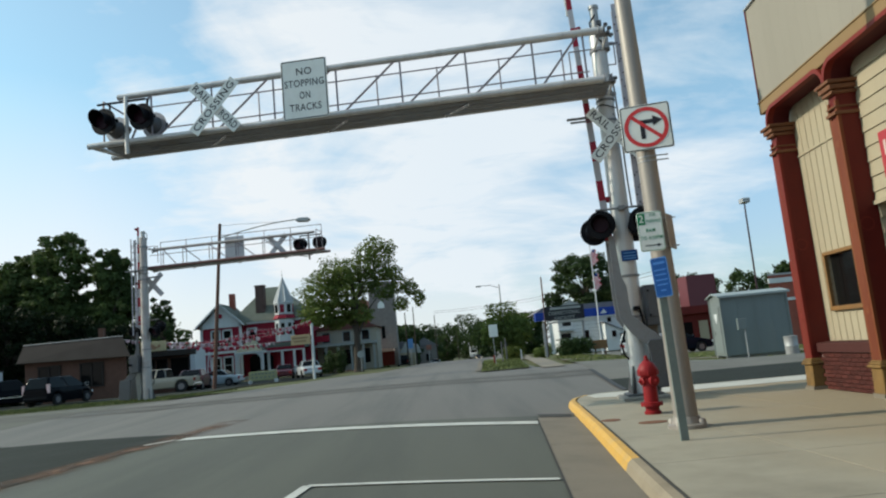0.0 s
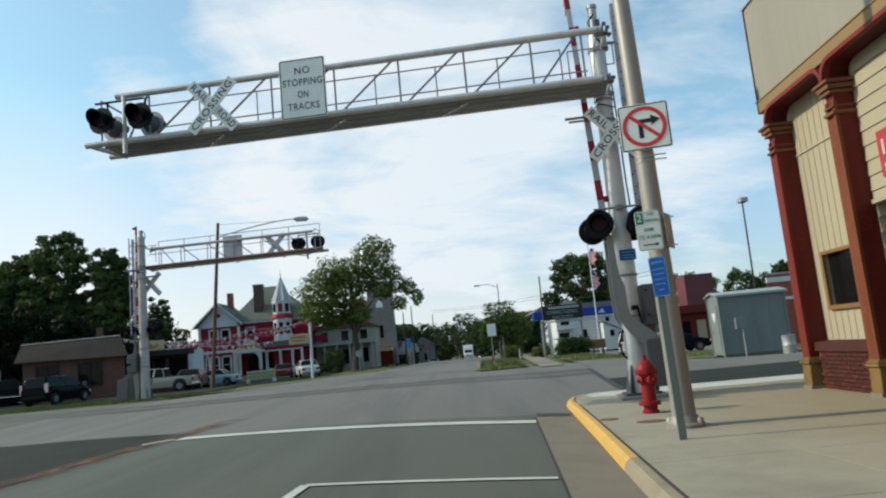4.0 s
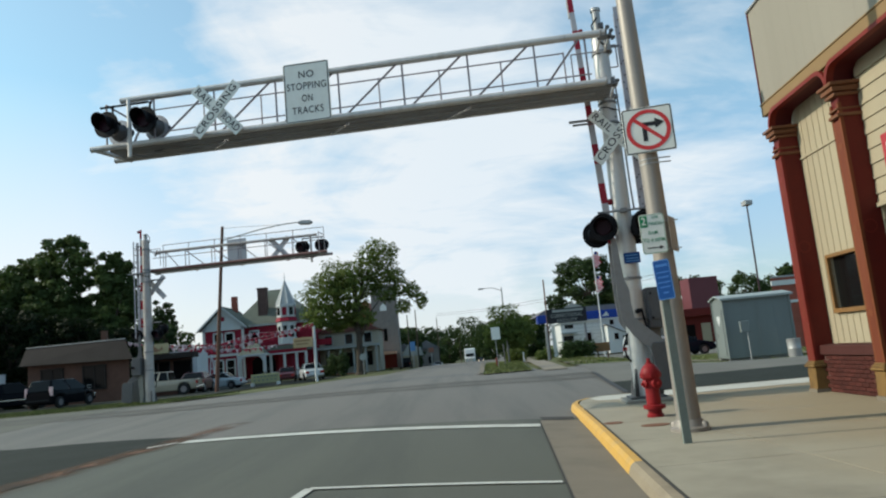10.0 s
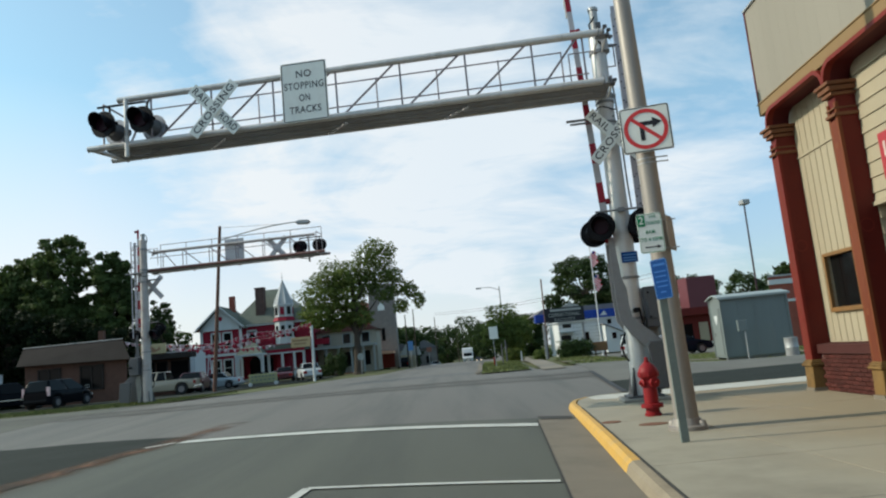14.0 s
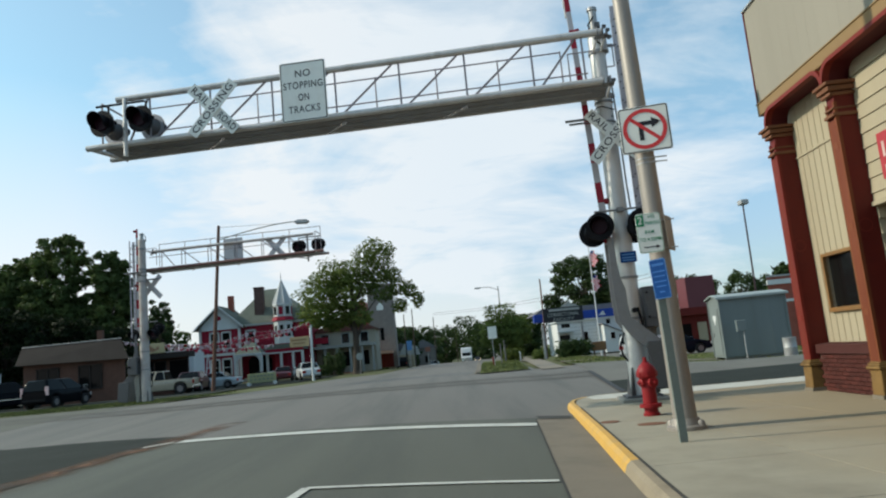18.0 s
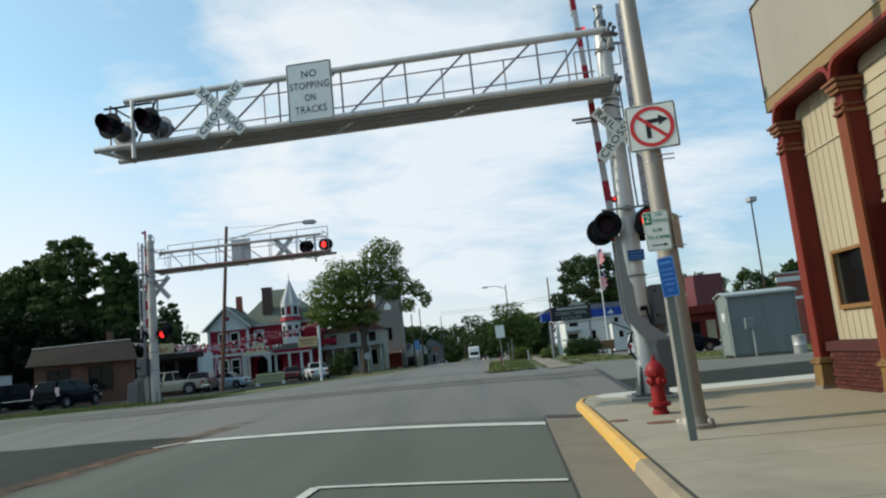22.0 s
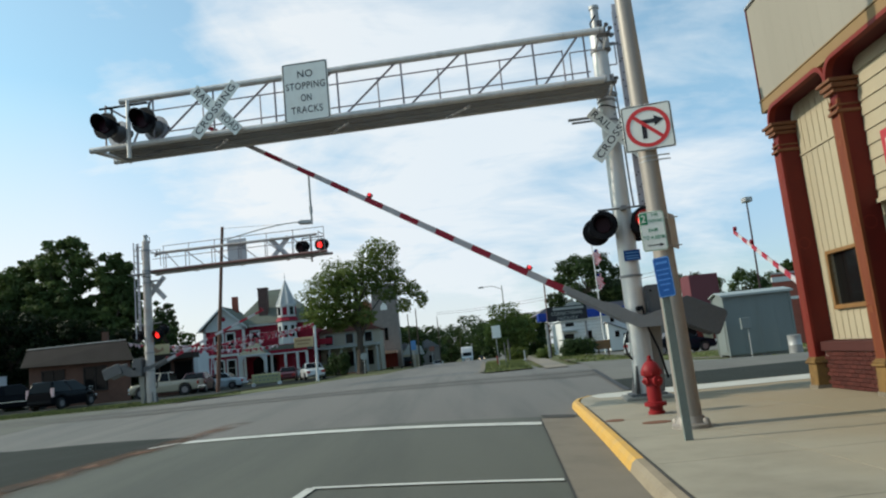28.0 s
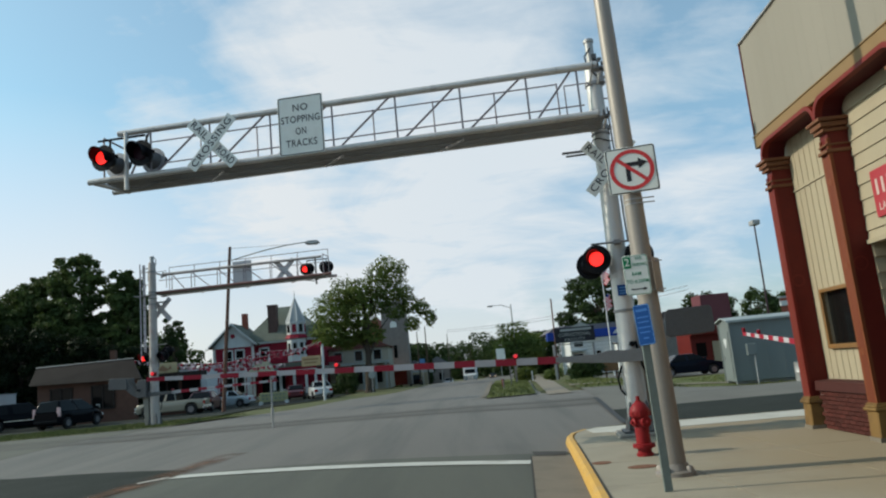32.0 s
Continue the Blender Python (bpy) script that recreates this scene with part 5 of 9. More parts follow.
# ---- corner: pole, sign posts, hydrant ----
def street_pole():
    t = thing("street_pole", "tall tapering tan metal street pole with signs", "pole", pose(2.985, 9.05, 0.0, -0.3, -0.75, 0))
    part("pole", Shape().lathe([(0.150, 0.05), (0.143, 0.6), (0.128, 3.0), (0.108, 6.0), (0.092, 9.0), (0.06, 9.05)], 28), POLE_TAN, t, "tapering tan metal pole", smooth=True)
    part("base_flange", Shape().lathe([(0.24, 0.0), (0.24, 0.045), (0.19, 0.06), (0.165, 0.14)], 24), POLE_TAN, t, "flanged pole base", smooth=True)
    for k in range(4):
        a = radians(45 + 90 * k)
        part("bolt_cover", Shape().lathe([(0.05, 0.0), (0.05, 0.09), (0.03, 0.115)], 12, pose(0.20 * math.cos(a), 0.20 * math.sin(a), 0)), POLE_TAN, t, "bolt cover", smooth=True)
    # no right turn
    s = part("no_right_turn_sign", plate(0.61, 0.61, 0.040), SIGN_WHITE, t, "white no right turn sign", pose(0.003, -0.175, 3.887, 0, 0.6, -14) @ Matrix.Diagonal((1.05, 1, 1.02, 1)), bevel=0.004)
    part("sign_back", Shape().box((0, 0.009, 0), (0.60, 0.004, 0.60)), SIGN_BACK, s)
    part("sign_border", border(0.61, 0.61, 0.036, 0.006, 0.014, -0.0075), SIGN_BLACK, s)
    ring = Shape()
    n = 48
    for k in range(n):
        a = 2 * math.pi * k / n
        for r in (0.218, 0.268):
            ring.v.append((r * math.cos(a), -0.0105, r * math.sin(a)))
    for k in range(n):
        j = (k + 1) % n
        ring.f.append((2 * k, 2 * k + 1, 2 * j + 1, 2 * j))
    ring.box((0, -0.0105, 0), (0.46, 0.002, 0.045), pose(0, 0, 0, 0, 43, 0))
    part("prohibition_ring", ring, SIGN_RED, s, "red ring and slash")
    part("arrow", Shape().prism([(-0.075, -0.15), (-0.02, -0.15), (-0.02, 0.045), (0.085, 0.045), (0.085, 0.005), (0.20, 0.075), (0.085, 0.145), (0.085, 0.10), (-0.075, 0.10)], -0.0088, -0.0065), SIGN_BLACK, s, "black right turn arrow")
    for z in (3.50, 3.44, 4.17):
        part("strap", Shape().lathe([(0.122, z), (0.130, z + 0.003), (0.130, z + 0.018), (0.122, z + 0.021)], 24).box((0.10, -0.12, z + 0.01), (0.30, 0.012, 0.015)), GALV, t)
    # no parking plate
    g = part("parking_sign", plate(0.305, 0.457, 0.035, 0.008), SIGN_WHITE, t, "white and green parking restriction sign", pose(-0.142, -0.165, 2.505, 0, 0.6, -10) @ Matrix.Diagonal((1.03, 1, 1.13, 1)), bevel=0.003)
    part("green_panel", Shape().box((-0.100, -0.006, 0.145), (0.095, 0.003, 0.13)), SIGN_GREEN, g)
    lettering("letters", "2", 0.12, SIGN_WHITE, g, pose(-0.100, -0.0085, 0.145) @ FACE, 0.055)
    lettering("letters", "HR", 0.05, SIGN_GREEN, g, pose(0.045, -0.0055, 0.185) @ FACE, 0.08)
    lettering("letters", "PARKING", 0.055, SIGN_GREEN, g, pose(0.045, -0.0055, 0.115) @ FACE, 0.165)
    lettering("letters", "8AM", 0.06, SIGN_GREEN, g, pose(0.0, -0.0055, 0.01) @ FACE, 0.11)
    lettering("letters", "TO 4:30PM", 0.06, SIGN_GREEN, g, pose(0.0, -0.0055, -0.075) @ FACE, 0.26)
    part("arrow", Shape().prism([(-0.09, -0.168), (-0.09, -0.156), (0.06, -0.156), (0.06, -0.14), (0.11, -0.162), (0.06, -0.184), (0.06, -0.168)], -0.0065, -0.0045), SIGN_BLACK, g)
    part("sign_border", border(0.305, 0.457, 0.030, 0.006, 0.006, -0.0055), SIGN_GREEN, g)
    for z in (2.29, 2.66):
        part("strap", Shape().lathe([(0.128, z), (0.137, z + 0.003), (0.137, z + 0.018), (0.128, z + 0.021)], 24).box((0.12, -0.10, z + 0.01), (0.2, 0.01, 0.015)), GALV, t)
    p2 = part("side_sign", plate(0.305, 0.457, 0.035, 0.008), SIGN_BACK, t, "tan back of a second sign turned away", pose(0.145, -0.08, 2.49, 0, 0, 56), bevel=0.003)
    p2.data.materials[0] = POLE_TAN
    return t


street_pole()


def sign_post():
    t = thing("sign_post", "thin green steel post with a blue notice", "sign post", pose(2.60, 8.02, 0.0, 0.0, -1.1, 0))
    part("post", Shape().prism([(-0.042, 0.0), (0.042, 0.0), (0.042, 2.05), (-0.042, 2.05)], -0.008, 0.008).box((0, 0.025, 1.02), (0.03, 0.045, 2.04)).box((-0.04, 0.012, 1.02), (0.010, 0.03, 2.04)).box((0.04, 0.012, 1.02), (0.010, 0.03, 2.04)), POST_GREEN, t, "grey green channel post")
    s = part("blue_notice", plate(0.23, 0.46, 0.028, 0.006), SIGN_BLUE, t, "blue notice with pale lettering turned aside", pose(0.0, -0.05, 1.832, 0, -2, -36) @ Matrix.Diagonal((0.84, 1, 1.0, 1)), bevel=0.003)
    part("sign_border", border(0.23, 0.46, 0.026, 0.004, 0.007, -0.0042), SIGN_PALEBLUE, s)
    for z, w, h in ((0.165, 0.16, 0.055), (0.085, 0.17, 0.03), (0.03, 0.15, 0.03), (-0.03, 0.17, 0.03), (-0.085, 0.14, 0.03), (-0.15, 0.07, 0.035)):
        part("text_bar", Shape().box((0, -0.0045, z), (w, 0.002, h * 0.5)), SIGN_DIMBLUE, s, "unreadable pale text line")
    for z in (1.75, 2.05):
        part("bolt", Shape().tube((0.02, -0.06, z - 0.05), (0.02, 0.01, z - 0.05), 0.010, 0.010, 8), GALV, t)


sign_post()


def hydrant():
    t = thing("fire_hydrant", "red painted cast iron fire hydrant on the pavement", "fire hydrant", pose(3.10, 10.90, 0.0, 0, 0, 20))
    part("barrel", Shape().lathe([(0.125, 0.0), (0.125, 0.04), (0.105, 0.05), (0.102, 0.12), (0.165, 0.125), (0.165, 0.175), (0.108, 0.185), (0.102, 0.55), (0.14, 0.575), (0.15, 0.60), (0.15, 0.635)], 28), HYDRANT_RED, t, "red iron barrel with flanges", smooth=True)
    part("bonnet", Shape().lathe([(0.15, 0.635), (0.152, 0.66), (0.135, 0.70), (0.105, 0.755), (0.06, 0.79), (0.045, 0.80), (0.045, 0.815)], 28), HYDRANT_RED, t, "domed red bonnet", smooth=True)
    part("operating_nut", Shape().lathe([(0.032, 0.81), (0.030, 0.875), (0.015, 0.88)], 5), HYDRANT_RED, t)
    for a, r, l in ((0, 0.045, 0.135), (180, 0.045, 0.135), (270, 0.065, 0.15)):
        m = pose(0, 0, 0.50, 0, 0, a) @ pose(0, 0, 0, 0, 90, 0)
        part("outlet_cap", Shape().lathe([(r, 0.08), (r, l - 0.05), (r + 0.015, l - 0.045), (r + 0.015, l), (r - 0.01, l + 0.01), (0.022, l + 0.012), (0.020, l + 0.045)], 18, m), HYDRANT_RED, t, "capped hose outlet", smooth=True)
    for k in range(8):
        a = radians(45 * k + 10)
        for z in (0.15, 0.618):
            part("bolt", Shape().lathe([(0.013, z - 0.034), (0.013, z + 0.034)], 6, pose(0.148 * math.cos(a), 0.148 * math.sin(a), 0)), HYDRANT_RED, t)


hydrant()


# ---- corner building ----
WX, CX = 6.62, 6.26               # wall plane and the columns' outer plane
COLS = [12.28, 10.18, 7.97, 5.85, 3.70, 1.55, -0.60, -2.75]


def corner_building():
    t = thing("corner_building", "cream and dark red storefront building with columns and arches", "building", pose(6.30, 12.5, 0, 0, 0, -2.87) @ pose(-6.26, -12.5, 0))
    y1, y0 = 12.50, -3.2
    # upper front: tall tongue and groove boards
    yy = y1
    while yy > y0:
        w = 0.30
        part("upper_board", Shape().box((6.285, yy - w / 2, 6.14), (0.05, w - 0.002, 1.84)), UPPER, t)
        yy -= w
    part("upper_backing", Shape().box((6.44, (y0 + y1) / 2, 6.13), (0.26, y1 - y0 - 0.02, 1.82)), UPPER, t)
    part("coping", Shape().box((6.35, (y0 + y1) / 2, 7.075), (0.26, y1 - y0 + 0.04, 0.03)), GALV, t, "thin metal coping on the parapet")
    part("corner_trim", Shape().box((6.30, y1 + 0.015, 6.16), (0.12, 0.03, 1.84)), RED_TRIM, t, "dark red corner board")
    part("cornice_board", Shape().box((6.27, (y0 + y1) / 2, 5.11), (0.10, y1 - y0 + 0.02, 0.22)), TAN_TRIM, t, "ochre cornice board", bevel=0.01)
    part("cornice_lip", Shape().box((6.235, (y0 + y1) / 2, 5.224), (0.06, y1 - y0 + 0.02, 0.020)), TAN_TRIM, t)
    # side and back walls, roof
    part("side_wall", Shape().box((11.5, y1 - 0.15, 3.5), (9.6, 0.25, 7.0)), CREAM, t)
    part("side_wall", Shape().box((11.5, y0 + 0.15, 3.5), (9.6, 0.25, 7.0)), CREAM, t)
    part("back_wall", Shape().box((16.2, (y0 + y1) / 2, 3.5), (0.25, y1 - y0, 7.0)), CREAM, t)
    part("roof", Shape().box((11.3, (y0 + y1) / 2, 6.75), (9.6, y1 - y0 - 0.4, 0.2)), ROOF_GREY, t, "flat grey roof")
    # columns
    for i, y in enumerate(COLS):
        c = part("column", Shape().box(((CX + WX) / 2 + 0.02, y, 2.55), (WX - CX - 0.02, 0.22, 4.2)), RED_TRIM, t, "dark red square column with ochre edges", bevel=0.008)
        edge = Shape()
        for s in (-1, 1):
            edge.box((CX + 0.035, y + s * 0.100, 2.45), (0.05, 0.045, 3.9))
        part("edge_trim", edge, EDGE_ORANGE if i else RED_MOULD, c, "painted edge strips")
        # front faces get a lighter colour for the sun that strikes them
        part("front_panel", Shape().box((CX + 0.014, y, 2.33), (0.012, 0.15, 3.6)), FACE_ORANGE if i else FACE_RED, c, "front face coloured lighter as the sunlit side", bevel=0.003)
        for zc in (1.25, 2.5, 3.75):
            part("panel_ornament", Shape().tube((CX + 0.004, y, zc), (CX + 0.012, y, zc), 0.055, 0.055, 16), EDGE_ORANGE if i else RED_MOULD, c)
        part("plinth", Shape().prism([(CX - 0.035, 0.05), (WX, 0.05), (WX, 0.42), (CX - 0.02, 0.42)], y - 0.14, y + 0.14), PLINTH, c, "dirty ochre plinth", bevel=0.012)
        for zc, e, h in ((0.445, 0.055, 0.045), (0.485, 0.035, 0.035), (0.515, 0.015, 0.03)):
            part("plinth_moulding", Shape().box(((CX + WX) / 2 - e / 2, y, zc), (WX - CX + e, 0.24 + 2 * e, h)), PLINTH, c, bevel=0.010)
        part("plinth_foot", Shape().box(((CX + WX) / 2 - 0.02, y, 0.03), (WX - CX + 0.06, 0.30, 0.06)), GUTTER, c)
        cap = Shape()
        for zc, h, e in ((4.20, 0.05, 0.03), (4.30, 0.03, 0.015), (4.52, 0.05, 0.035), (4.60, 0.07, 0.065), (4.675, 0.05, 0.10)):
            cap.box(((CX + WX) / 2 - e / 2, y, zc), (WX - CX + e, 0.22 + 2 * e, h))
        part("capital", cap, CAP_BROWN, c, "stepped red brown capital", bevel=0.006)
        ring = Shape()
        n = 24
        for q in range(n):
            a = 2 * math.pi * q / n
            for r in (0.085, 0.105):
                ring.v.append((0.455 * WX + 0.545 * CX + r * math.cos(a), y - 0.114, 2.5 + r * math.sin(a)))
        for q in range(n):
            j = (q + 1) % n
            ring.f.append((2 * q, 2 * q + 1, 2 * j + 1, 2 * j))
        part("roundel", ring, RED_MOULD, c, "faint round ornament")
        part("spandrel_block", Shape().box((6.335, y, 4.945), (0.125, 0.14, 0.16)), TAN_TRIM, c, "ochre block over the capital")
    # arches with red mouldings between the columns
    for a, b in zip(COLS, COLS[1:]):
        ya, yb = a + 0.02, b - 0.02
        prof = []
        n = 8
        r = 0.26
        ztop = 4.97
        for q in range(n + 1):
            th = math.pi / 2 * q / n
            prof.append((ya - 0.06 - r + r * math.cos(th), ztop - r + r * math.sin(th)))
        for q in range(n + 1):
            th = math.pi / 2 + math.pi / 2 * q / n
            prof.append((yb + 0.06 + r + r * math.cos(th), ztop - r + r * math.sin(th)))
        mould, soffit = Shape(), Shape()
        th = 0.085
        cy, cz = (ya + yb) / 2, ztop - 0.3

        def outw(y, z):
            v = Vector((y - cy, (z - cz) * 3))
            v.normalize()
            return (y + v.x * th * 0.7, z + abs(v.y) * th)
        for sh, x0, x1 in ((mould, CX - 0.06, CX + 0.05), (soffit, CX + 0.05, WX - 0.02)):
            vs, fs = [], []
            for p, z in prof:
                o = outw(p, z)
                vs += [(x0, p, z), (x0, *o), (x1, *o), (x1, p, z)]
            for k in range(len(prof) - 1):
                b = 4 * k
                for q in range(4):
                    r = (q + 1) % 4
                    fs.append((b + q, b + r, b + 4 + r, b + 4 + q))
            e = 4 * (len(prof) - 1)
            sh.add(vs, fs + [(3, 2, 1, 0), (e, e + 1, e + 2, e + 3)])
        part("arch_soffit", soffit, SOFFIT, t, "red soffit darkened for the shade behind the moulding")
        part("arch_moulding", mould, RED_MOULD, t, "red arched moulding between the columns")
        # ochre fill behind the moulding, up to the cornice board
        fill = Shape()
        for (p, z), (p2, z2) in zip(prof, prof[1:]):
            fill.add([(6.27, p, z + 0.05), (6.27, p2, z2 + 0.05), (6.27, p2, 5.02), (6.27, p, 5.02), (6.40, p, z + 0.05), (6.40, p2, z2 + 0.05), (6.40, p2, 5.02), (6.40, p, 5.02)], [(0, 1, 2, 3), (4, 7, 6, 5), (0, 4, 5, 1), (3, 2, 6, 7), (0, 3, 7, 4), (1, 5, 6, 2)])
        part("spandrel", fill, TAN_TRIM, t, "ochre spandrel board")
    # bays
    for i, (a, b) in enumerate(zip(COLS, COLS[1:])):
        ya, yb = a - 0.11, b + 0.11
        if i == 1:
            lint = 2.78
            zz = 4.975
            while zz > lint + 0.02:
                h = min(0.2255, zz - lint)
                part("siding_board", Shape().prism([(WX - 0.012, zz - h + 0.004), (WX - 0.034, zz - h + 0.004), (WX - 0.014, zz), (WX - 0.005, zz)], yb, ya), CREAM, t)
                zz -= 0.2255
            part("siding_backing", Shape().box((WX + 0.10, (ya + yb) / 2, 3.9), (0.20, ya - yb, 2.24)), CREAM, t)
            part("lintel", Shape().box((WX + 0.02, (ya + yb) / 2, lint + 0.01), (0.16, ya - yb, 0.06)), CREAM, t)
            # alcove
            part("alcove_ceiling", Shape().box((WX + 1.1, (ya + yb) / 2, lint + 0.06), (1.9, ya - yb, 0.08)), CREAM, t)
            for yw, s in ((ya, -1), (yb, 1)):
                zz = 2.80
                while zz > 0.03:
                    h = min(0.235, zz)
                    part("siding_board", Shape().prism([(yw + s * 0.012, zz - h + 0.004), (yw + s * 0.050, zz - h + 0.004), (yw + s * 0.016, zz), (yw + s * 0.005, zz)], WX, WX + 2.0, Matrix(((0, 1, 0, 0), (1, 0, 0, 0), (0, 0, 1, 0), (0, 0, 0, 1)))), CREAM, t)
                    zz -= 0.235
                part("alcove_wall", Shape().box((WX + 1.0, yw - s * 0.05, 1.4), (2.0, 0.11, 2.8)), CREAM, t)
            part("alcove_back", Shape().box((WX + 2.05, (ya + yb) / 2, 1.4), (0.1, ya - yb, 2.8)), CREAM, t)
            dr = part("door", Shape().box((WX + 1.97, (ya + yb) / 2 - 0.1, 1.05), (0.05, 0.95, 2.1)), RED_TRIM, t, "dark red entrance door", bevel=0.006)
            part("door_glass", Shape().box((WX + 1.94, (ya + yb) / 2 - 0.1, 1.35), (0.012, 0.6, 1.1)), GLASS_DARK, dr)
            part("door_handle", Shape().tube((WX + 1.92, (ya + yb) / 2 + 0.28, 0.95), (WX + 1.92, (ya + yb) / 2 + 0.28, 1.10), 0.012, 0.012, 8), CHROME, dr)
            sg = part("office_sign", Shape().box((WX - 0.045, 9.10, 3.40), (0.03, 1.14, 0.66)), mat("coral_red_sign", (0.36, 0.045, 0.055), 0.5, var=0.05, scale=2, fine=40, bump=0.02), t, "coral red office sign with white letters", bevel=0.004)
            M = pose(WX - 0.0615, 9.10, 3.40) @ Matrix(((0, 0, -1, 0), (-1, 0, 0, 0), (0, 1, 0, 0), (0, 0, 0, 1)))
            lettering("letters", "LAW OFFICE", 0.15, SIGN_PINK, sg, M @ pose(0.0, -0.20, 0), 0.94)
            for q in range(7):
                part("text_bar", Shape().box((0, 0, 0), (0.055, 0.22, 0.003)), SIGN_PINK, sg, "pale lettering bar", M @ pose(-0.44 + 0.147 * q, 0.085, 0.001))
            continue
        # brick base
        part("brick_backing", Shape().box((WX - 0.04, (ya + yb) / 2, 0.37), (0.27, ya - yb, 0.74)), MORTAR, t, "mortar behind the bricks")
        bm_ = Shape().box((0, 0, 0), (0.05, 0.193, 0.057)).mesh("brick", 0.003)
        bm_.materials.append(BRICK)
        if i == 0:
            rows = 9
            for r in range(rows):
                y = ya - (0.0 if r % 2 else 0.105)
                while y - 0.1 > yb:
                    part("brick", bm_, BRICK, t, "", pose(WX - 0.185, y - 0.1015, 0.035 + r * 0.0677))
                    y -= 0.203
        else:
            bs = Shape()
            for r in range(9):
                y = ya - (0.0 if r % 2 else 0.105)
                while y - 0.1 > yb:
                    bs.box((WX - 0.185, y - 0.1015, 0.035 + r * 0.0677), (0.05, 0.193, 0.057))
                    y -= 0.203
            tagged(part("brickwork", bs, BRICK, t, "dark red brick base course"), kind="stuff")
        part("sill", Shape().prism([(WX - 0.245, 0.625), (WX + 0.02, 0.625), (WX + 0.02, 0.800), (WX - 0.235, 0.780)], yb, ya), SILL_RED, t, "smooth red masonry sill", bevel=0.008)
        # wall above with battens and a window
        e0, e1 = (0.28, 0.48) if i else (0.395, 0.58)
        for yc, zc, a2, b2 in (((ya + yb) / 2, 1.06, ya - yb, 0.62), ((ya + yb) / 2, 3.61, ya - yb, 2.76), (ya - e0 / 2, 1.80, e0, 0.86), (yb + e1 / 2, 1.80, e1, 0.86)):
            part("panel", Shape().box((WX + 0.03, yc, zc), (0.05, a2, b2)), CREAM, t)
        wy0, wy1 = ya - e0, yb + e1
        y = ya - 0.2
        while y > yb + 0.05:
            if not (wy1 - 0.06 < y < wy0 + 0.06):
                part("batten", Shape().box((WX, y, 2.87), (0.008, 0.018, 4.2)), CREAM, t)
            else:
                part("batten", Shape().box((WX, y, 1.03), (0.008, 0.018, 0.52)), CREAM, t)
                part("batten", Shape().box((WX, y, 3.63), (0.008, 0.018, 2.66)), CREAM, t)
            y -= 0.2
        part("panel_joint", Shape().box((WX - 0.008, (ya + yb) / 2, 4.065), (0.02, ya - yb, 0.03)), CREAM, t)
        w = part("window", Shape().box((WX + 0.06, (wy0 + wy1) / 2, 1.80), (0.02, wy0 - wy1, 0.88)), GLASS_DARK, t, "dark shop window")
        fr = Shape()
        for yc, zc, a2, b2 in (((wy0 + wy1) / 2, 2.255, wy0 - wy1 + 0.12, 0.06), ((wy0 + wy1) / 2, 1.335, wy0 - wy1 + 0.14, 0.075), (wy0 + 0.03, 1.80, 0.06, 0.87), (wy1 - 0.03, 1.80, 0.06, 0.87)):
            fr.box((WX - 0.01, yc, zc), (0.09, a2, b2))
        part("window_frame", fr, FRAME_OCHRE, w, "ochre window frame", bevel=0.006)


corner_building()


# ---- trees and bushes ----
def crown_mesh(name, blobs, count, leaf, seed):
    """Many small leaf quads scattered in and on uneven clumps: blobs are (x, y, z, rx, ry, rz)."""
    rng = np.random.default_rng(seed)
    zz = np.array([b[2] for b in blobs])
    vol = np.array([b[3] * b[4] * b[5] for b in blobs]) ** 0.7 * (1.35 - 0.7 * (zz - zz.min()) / (np.ptp(zz) + 0.01))
    pick = rng.choice(len(blobs), size=count, p=vol / vol.sum())
    B = np.array(blobs)[pick]
    d = rng.normal(size=(count, 3))
    d /= np.linalg.norm(d, axis=1)[:, None]
    rad = rng.uniform(0.35, 1.0, count) ** 0.45
    lump = 1 + 0.22 * np.sin(d[:, 0] * 5 + B[:, 0]) * np.sin(d[:, 1] * 6 + B[:, 1]) + 0.18 * np.sin(d[:, 2] * 9 + B[:, 2] * 3)
    c = B[:, :3] + d * B[:, 3:] * (rad * lump)[:, None]
    n = d + rng.normal(scale=0.7, size=(count, 3)) + np.array([0, 0, 0.4])
    n /= np.linalg.norm(n, axis=1)[:, None]
    a = np.cross(n, rng.normal(size=(count, 3)))
    a /= np.linalg.norm(a, axis=1)[:, None]
    b = np.cross(n, a)
    s = leaf * rng.uniform(0.6, 1.4, count)[:, None]
    v = np.stack([c - a * s, c - b * s * 0.55, c + a * s, c + b * s * 0.55], axis=1).reshape(-1, 3)
    me = bpy.data.meshes.new(name)
    me.vertices.add(count * 4)
    me.vertices.foreach_set("co", v.ravel())
    me.loops.add(count * 4)
    me.loops.foreach_set("vertex_index", np.arange(count * 4))
    me.polygons.add(count)
    me.polygons.foreach_set("loop_start", np.arange(0, count * 4, 4))
    me.polygons.foreach_set("loop_total", np.full(count, 4))
    me.update(calc_edges=True)
    return me


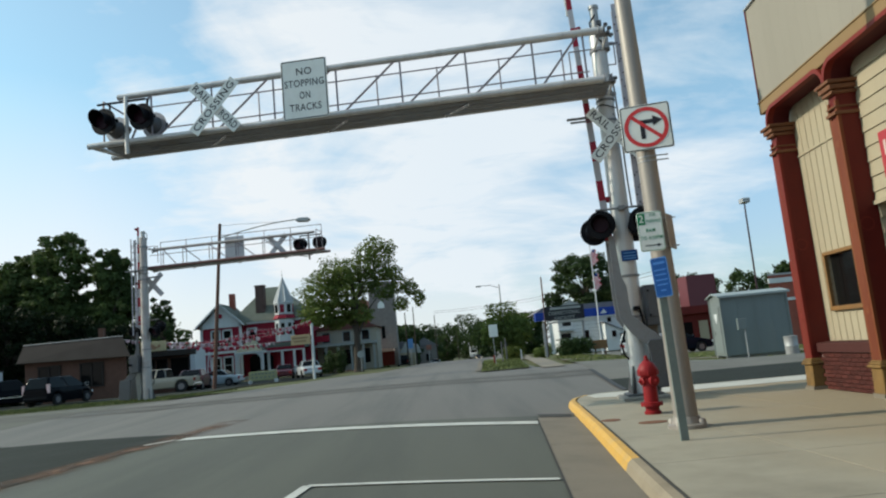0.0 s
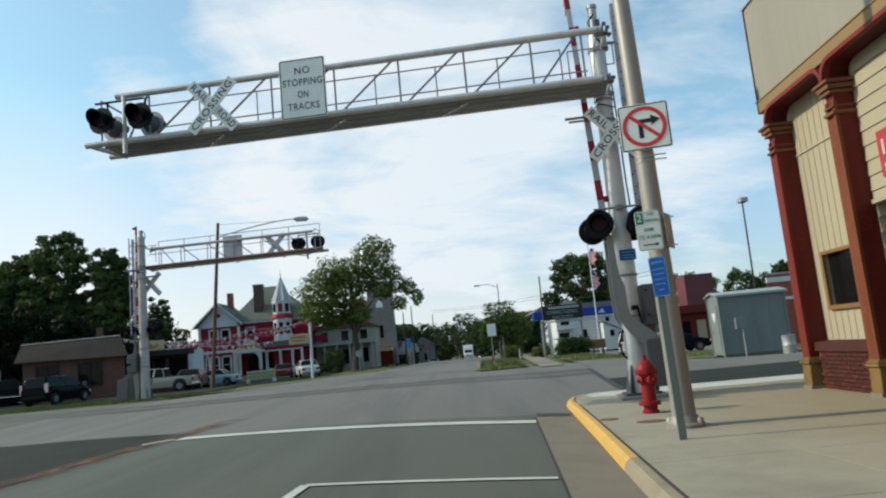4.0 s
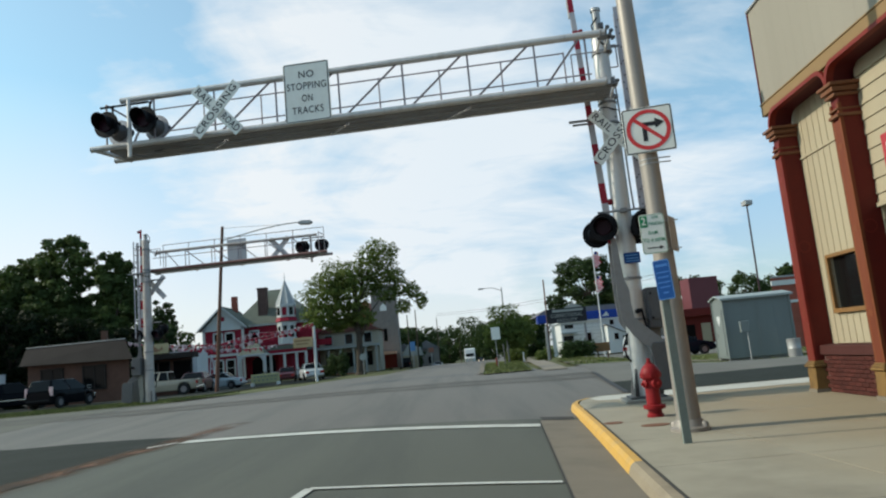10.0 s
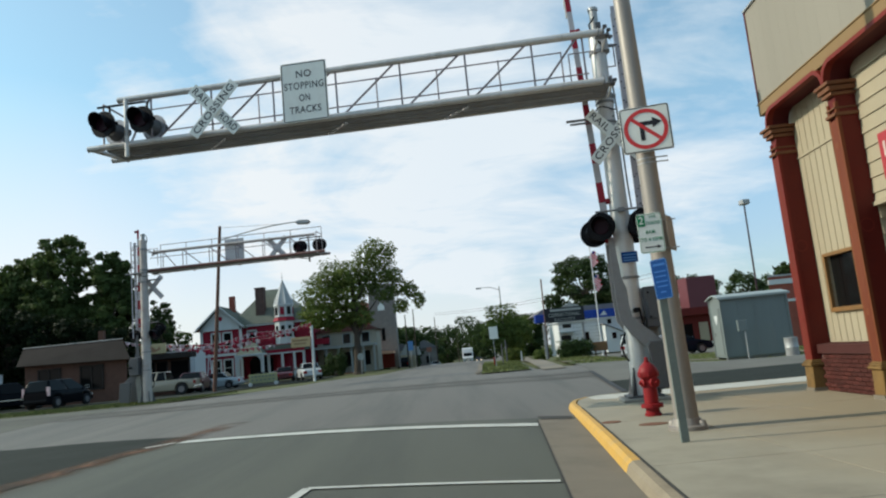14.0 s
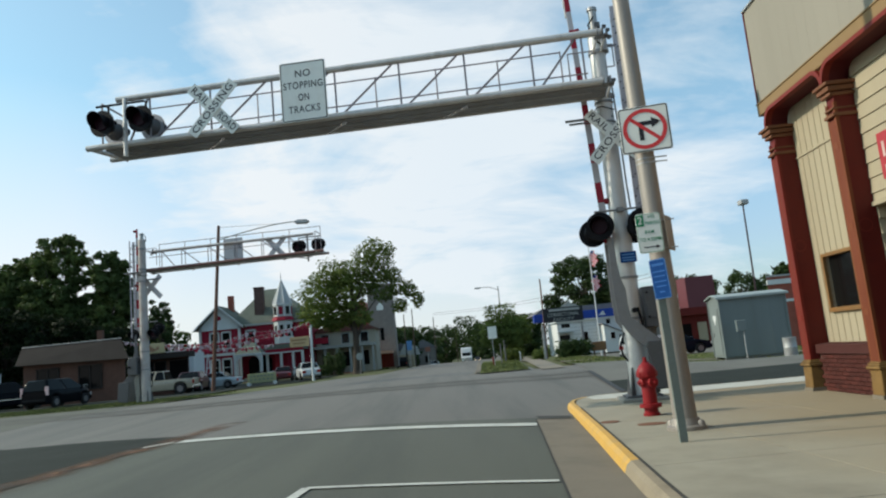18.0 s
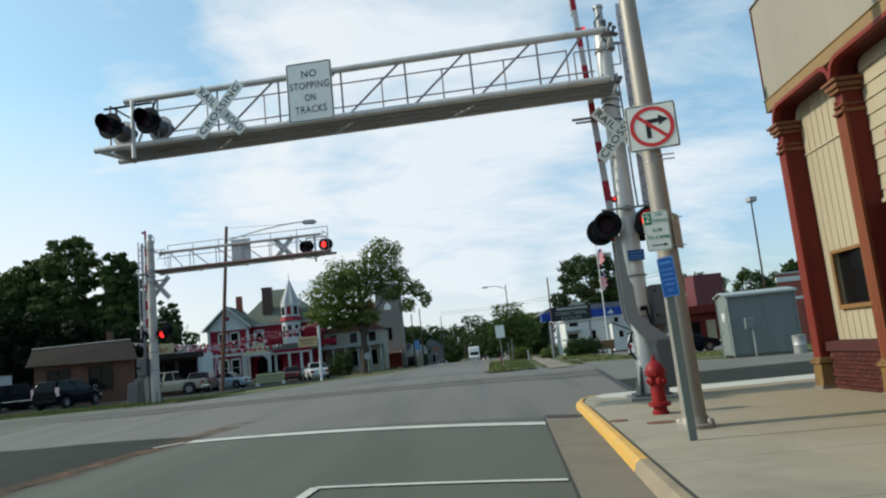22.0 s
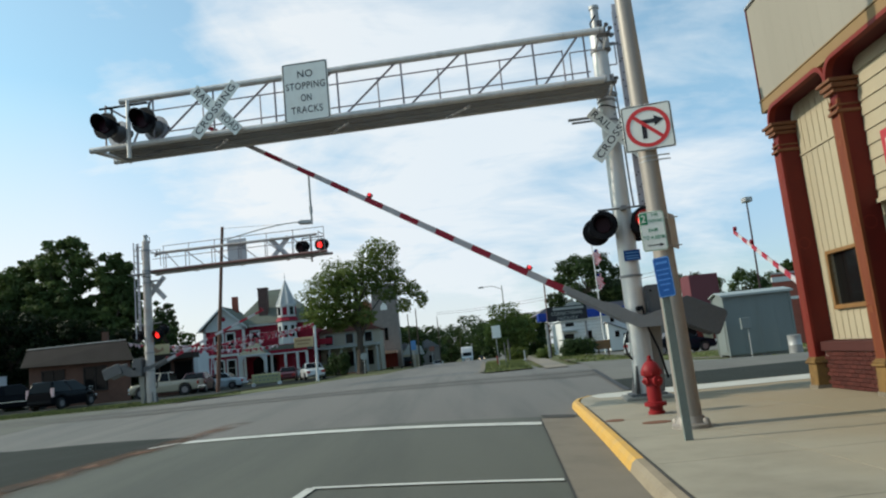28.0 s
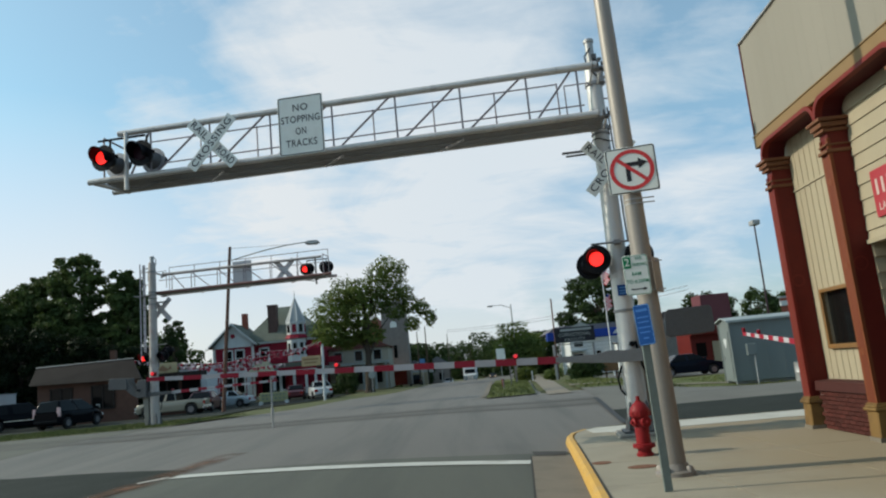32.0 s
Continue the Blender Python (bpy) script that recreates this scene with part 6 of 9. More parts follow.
def tree(x, y, height, spread, trunk, material, seed, count, leaf=0.16, low=0.25, label="leafy green tree with an uneven crown", blobs=None, group="trees"):
    rng = random.Random(seed)
    z0 = ground_z(x, y) - 0.05
    t = thing("tree", label, "tree", pose(x, y, z0), group)
    s = Shape()
    top = height * 0.55
    s.tube((0, 0, 0), (0.1, 0, top * 0.5), trunk, trunk * 0.75, 10)
    s.tube((0.1, 0, top * 0.5), (0.0, 0.1, top * 1.3), trunk * 0.75, trunk * 0.25, 8)
    s.lathe([(trunk * 1.5, 0), (trunk * 1.1, 0.3), (trunk, 0.7)], 10)
    for k in range(7):
        a = k * 2.4 + rng.random()
        h = top * (0.45 + 0.09 * k)
        r = spread * (0.55 - 0.03 * k)
        mid = (0.55 * r * math.cos(a), 0.55 * r * math.sin(a), h + 0.22 * height)
        s.tube((0.05, 0, h), mid, trunk * 0.42, trunk * 0.25, 7)
        s.tube(mid, (r * 1.1 * math.cos(a + 0.2), r * 1.1 * math.sin(a + 0.2), h + 0.34 * height), trunk * 0.25, trunk * 0.08, 6)
    part("trunk", s, BARK, t, "dark forked trunk")
    if blobs is None:
        blobs = []
        for k in range(34):
            a = k * 2.399
            f = (k + 0.5) / 34
            zz = height * (low + (0.97 - low) * f)
            prof = math.sin(math.pi * min(1, 0.18 + 0.80 * (1 - f))) ** 0.7
            r = spread * prof * rng.uniform(0.40, 0.92)
            q = spread * rng.uniform(0.17, 0.34)
            blobs.append((r * math.cos(a), r * math.sin(a), min(zz, height - q * 0.7), q, q, q * 0.72))
    part("crown", crown_mesh("crown", blobs, count, leaf, seed), material, t, "crown of many small leaves")
    return t


def bush(x, y, rx, ry, h, material, seed, count=2500, leaf=0.07, label="rounded dark green bush"):
    z0 = ground_z(x, y) - 0.05
    rng = random.Random(seed)
    blobs = [(rng.uniform(-0.6, 0.6) * rx, rng.uniform(-0.6, 0.6) * ry, h * rng.uniform(0.35, 0.62), rx * 0.5, ry * 0.5, h * 0.42) for k in range(8)]
    t = thing("bush", label, "bush", pose(x, y, z0), "bushes")
    st = Shape()
    for k in range(5):
        st.tube((0, 0, 0), (rng.uniform(-0.5, 0.5) * rx, rng.uniform(-0.4, 0.4) * ry, h * 0.6), 0.03, 0.012, 5)
    part("stems", st, BARK, t)
    part("foliage", crown_mesh("foliage", blobs, count, leaf, seed), material, t)


def make_trees():
    # dark wood behind the low brown building
    masses = ((-34.9, 65, 15.5, ((1.0, 14.6, 1.25), (-0.6, 14.2, 1.3), (2.0, 13.1, 1.1), (0.4, 12.7, 1.6), (-1.5, 12.9, 1.5), (1.7, 11.2, 1.4), (-1.1, 11.0, 1.8), (0.7, 9.8, 1.7), (-1.6, 9.0, 1.9), (1.3, 8.2, 1.6), (0.2, 6.9, 1.8))),
              (-39.8, 66, 14.0, ((1.2, 12.9, 1.2), (-0.4, 12.2, 1.4), (0.8, 11.3, 1.7), (-1.7, 11.2, 1.5), (-0.6, 10.0, 2.0), (1.7, 9.5, 1.7), (-2.6, 10.2, 1.7), (-0.2, 7.9, 2.1), (2.0, 7.2, 1.7))),
              (-29.7, 64, 13.6, ((-0.2, 12.7, 1.0), (0.7, 11.8, 1.05), (-1.0, 11.7, 0.95), (1.2, 10.5, 1.1), (-0.4, 10.5, 1.3), (-1.2, 9.3, 0.9), (0.5, 9.2, 1.4), (1.4, 7.8, 1.2), (-0.6, 7.7, 1.4), (1.9, 9.1, 0.7), (0.4, 6.4, 1.5))))
    for k, (x, y, h, big) in enumerate(masses):
        rng = random.Random(300 + k)
        clumps = []
        for bx, bz, br in big:
            clumps.append((bx, rng.uniform(-0.6, 0.6), bz, br * 0.74, br * 0.8, br * 0.70))
            for j in range(6):
                a, e = rng.uniform(0, 6.28), rng.uniform(-0.5, 1.1)
                q = br * rng.uniform(0.26, 0.46)
                clumps.append((bx + br * 0.88 * math.cos(a) * math.cos(e), br * 0.8 * math.sin(a) * math.cos(e), bz + br * 0.78 * math.sin(e), q, q, q * 0.75))
        tree(x, y, h, 2.8, 0.34, LEAF_WOOD, 10 + k, 26000, 0.15, 0.10, "tall dark green tree in the wood behind the building", clumps)
    for k, (x, y, h, sp) in enumerate(((-46.5, 66, 13.8, 4.5), (-38.5, 73, 10.8, 5.0), (-31.5, 73, 8.2, 5.0), (-53, 68, 13, 5.5), (-44, 73, 11, 5))):
        tree(x, y, h, sp, 0.38, LEAF_WOOD, 15 + k, 15000, 0.19, 0.10, "tall dark green tree in the wood behind the building")
    # unseen trees added west of the view to throw shade on the undergrowth
    for k, (x, y, h, sp) in enumerate(((-47.5, 58.0, 15.5, 5.0), (-57, 60, 16.5, 6.0), (-50, 50, 13.5, 4.5), (-60, 53, 15, 5.5))):
        tree(x, y, h, sp, 0.36, LEAF_WOOD, 160 + k, 9000, 0.26, 0.06, "tall unseen tree added to shade the undergrowth")
    # dense undergrowth below the crowns, its shade put into the leaf colour
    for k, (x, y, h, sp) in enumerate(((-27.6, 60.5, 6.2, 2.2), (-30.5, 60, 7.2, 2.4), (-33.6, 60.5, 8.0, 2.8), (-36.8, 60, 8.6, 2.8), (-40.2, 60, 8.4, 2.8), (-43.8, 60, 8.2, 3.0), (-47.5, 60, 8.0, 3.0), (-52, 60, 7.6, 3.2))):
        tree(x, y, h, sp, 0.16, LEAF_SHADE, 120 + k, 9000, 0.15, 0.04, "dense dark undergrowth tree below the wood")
    tree(-25.9, 66, 8.9, 1.5, 0.2, LEAF_DARK, 20, 4500, 0.15, 0.15, "slender dark green tree")
    # big street tree before the grey tower: dense low half, thin high half, a drooping bough
    B = [(-3.4, 0, 8.6, 2.3, 2.2, 2.0), (-2.0, 0.5, 10.3, 2.3, 2.2, 1.9), (-3.9, -0.5, 6.6, 1.8, 2.0, 1.5), (-0.6, 0, 8.4, 2.1, 2.2, 2.0), (-2.2, 0.8, 6.0, 2.3, 2.0, 1.3), (-0.4, -0.6, 10.6, 1.7, 1.8, 1.4), (0.5, 0.3, 6.0, 1.5, 1.7, 1.1),
         (1.7, 0, 12.4, 1.4, 1.4, 1.2), (2.6, 0.3, 13.5, 1.2, 1.2, 1.0), (1.6, -0.4, 11.0, 1.5, 1.4, 1.2), (3.4, 0.2, 12.0, 1.3, 1.3, 1.1), (4.2, 0, 13.0, 0.8, 0.9, 0.8), (3.0, 0.4, 10.2, 1.5, 1.4, 1.1), (4.4, -0.2, 10.2, 1.1, 1.2, 1.0), (5.0, 0.2, 8.8, 1.1, 1.1, 0.9), (3.4, 0.1, 8.2, 1.3, 1.3, 0.9), (6.2, 0.1, 8.3, 0.9, 1.0, 0.9), (7.0, 0, 7.3, 0.7, 0.9, 0.9), (5.0, 0.2, 6.8, 0.9, 0.9, 0.8), (1.6, 0, 9.2, 1.3, 1.3, 1.1)]
    tree(-9.0, 75, 13.5, 4.5, 0.42, LEAF, 31, 23000, 0.14, label="large street tree with a thin drooping side", blobs=B)
    # small maple on the right of the far street
    B2 = [(0, 0, 3.0, 1.5, 1.5, 1.2), (-1.4, 0, 3.3, 1.2, 1.3, 1.1), (1.4, 0, 3.0, 1.3, 1.4, 1.2), (-1.2, 0, 5.0, 0.8, 0.9, 1.0), (0.3, 0, 5.0, 1.2, 1.2, 1.1), (0.9, 0.2, 4.0, 1.2, 1.2, 0.9), (2.2, 0.2, 2.4, 0.9, 1.0, 0.9), (-2.0, 0.2, 2.2, 0.7, 0.8, 0.8), (1.2, 0, 2.0, 1.2, 1.2, 0.8), (-0.6, 0, 2.0, 1.2, 1.2, 0.8)]
    tree(6.8, 75, 5.8, 2.2, 0.13, LEAF, 33, 10000, 0.12, label="bushy yellow green street tree", blobs=B2)
    tree(9.6, 92, 5.6, 2.6, 0.15, LEAF, 34, 5000, 0.14, 0.15)
    # tree behind the white house, far trees
    tree(19.7, 92, 12.5, 5.2, 0.3, LEAF_DARK, 35, 30000, 0.19, 0.12, "broad dark green tree behind the white house")
    tree(25.0, 100, 9.0, 3.5, 0.25, LEAF_DARK, 36, 6000, 0.2, 0.1)
    for k, (x, y, h, sp) in enumerate(((33.5, 96, 9.0, 3.0), (37.5, 98, 8.4, 3.0), (41.5, 95, 8.8, 3.0), (46, 96, 8.2, 3.2), (28.5, 56, 6.2, 2.0), (30, 110, 8, 3.5), (55, 100, 10, 4), (64, 105, 10, 4.5))):
        tree(x, y, h, sp, 0.22, LEAF_DARK, 40 + k, 6000, 0.2, 0.1, "distant rounded green tree")
    for k, (x, y, h, sp) in enumerate(((-4.5, 150, 9.5, 4.5), (-9.5, 155, 10, 5), (1.5, 230, 12, 6), (9, 225, 14.5, 6.5), (14, 215, 12, 6), (19, 200, 12, 6), (-15, 160, 9, 5), (-1, 250, 9, 5), (24, 190, 11, 6), (5, 300, 13, 9), (-8, 290, 12, 9), (16, 300, 14, 9), (-22, 170, 9, 6), (-38, 160, 10, 7), (-50, 150, 10, 7), (-66, 150, 12, 8), (35, 180, 10, 7), (50, 170, 10, 7), (66, 150, 11, 7))):
        tree(x, y, h, sp, 0.3, LEAF_DARK, 60 + k, 3200, 0.36, 0.05, "distant dark green tree", group="far trees")
    for k, (x, y, h, sp) in enumerate(((11.5, 118, 7.2, 3.0), (14.5, 116, 7.4, 3.0), (-8.6, 122, 7.6, 3.0), (-5.6, 127, 7.4, 2.6), (-11.5, 126, 8.2, 3.4))):
        tree(x, y, h, sp, 0.2, LEAF_DARK, 140 + k, 5000, 0.22, 0.06, "dark green tree beside the far shops", group="far trees")
    bush(9.0, 49, 1.55, 1.0, 1.35, LEAF_DARK, 81, 5000, 0.08)
    bush(7.5, 53, 0.7, 0.8, 0.9, LEAF, 82)
    bush(6.0, 60, 1.0, 1.0, 1.3, LEAF_YELLOW, 83)
    bush(-11.6, 77, 1.3, 1.2, 3.0, LEAF_DARK, 84, 3500, 0.1)
    bush(-13.4, 78, 1.3, 1.0, 1.4, LEAF_DARK, 85)
    bush(10.8, 58, 1.4, 0.8, 0.9, LEAF_DARK, 86)


make_trees()


# ---- verges ----
def grass_blades(name, x0, x1, y0, y1, n, h, seed, label, edge=None):
    rng = np.random.default_rng(seed)
    s = Shape()
    for k in range(n):
        y = rng.uniform(y0, y1)
        l, r = edge(y) if edge else (x0, x1)
        x = rng.uniform(l, r)
        z = ground_z(x, y) + 0.01
        a = rng.uniform(0, 6.28)
        w, hh = 0.03, h * rng.uniform(0.5, 1.3)
        dx, dy = w * math.cos(a), w * math.sin(a)
        lean = rng.uniform(-0.05, 0.05)
        s.add([(x - dx, y - dy, z), (x + dx, y + dy, z), (x + lean, y + lean, z + hh)], [(0, 1, 2)])
    solo(name, s, GRASS, label, "grass", kind="stuff")


sheet("grass_verge", lambda y: -60, lambda y: -10.1 - 0.35 * (34.6 - y), 29.6, 35.4, 16, 6, 0.02, GRASS, "green grass strip between street and parking lot", "grass")
grass_blades("grass", 0, 0, 29.8, 35.2, 9000, 0.09, 5, "short green grass blades on the verge", lambda y: (-26, -10.3 - 0.35 * (34.6 - y)))
sheet("grass_island", lambda y: 1.55 + 0.06 * (y - 30), lambda y: 3.55 + 0.085 * (y - 30), 27.6, 72, 4, 24, 0.05, GRASS, "grass strip beside the far kerb", "grass")
grass_blades("grass", 0, 0, 27.8, 60, 5000, 0.12, 6, "uneven grass blades beside the kerb", lambda y: (1.6 + 0.06 * (y - 30), 3.5 + 0.085 * (y - 30)))
sheet("footpath", lambda y: 3.95 + 0.085 * (y - 30), lambda y: 4.85 + 0.092 * (y - 30), 26.5, 80, 3, 30, 0.03, PATH_GREY, "pale concrete footpath along the street", "pavement")
sheet("lawn", lambda y: 5.35 + 0.095 * (y - 30), lambda y: 44, 29.6, 44.5, 16, 16, 0.03, GRASS, "green lawn behind the side lot", "grass")
grass_blades("grass", 0, 0, 29.8, 42, 6000, 0.10, 7, "grass blades on the lawn", lambda y: (5.4 + 0.095 * (y - 30), 20))
sheet("lawn_path", lambda y: 5.2 + 0.095 * (y - 30), lambda y: 44, 32.6, 33.9, 16, 2, 0.06, PATH_GREY, "pale concrete path across the lawn", "pavement")
sheet("back_lot", lambda y: 11.0, lambda y: 60, 44.5, 62, 8, 8, 0.03, ASPHALT_PALE, "pale asphalt lot behind the lawn", "parking lot")
solo("kerb", strip([(1.3, 28.5), (1.55, 31), (3.6, 70)], 0.22, 0.06, 2.0), GUTTER, "pale concrete kerb of the grass strip", "kerb", kind="structure")


def frame_ring(x, y, z, w, h, t=0.10):
    """A flat frame round an opening."""
    o = [(-w / 2 - t, -h / 2 - t), (w / 2 + t, -h / 2 - t), (w / 2 + t, h / 2 + t), (-w / 2 - t, h / 2 + t)]
    i = [(-w / 2, -h / 2), (w / 2, -h / 2), (w / 2, h / 2), (-w / 2, h / 2)]
    pts = [(x + a, y - 0.03, z + b) for a, b in o + i] + [(x + a, y + 0.03, z + b) for a, b in o + i]
    fs = []
    for k in range(4):
        j = (k + 1) % 4
        fs += [(k, j, 4 + j, 4 + k), (8 + k, 12 + k, 12 + j, 8 + j), (k, 8 + k, 8 + j, j), (4 + k, 4 + j, 12 + j, 12 + k)]
    return Shape().add(pts, fs)


# ---- vehicles ----
def car(x, y, turn, paint, label, kind="sedan", group="parked cars", category="car", z=None, length=None, size=1.0):
    """A car with a lofted body: lower body, cabin, glass, wheels, lights. Faces +x before turning."""
    z = ground_z(x, y) + 0.02 if z is None else z
    t = thing("car" if kind != "pickup" else "pickup_truck", label, category, pose(x, y, z, 0, 0, turn) @ Matrix.Scale(size, 4), group)
    P = {
        "sedan": (4.6, 1.75, [(0, .35, .78), (.03, .25, .88), (.30, .22, .98), (.34, .22, 1.0), (.72, .22, .98), (.78, .22, .95), (.97, .25, .76), (1, .35, .62)], [(.20, .96), (.33, 1.42), (.56, 1.43), (.74, .97)], (.19, .81), .32),
        "van": (4.7, 1.85, [(0, .38, 1.0), (.02, .26, 1.05), (.2, .22, 1.06), (.76, .22, 1.04), (.86, .22, .98), (.98, .26, .80), (1, .38, .62)], [(.01, 1.02), (.07, 1.68), (.55, 1.72), (.84, 1.0)], (.18, .82), .34),
        "suv": (4.7, 1.88, [(0, .42, 1.0), (.02, .30, 1.05), (.2, .28, 1.08), (.70, .28, 1.06), (.78, .28, 1.04), (.98, .32, .95), (1, .42, .70)], [(.03, 1.04), (.08, 1.70), (.56, 1.74), (.72, 1.04)], (.18, .81), .37),
        "pickup": (5.3, 1.85, [(0, .42, .95), (.01, .34, 1.00), (.30, .30, 1.02), (.42, .30, 1.02), (.70, .30, 1.02), (.78, .30, 1.0), (.98, .34, .92), (1, .42, .66)], [(.40, 1.0), (.43, 1.62), (.64, 1.64), (.75, 1.0)], (.18, .81), .37),
    }[kind]
    L, W, low, cab, wheels, wr = P
    L = length or L
    h = W / 2
    body = Shape()
    fs = sorted(set([k / 34 for k in range(35)] + [f + e * wr * 1.16 / L for f in wheels for e in (-1, -0.985, -0.9, -0.7, -0.35, 0, 0.35, 0.7, 0.9, 0.985, 1)]))
    ring = 12
    for f in fs:
        xx = (f - 0.5) * L
        zb = float(np.interp(f, [q[0] for q in low], [q[1] for q in low]))
        zt = float(np.interp(f, [q[0] for q in low], [q[2] for q in low]))
        for fw in wheels:
            d = abs(f - fw) * L
            if d < wr * 1.16:
                zb = max(zb, wr + math.sqrt((wr * 1.16) ** 2 - d * d))
        zb = min(zb, zt - 0.12)
        k = h * (1 - 0.16 * abs(2 * f - 1) ** 4)
        zm = max(zb + 0.06, 0.30 * zb + 0.70 * zt - 0.12)
        half = [(k * 0.86, zb), (k * 0.97, zb + 0.04), (k, zm), (k * 0.985, zt - 0.10), (k * 0.93, zt - 0.015), (k * 0.45, zt + 0.015)]
        body.v += [(xx, -a, b) for a, b in half] + [(xx, a, b) for a, b in reversed(half)]
    for i in range(len(fs) - 1):
        for j in range(ring):
            body.f.append((i * ring + j, i * ring + (j + 1) % ring, (i + 1) * ring + (j + 1) % ring, (i + 1) * ring + j))
    body.f += [tuple(range(ring)), tuple(range((len(fs) - 1) * ring, len(fs) * ring))]
    b = part("body", body, paint, t, smooth=True)
    part("underbody", Shape().box((0, 0, 0.42), (L * 0.9, W * 0.55, 0.26)), RUBBER, t, "dark underbody")
    for s in (-1, 1):
        for f in ((0.62, 0.44) if kind != "pickup" else (0.69, 0.44)):
            part("door_handle", Shape().box(((f - 0.5) * L - 0.30, s * (h + 0.002), low[3][2] - 0.16), (0.16, 0.03, 0.03)), CHROME if kind == "pickup" else paint, t)
        part("mirror", Shape().box(((cab[3][0] - 0.5) * L - 0.18, s * (h + 0.06), low[3][2] + 0.08), (0.10, 0.20, 0.13)), paint, t, "door mirror", bevel=0.02)
    (xa, za), (xb, zb2), (xc, zc), (xd, zd) = [((f - 0.5) * L, z_) for f, z_ in cab]
    wb, wt = h * 0.93, h * 0.72
    cabin = Shape().add([(xa, -wb, za), (xb, -wt, zb2), (xc, -wt, zc), (xd, -wb, zd), (xa, wb, za), (xb, wt, zb2), (xc, wt, zc), (xd, wb, zd)], [(0, 1, 2, 3), (7, 6, 5, 4), (0, 4, 5, 1), (1, 5, 6, 2), (2, 6, 7, 3), (3, 7, 4, 0)])
    part("cabin", cabin, paint, t, bevel=0.05, smooth=True)

    def pane(name, q, out):
        q = [Vector(p) for p in q]
        c = sum(q, Vector()) / len(q)
        o = Vector(out)
        part(name, Shape().add([c + (p - c) * 0.88 + o * 0.012 for p in q] + [c + (p - c) * 0.88 - o * 0.01 for p in q], [(0, 1, 2, 3), (7, 6, 5, 4), (0, 4, 5, 1), (1, 5, 6, 2), (2, 6, 7, 3), (3, 7, 4, 0)]), CAR_GLASS, t, "dark tinted glass")

    m1, m2 = 0.48, 0.52
    lerp = lambda p, q, f: tuple(a + (b_ - a) * f for a, b_ in zip(p, q))
    for s in (-1, 1):
        A, B, C, D = (xa, s * wb, za), (xb, s * wt, zb2), (xc, s * wt, zc), (xd, s * wb, zd)
        pane("side_window", [A, B, lerp(B, C, m1), lerp(A, D, m1 - 0.03)], (0, s, 0.3))
        pane("side_window", [lerp(A, D, m2 - 0.03), lerp(B, C, m2), C, D], (0, s, 0.3))
    pane("rear_window", [(xa, -wb, za), (xb, -wt, zb2), (xb, wt, zb2), (xa, wb, za)], (-1, 0, 0.4))
    pane("windscreen", [(xd, -wb, zd), (xc, -wt, zc), (xc, wt, zc), (xd, wb, zd)], (1, 0, 0.5))
    for f in wheels:
        for s in (-1, 1):
            xx = (f - 0.5) * L
            w = part("wheel", Shape().tube((xx, s * (h - 0.20), wr), (xx, s * (h + 0.015), wr), wr, wr, 20), RUBBER, t, "black tyre", bevel=0.02)
            part("rim", Shape().tube((xx, s * (h - 0.02), wr), (xx, s * (h + 0.03), wr), wr * 0.62, wr * 0.55, 16), RIM, w, "bright wheel rim")
    for s in (-1, 1):
        zr = low[1][2] - 0.22
        if kind == "van":
            part("tail_light", Shape().box((-L / 2 + 0.10, s * h * 0.86, zr + 0.20), (0.16, 0.14, 0.52)), TAIL_CLEAR, t, "tall pale tail light")
        else:
            part("tail_light", Shape().box((-L / 2 + 0.03, s * h * 0.70, zr), (0.08, 0.30, 0.22)), TAIL, t, "red tail light")
        part("headlight", Shape().box((L / 2 - 0.05, s * h * 0.66, low[-1][2] + 0.02), (0.10, 0.36, 0.14)), HEAD, t, "clear headlight")
    part("bumper", Shape().box((L / 2 - 0.02, 0, 0.42), (0.14, W * 0.86, 0.18)), paint if kind != "pickup" else CHROME, t, bevel=0.03)
    part("bumper", Shape().box((-L / 2 + 0.02, 0, 0.45), (0.14, W * 0.86, 0.18)), paint if kind != "pickup" else CHROME, t, bevel=0.03)
    if kind == "suv" and paint == PAINT_BLACK:
        for s in (-1, 1):
            part("side_strip", Shape().box((0, s * (h + 0.004), 0.66), (0.46 * L, 0.02, 0.05)), CHROME, t, "bright metal side strip")
    if kind == "pickup":
        part("bed_floor", Shape().box((-0.30 * L, 0, 0.99), (0.36 * L, W * 0.72, 0.075)), RUBBER, t, "dark open load bed")
    return t


def paint(name, c, rough=0.3):
    return mat(name, c, rough, 0.1, var=0.05, scale=2, fine=40, bump=0.0, coat=0.6)


PAINT_BLACK = mat("black_car_paint", (0.005, 0.006, 0.008), 0.12, 0.0, var=0.05, scale=2, fine=40, bump=0.0, spec=0.05)
PAINT_TAN = paint("tan_silver_car_paint", (0.30, 0.27, 0.205))
PAINT_SILVER = paint("silver_blue_car_paint", (0.36, 0.42, 0.45))
PAINT_RED = paint("dark_red_car_paint", (0.085, 0.012, 0.02))
PAINT_WHITE = paint("white_car_paint", (0.50, 0.52, 0.52))
PAINT_NAVY = mat("dark_blue_car_paint", (0.006, 0.009, 0.016), 0.12, 0.0, var=0.05, scale=2, fine=40, bump=0.0, spec=0.06)
car(-21.35, 39.6, 82, PAINT_BLACK, "black minivan parked behind the verge", "van", length=4.3, size=0.89)
car(-25.5, 42.2, 29, PAINT_BLACK, "black sport utility car with a bright side strip", "suv", length=4.6, size=0.92)
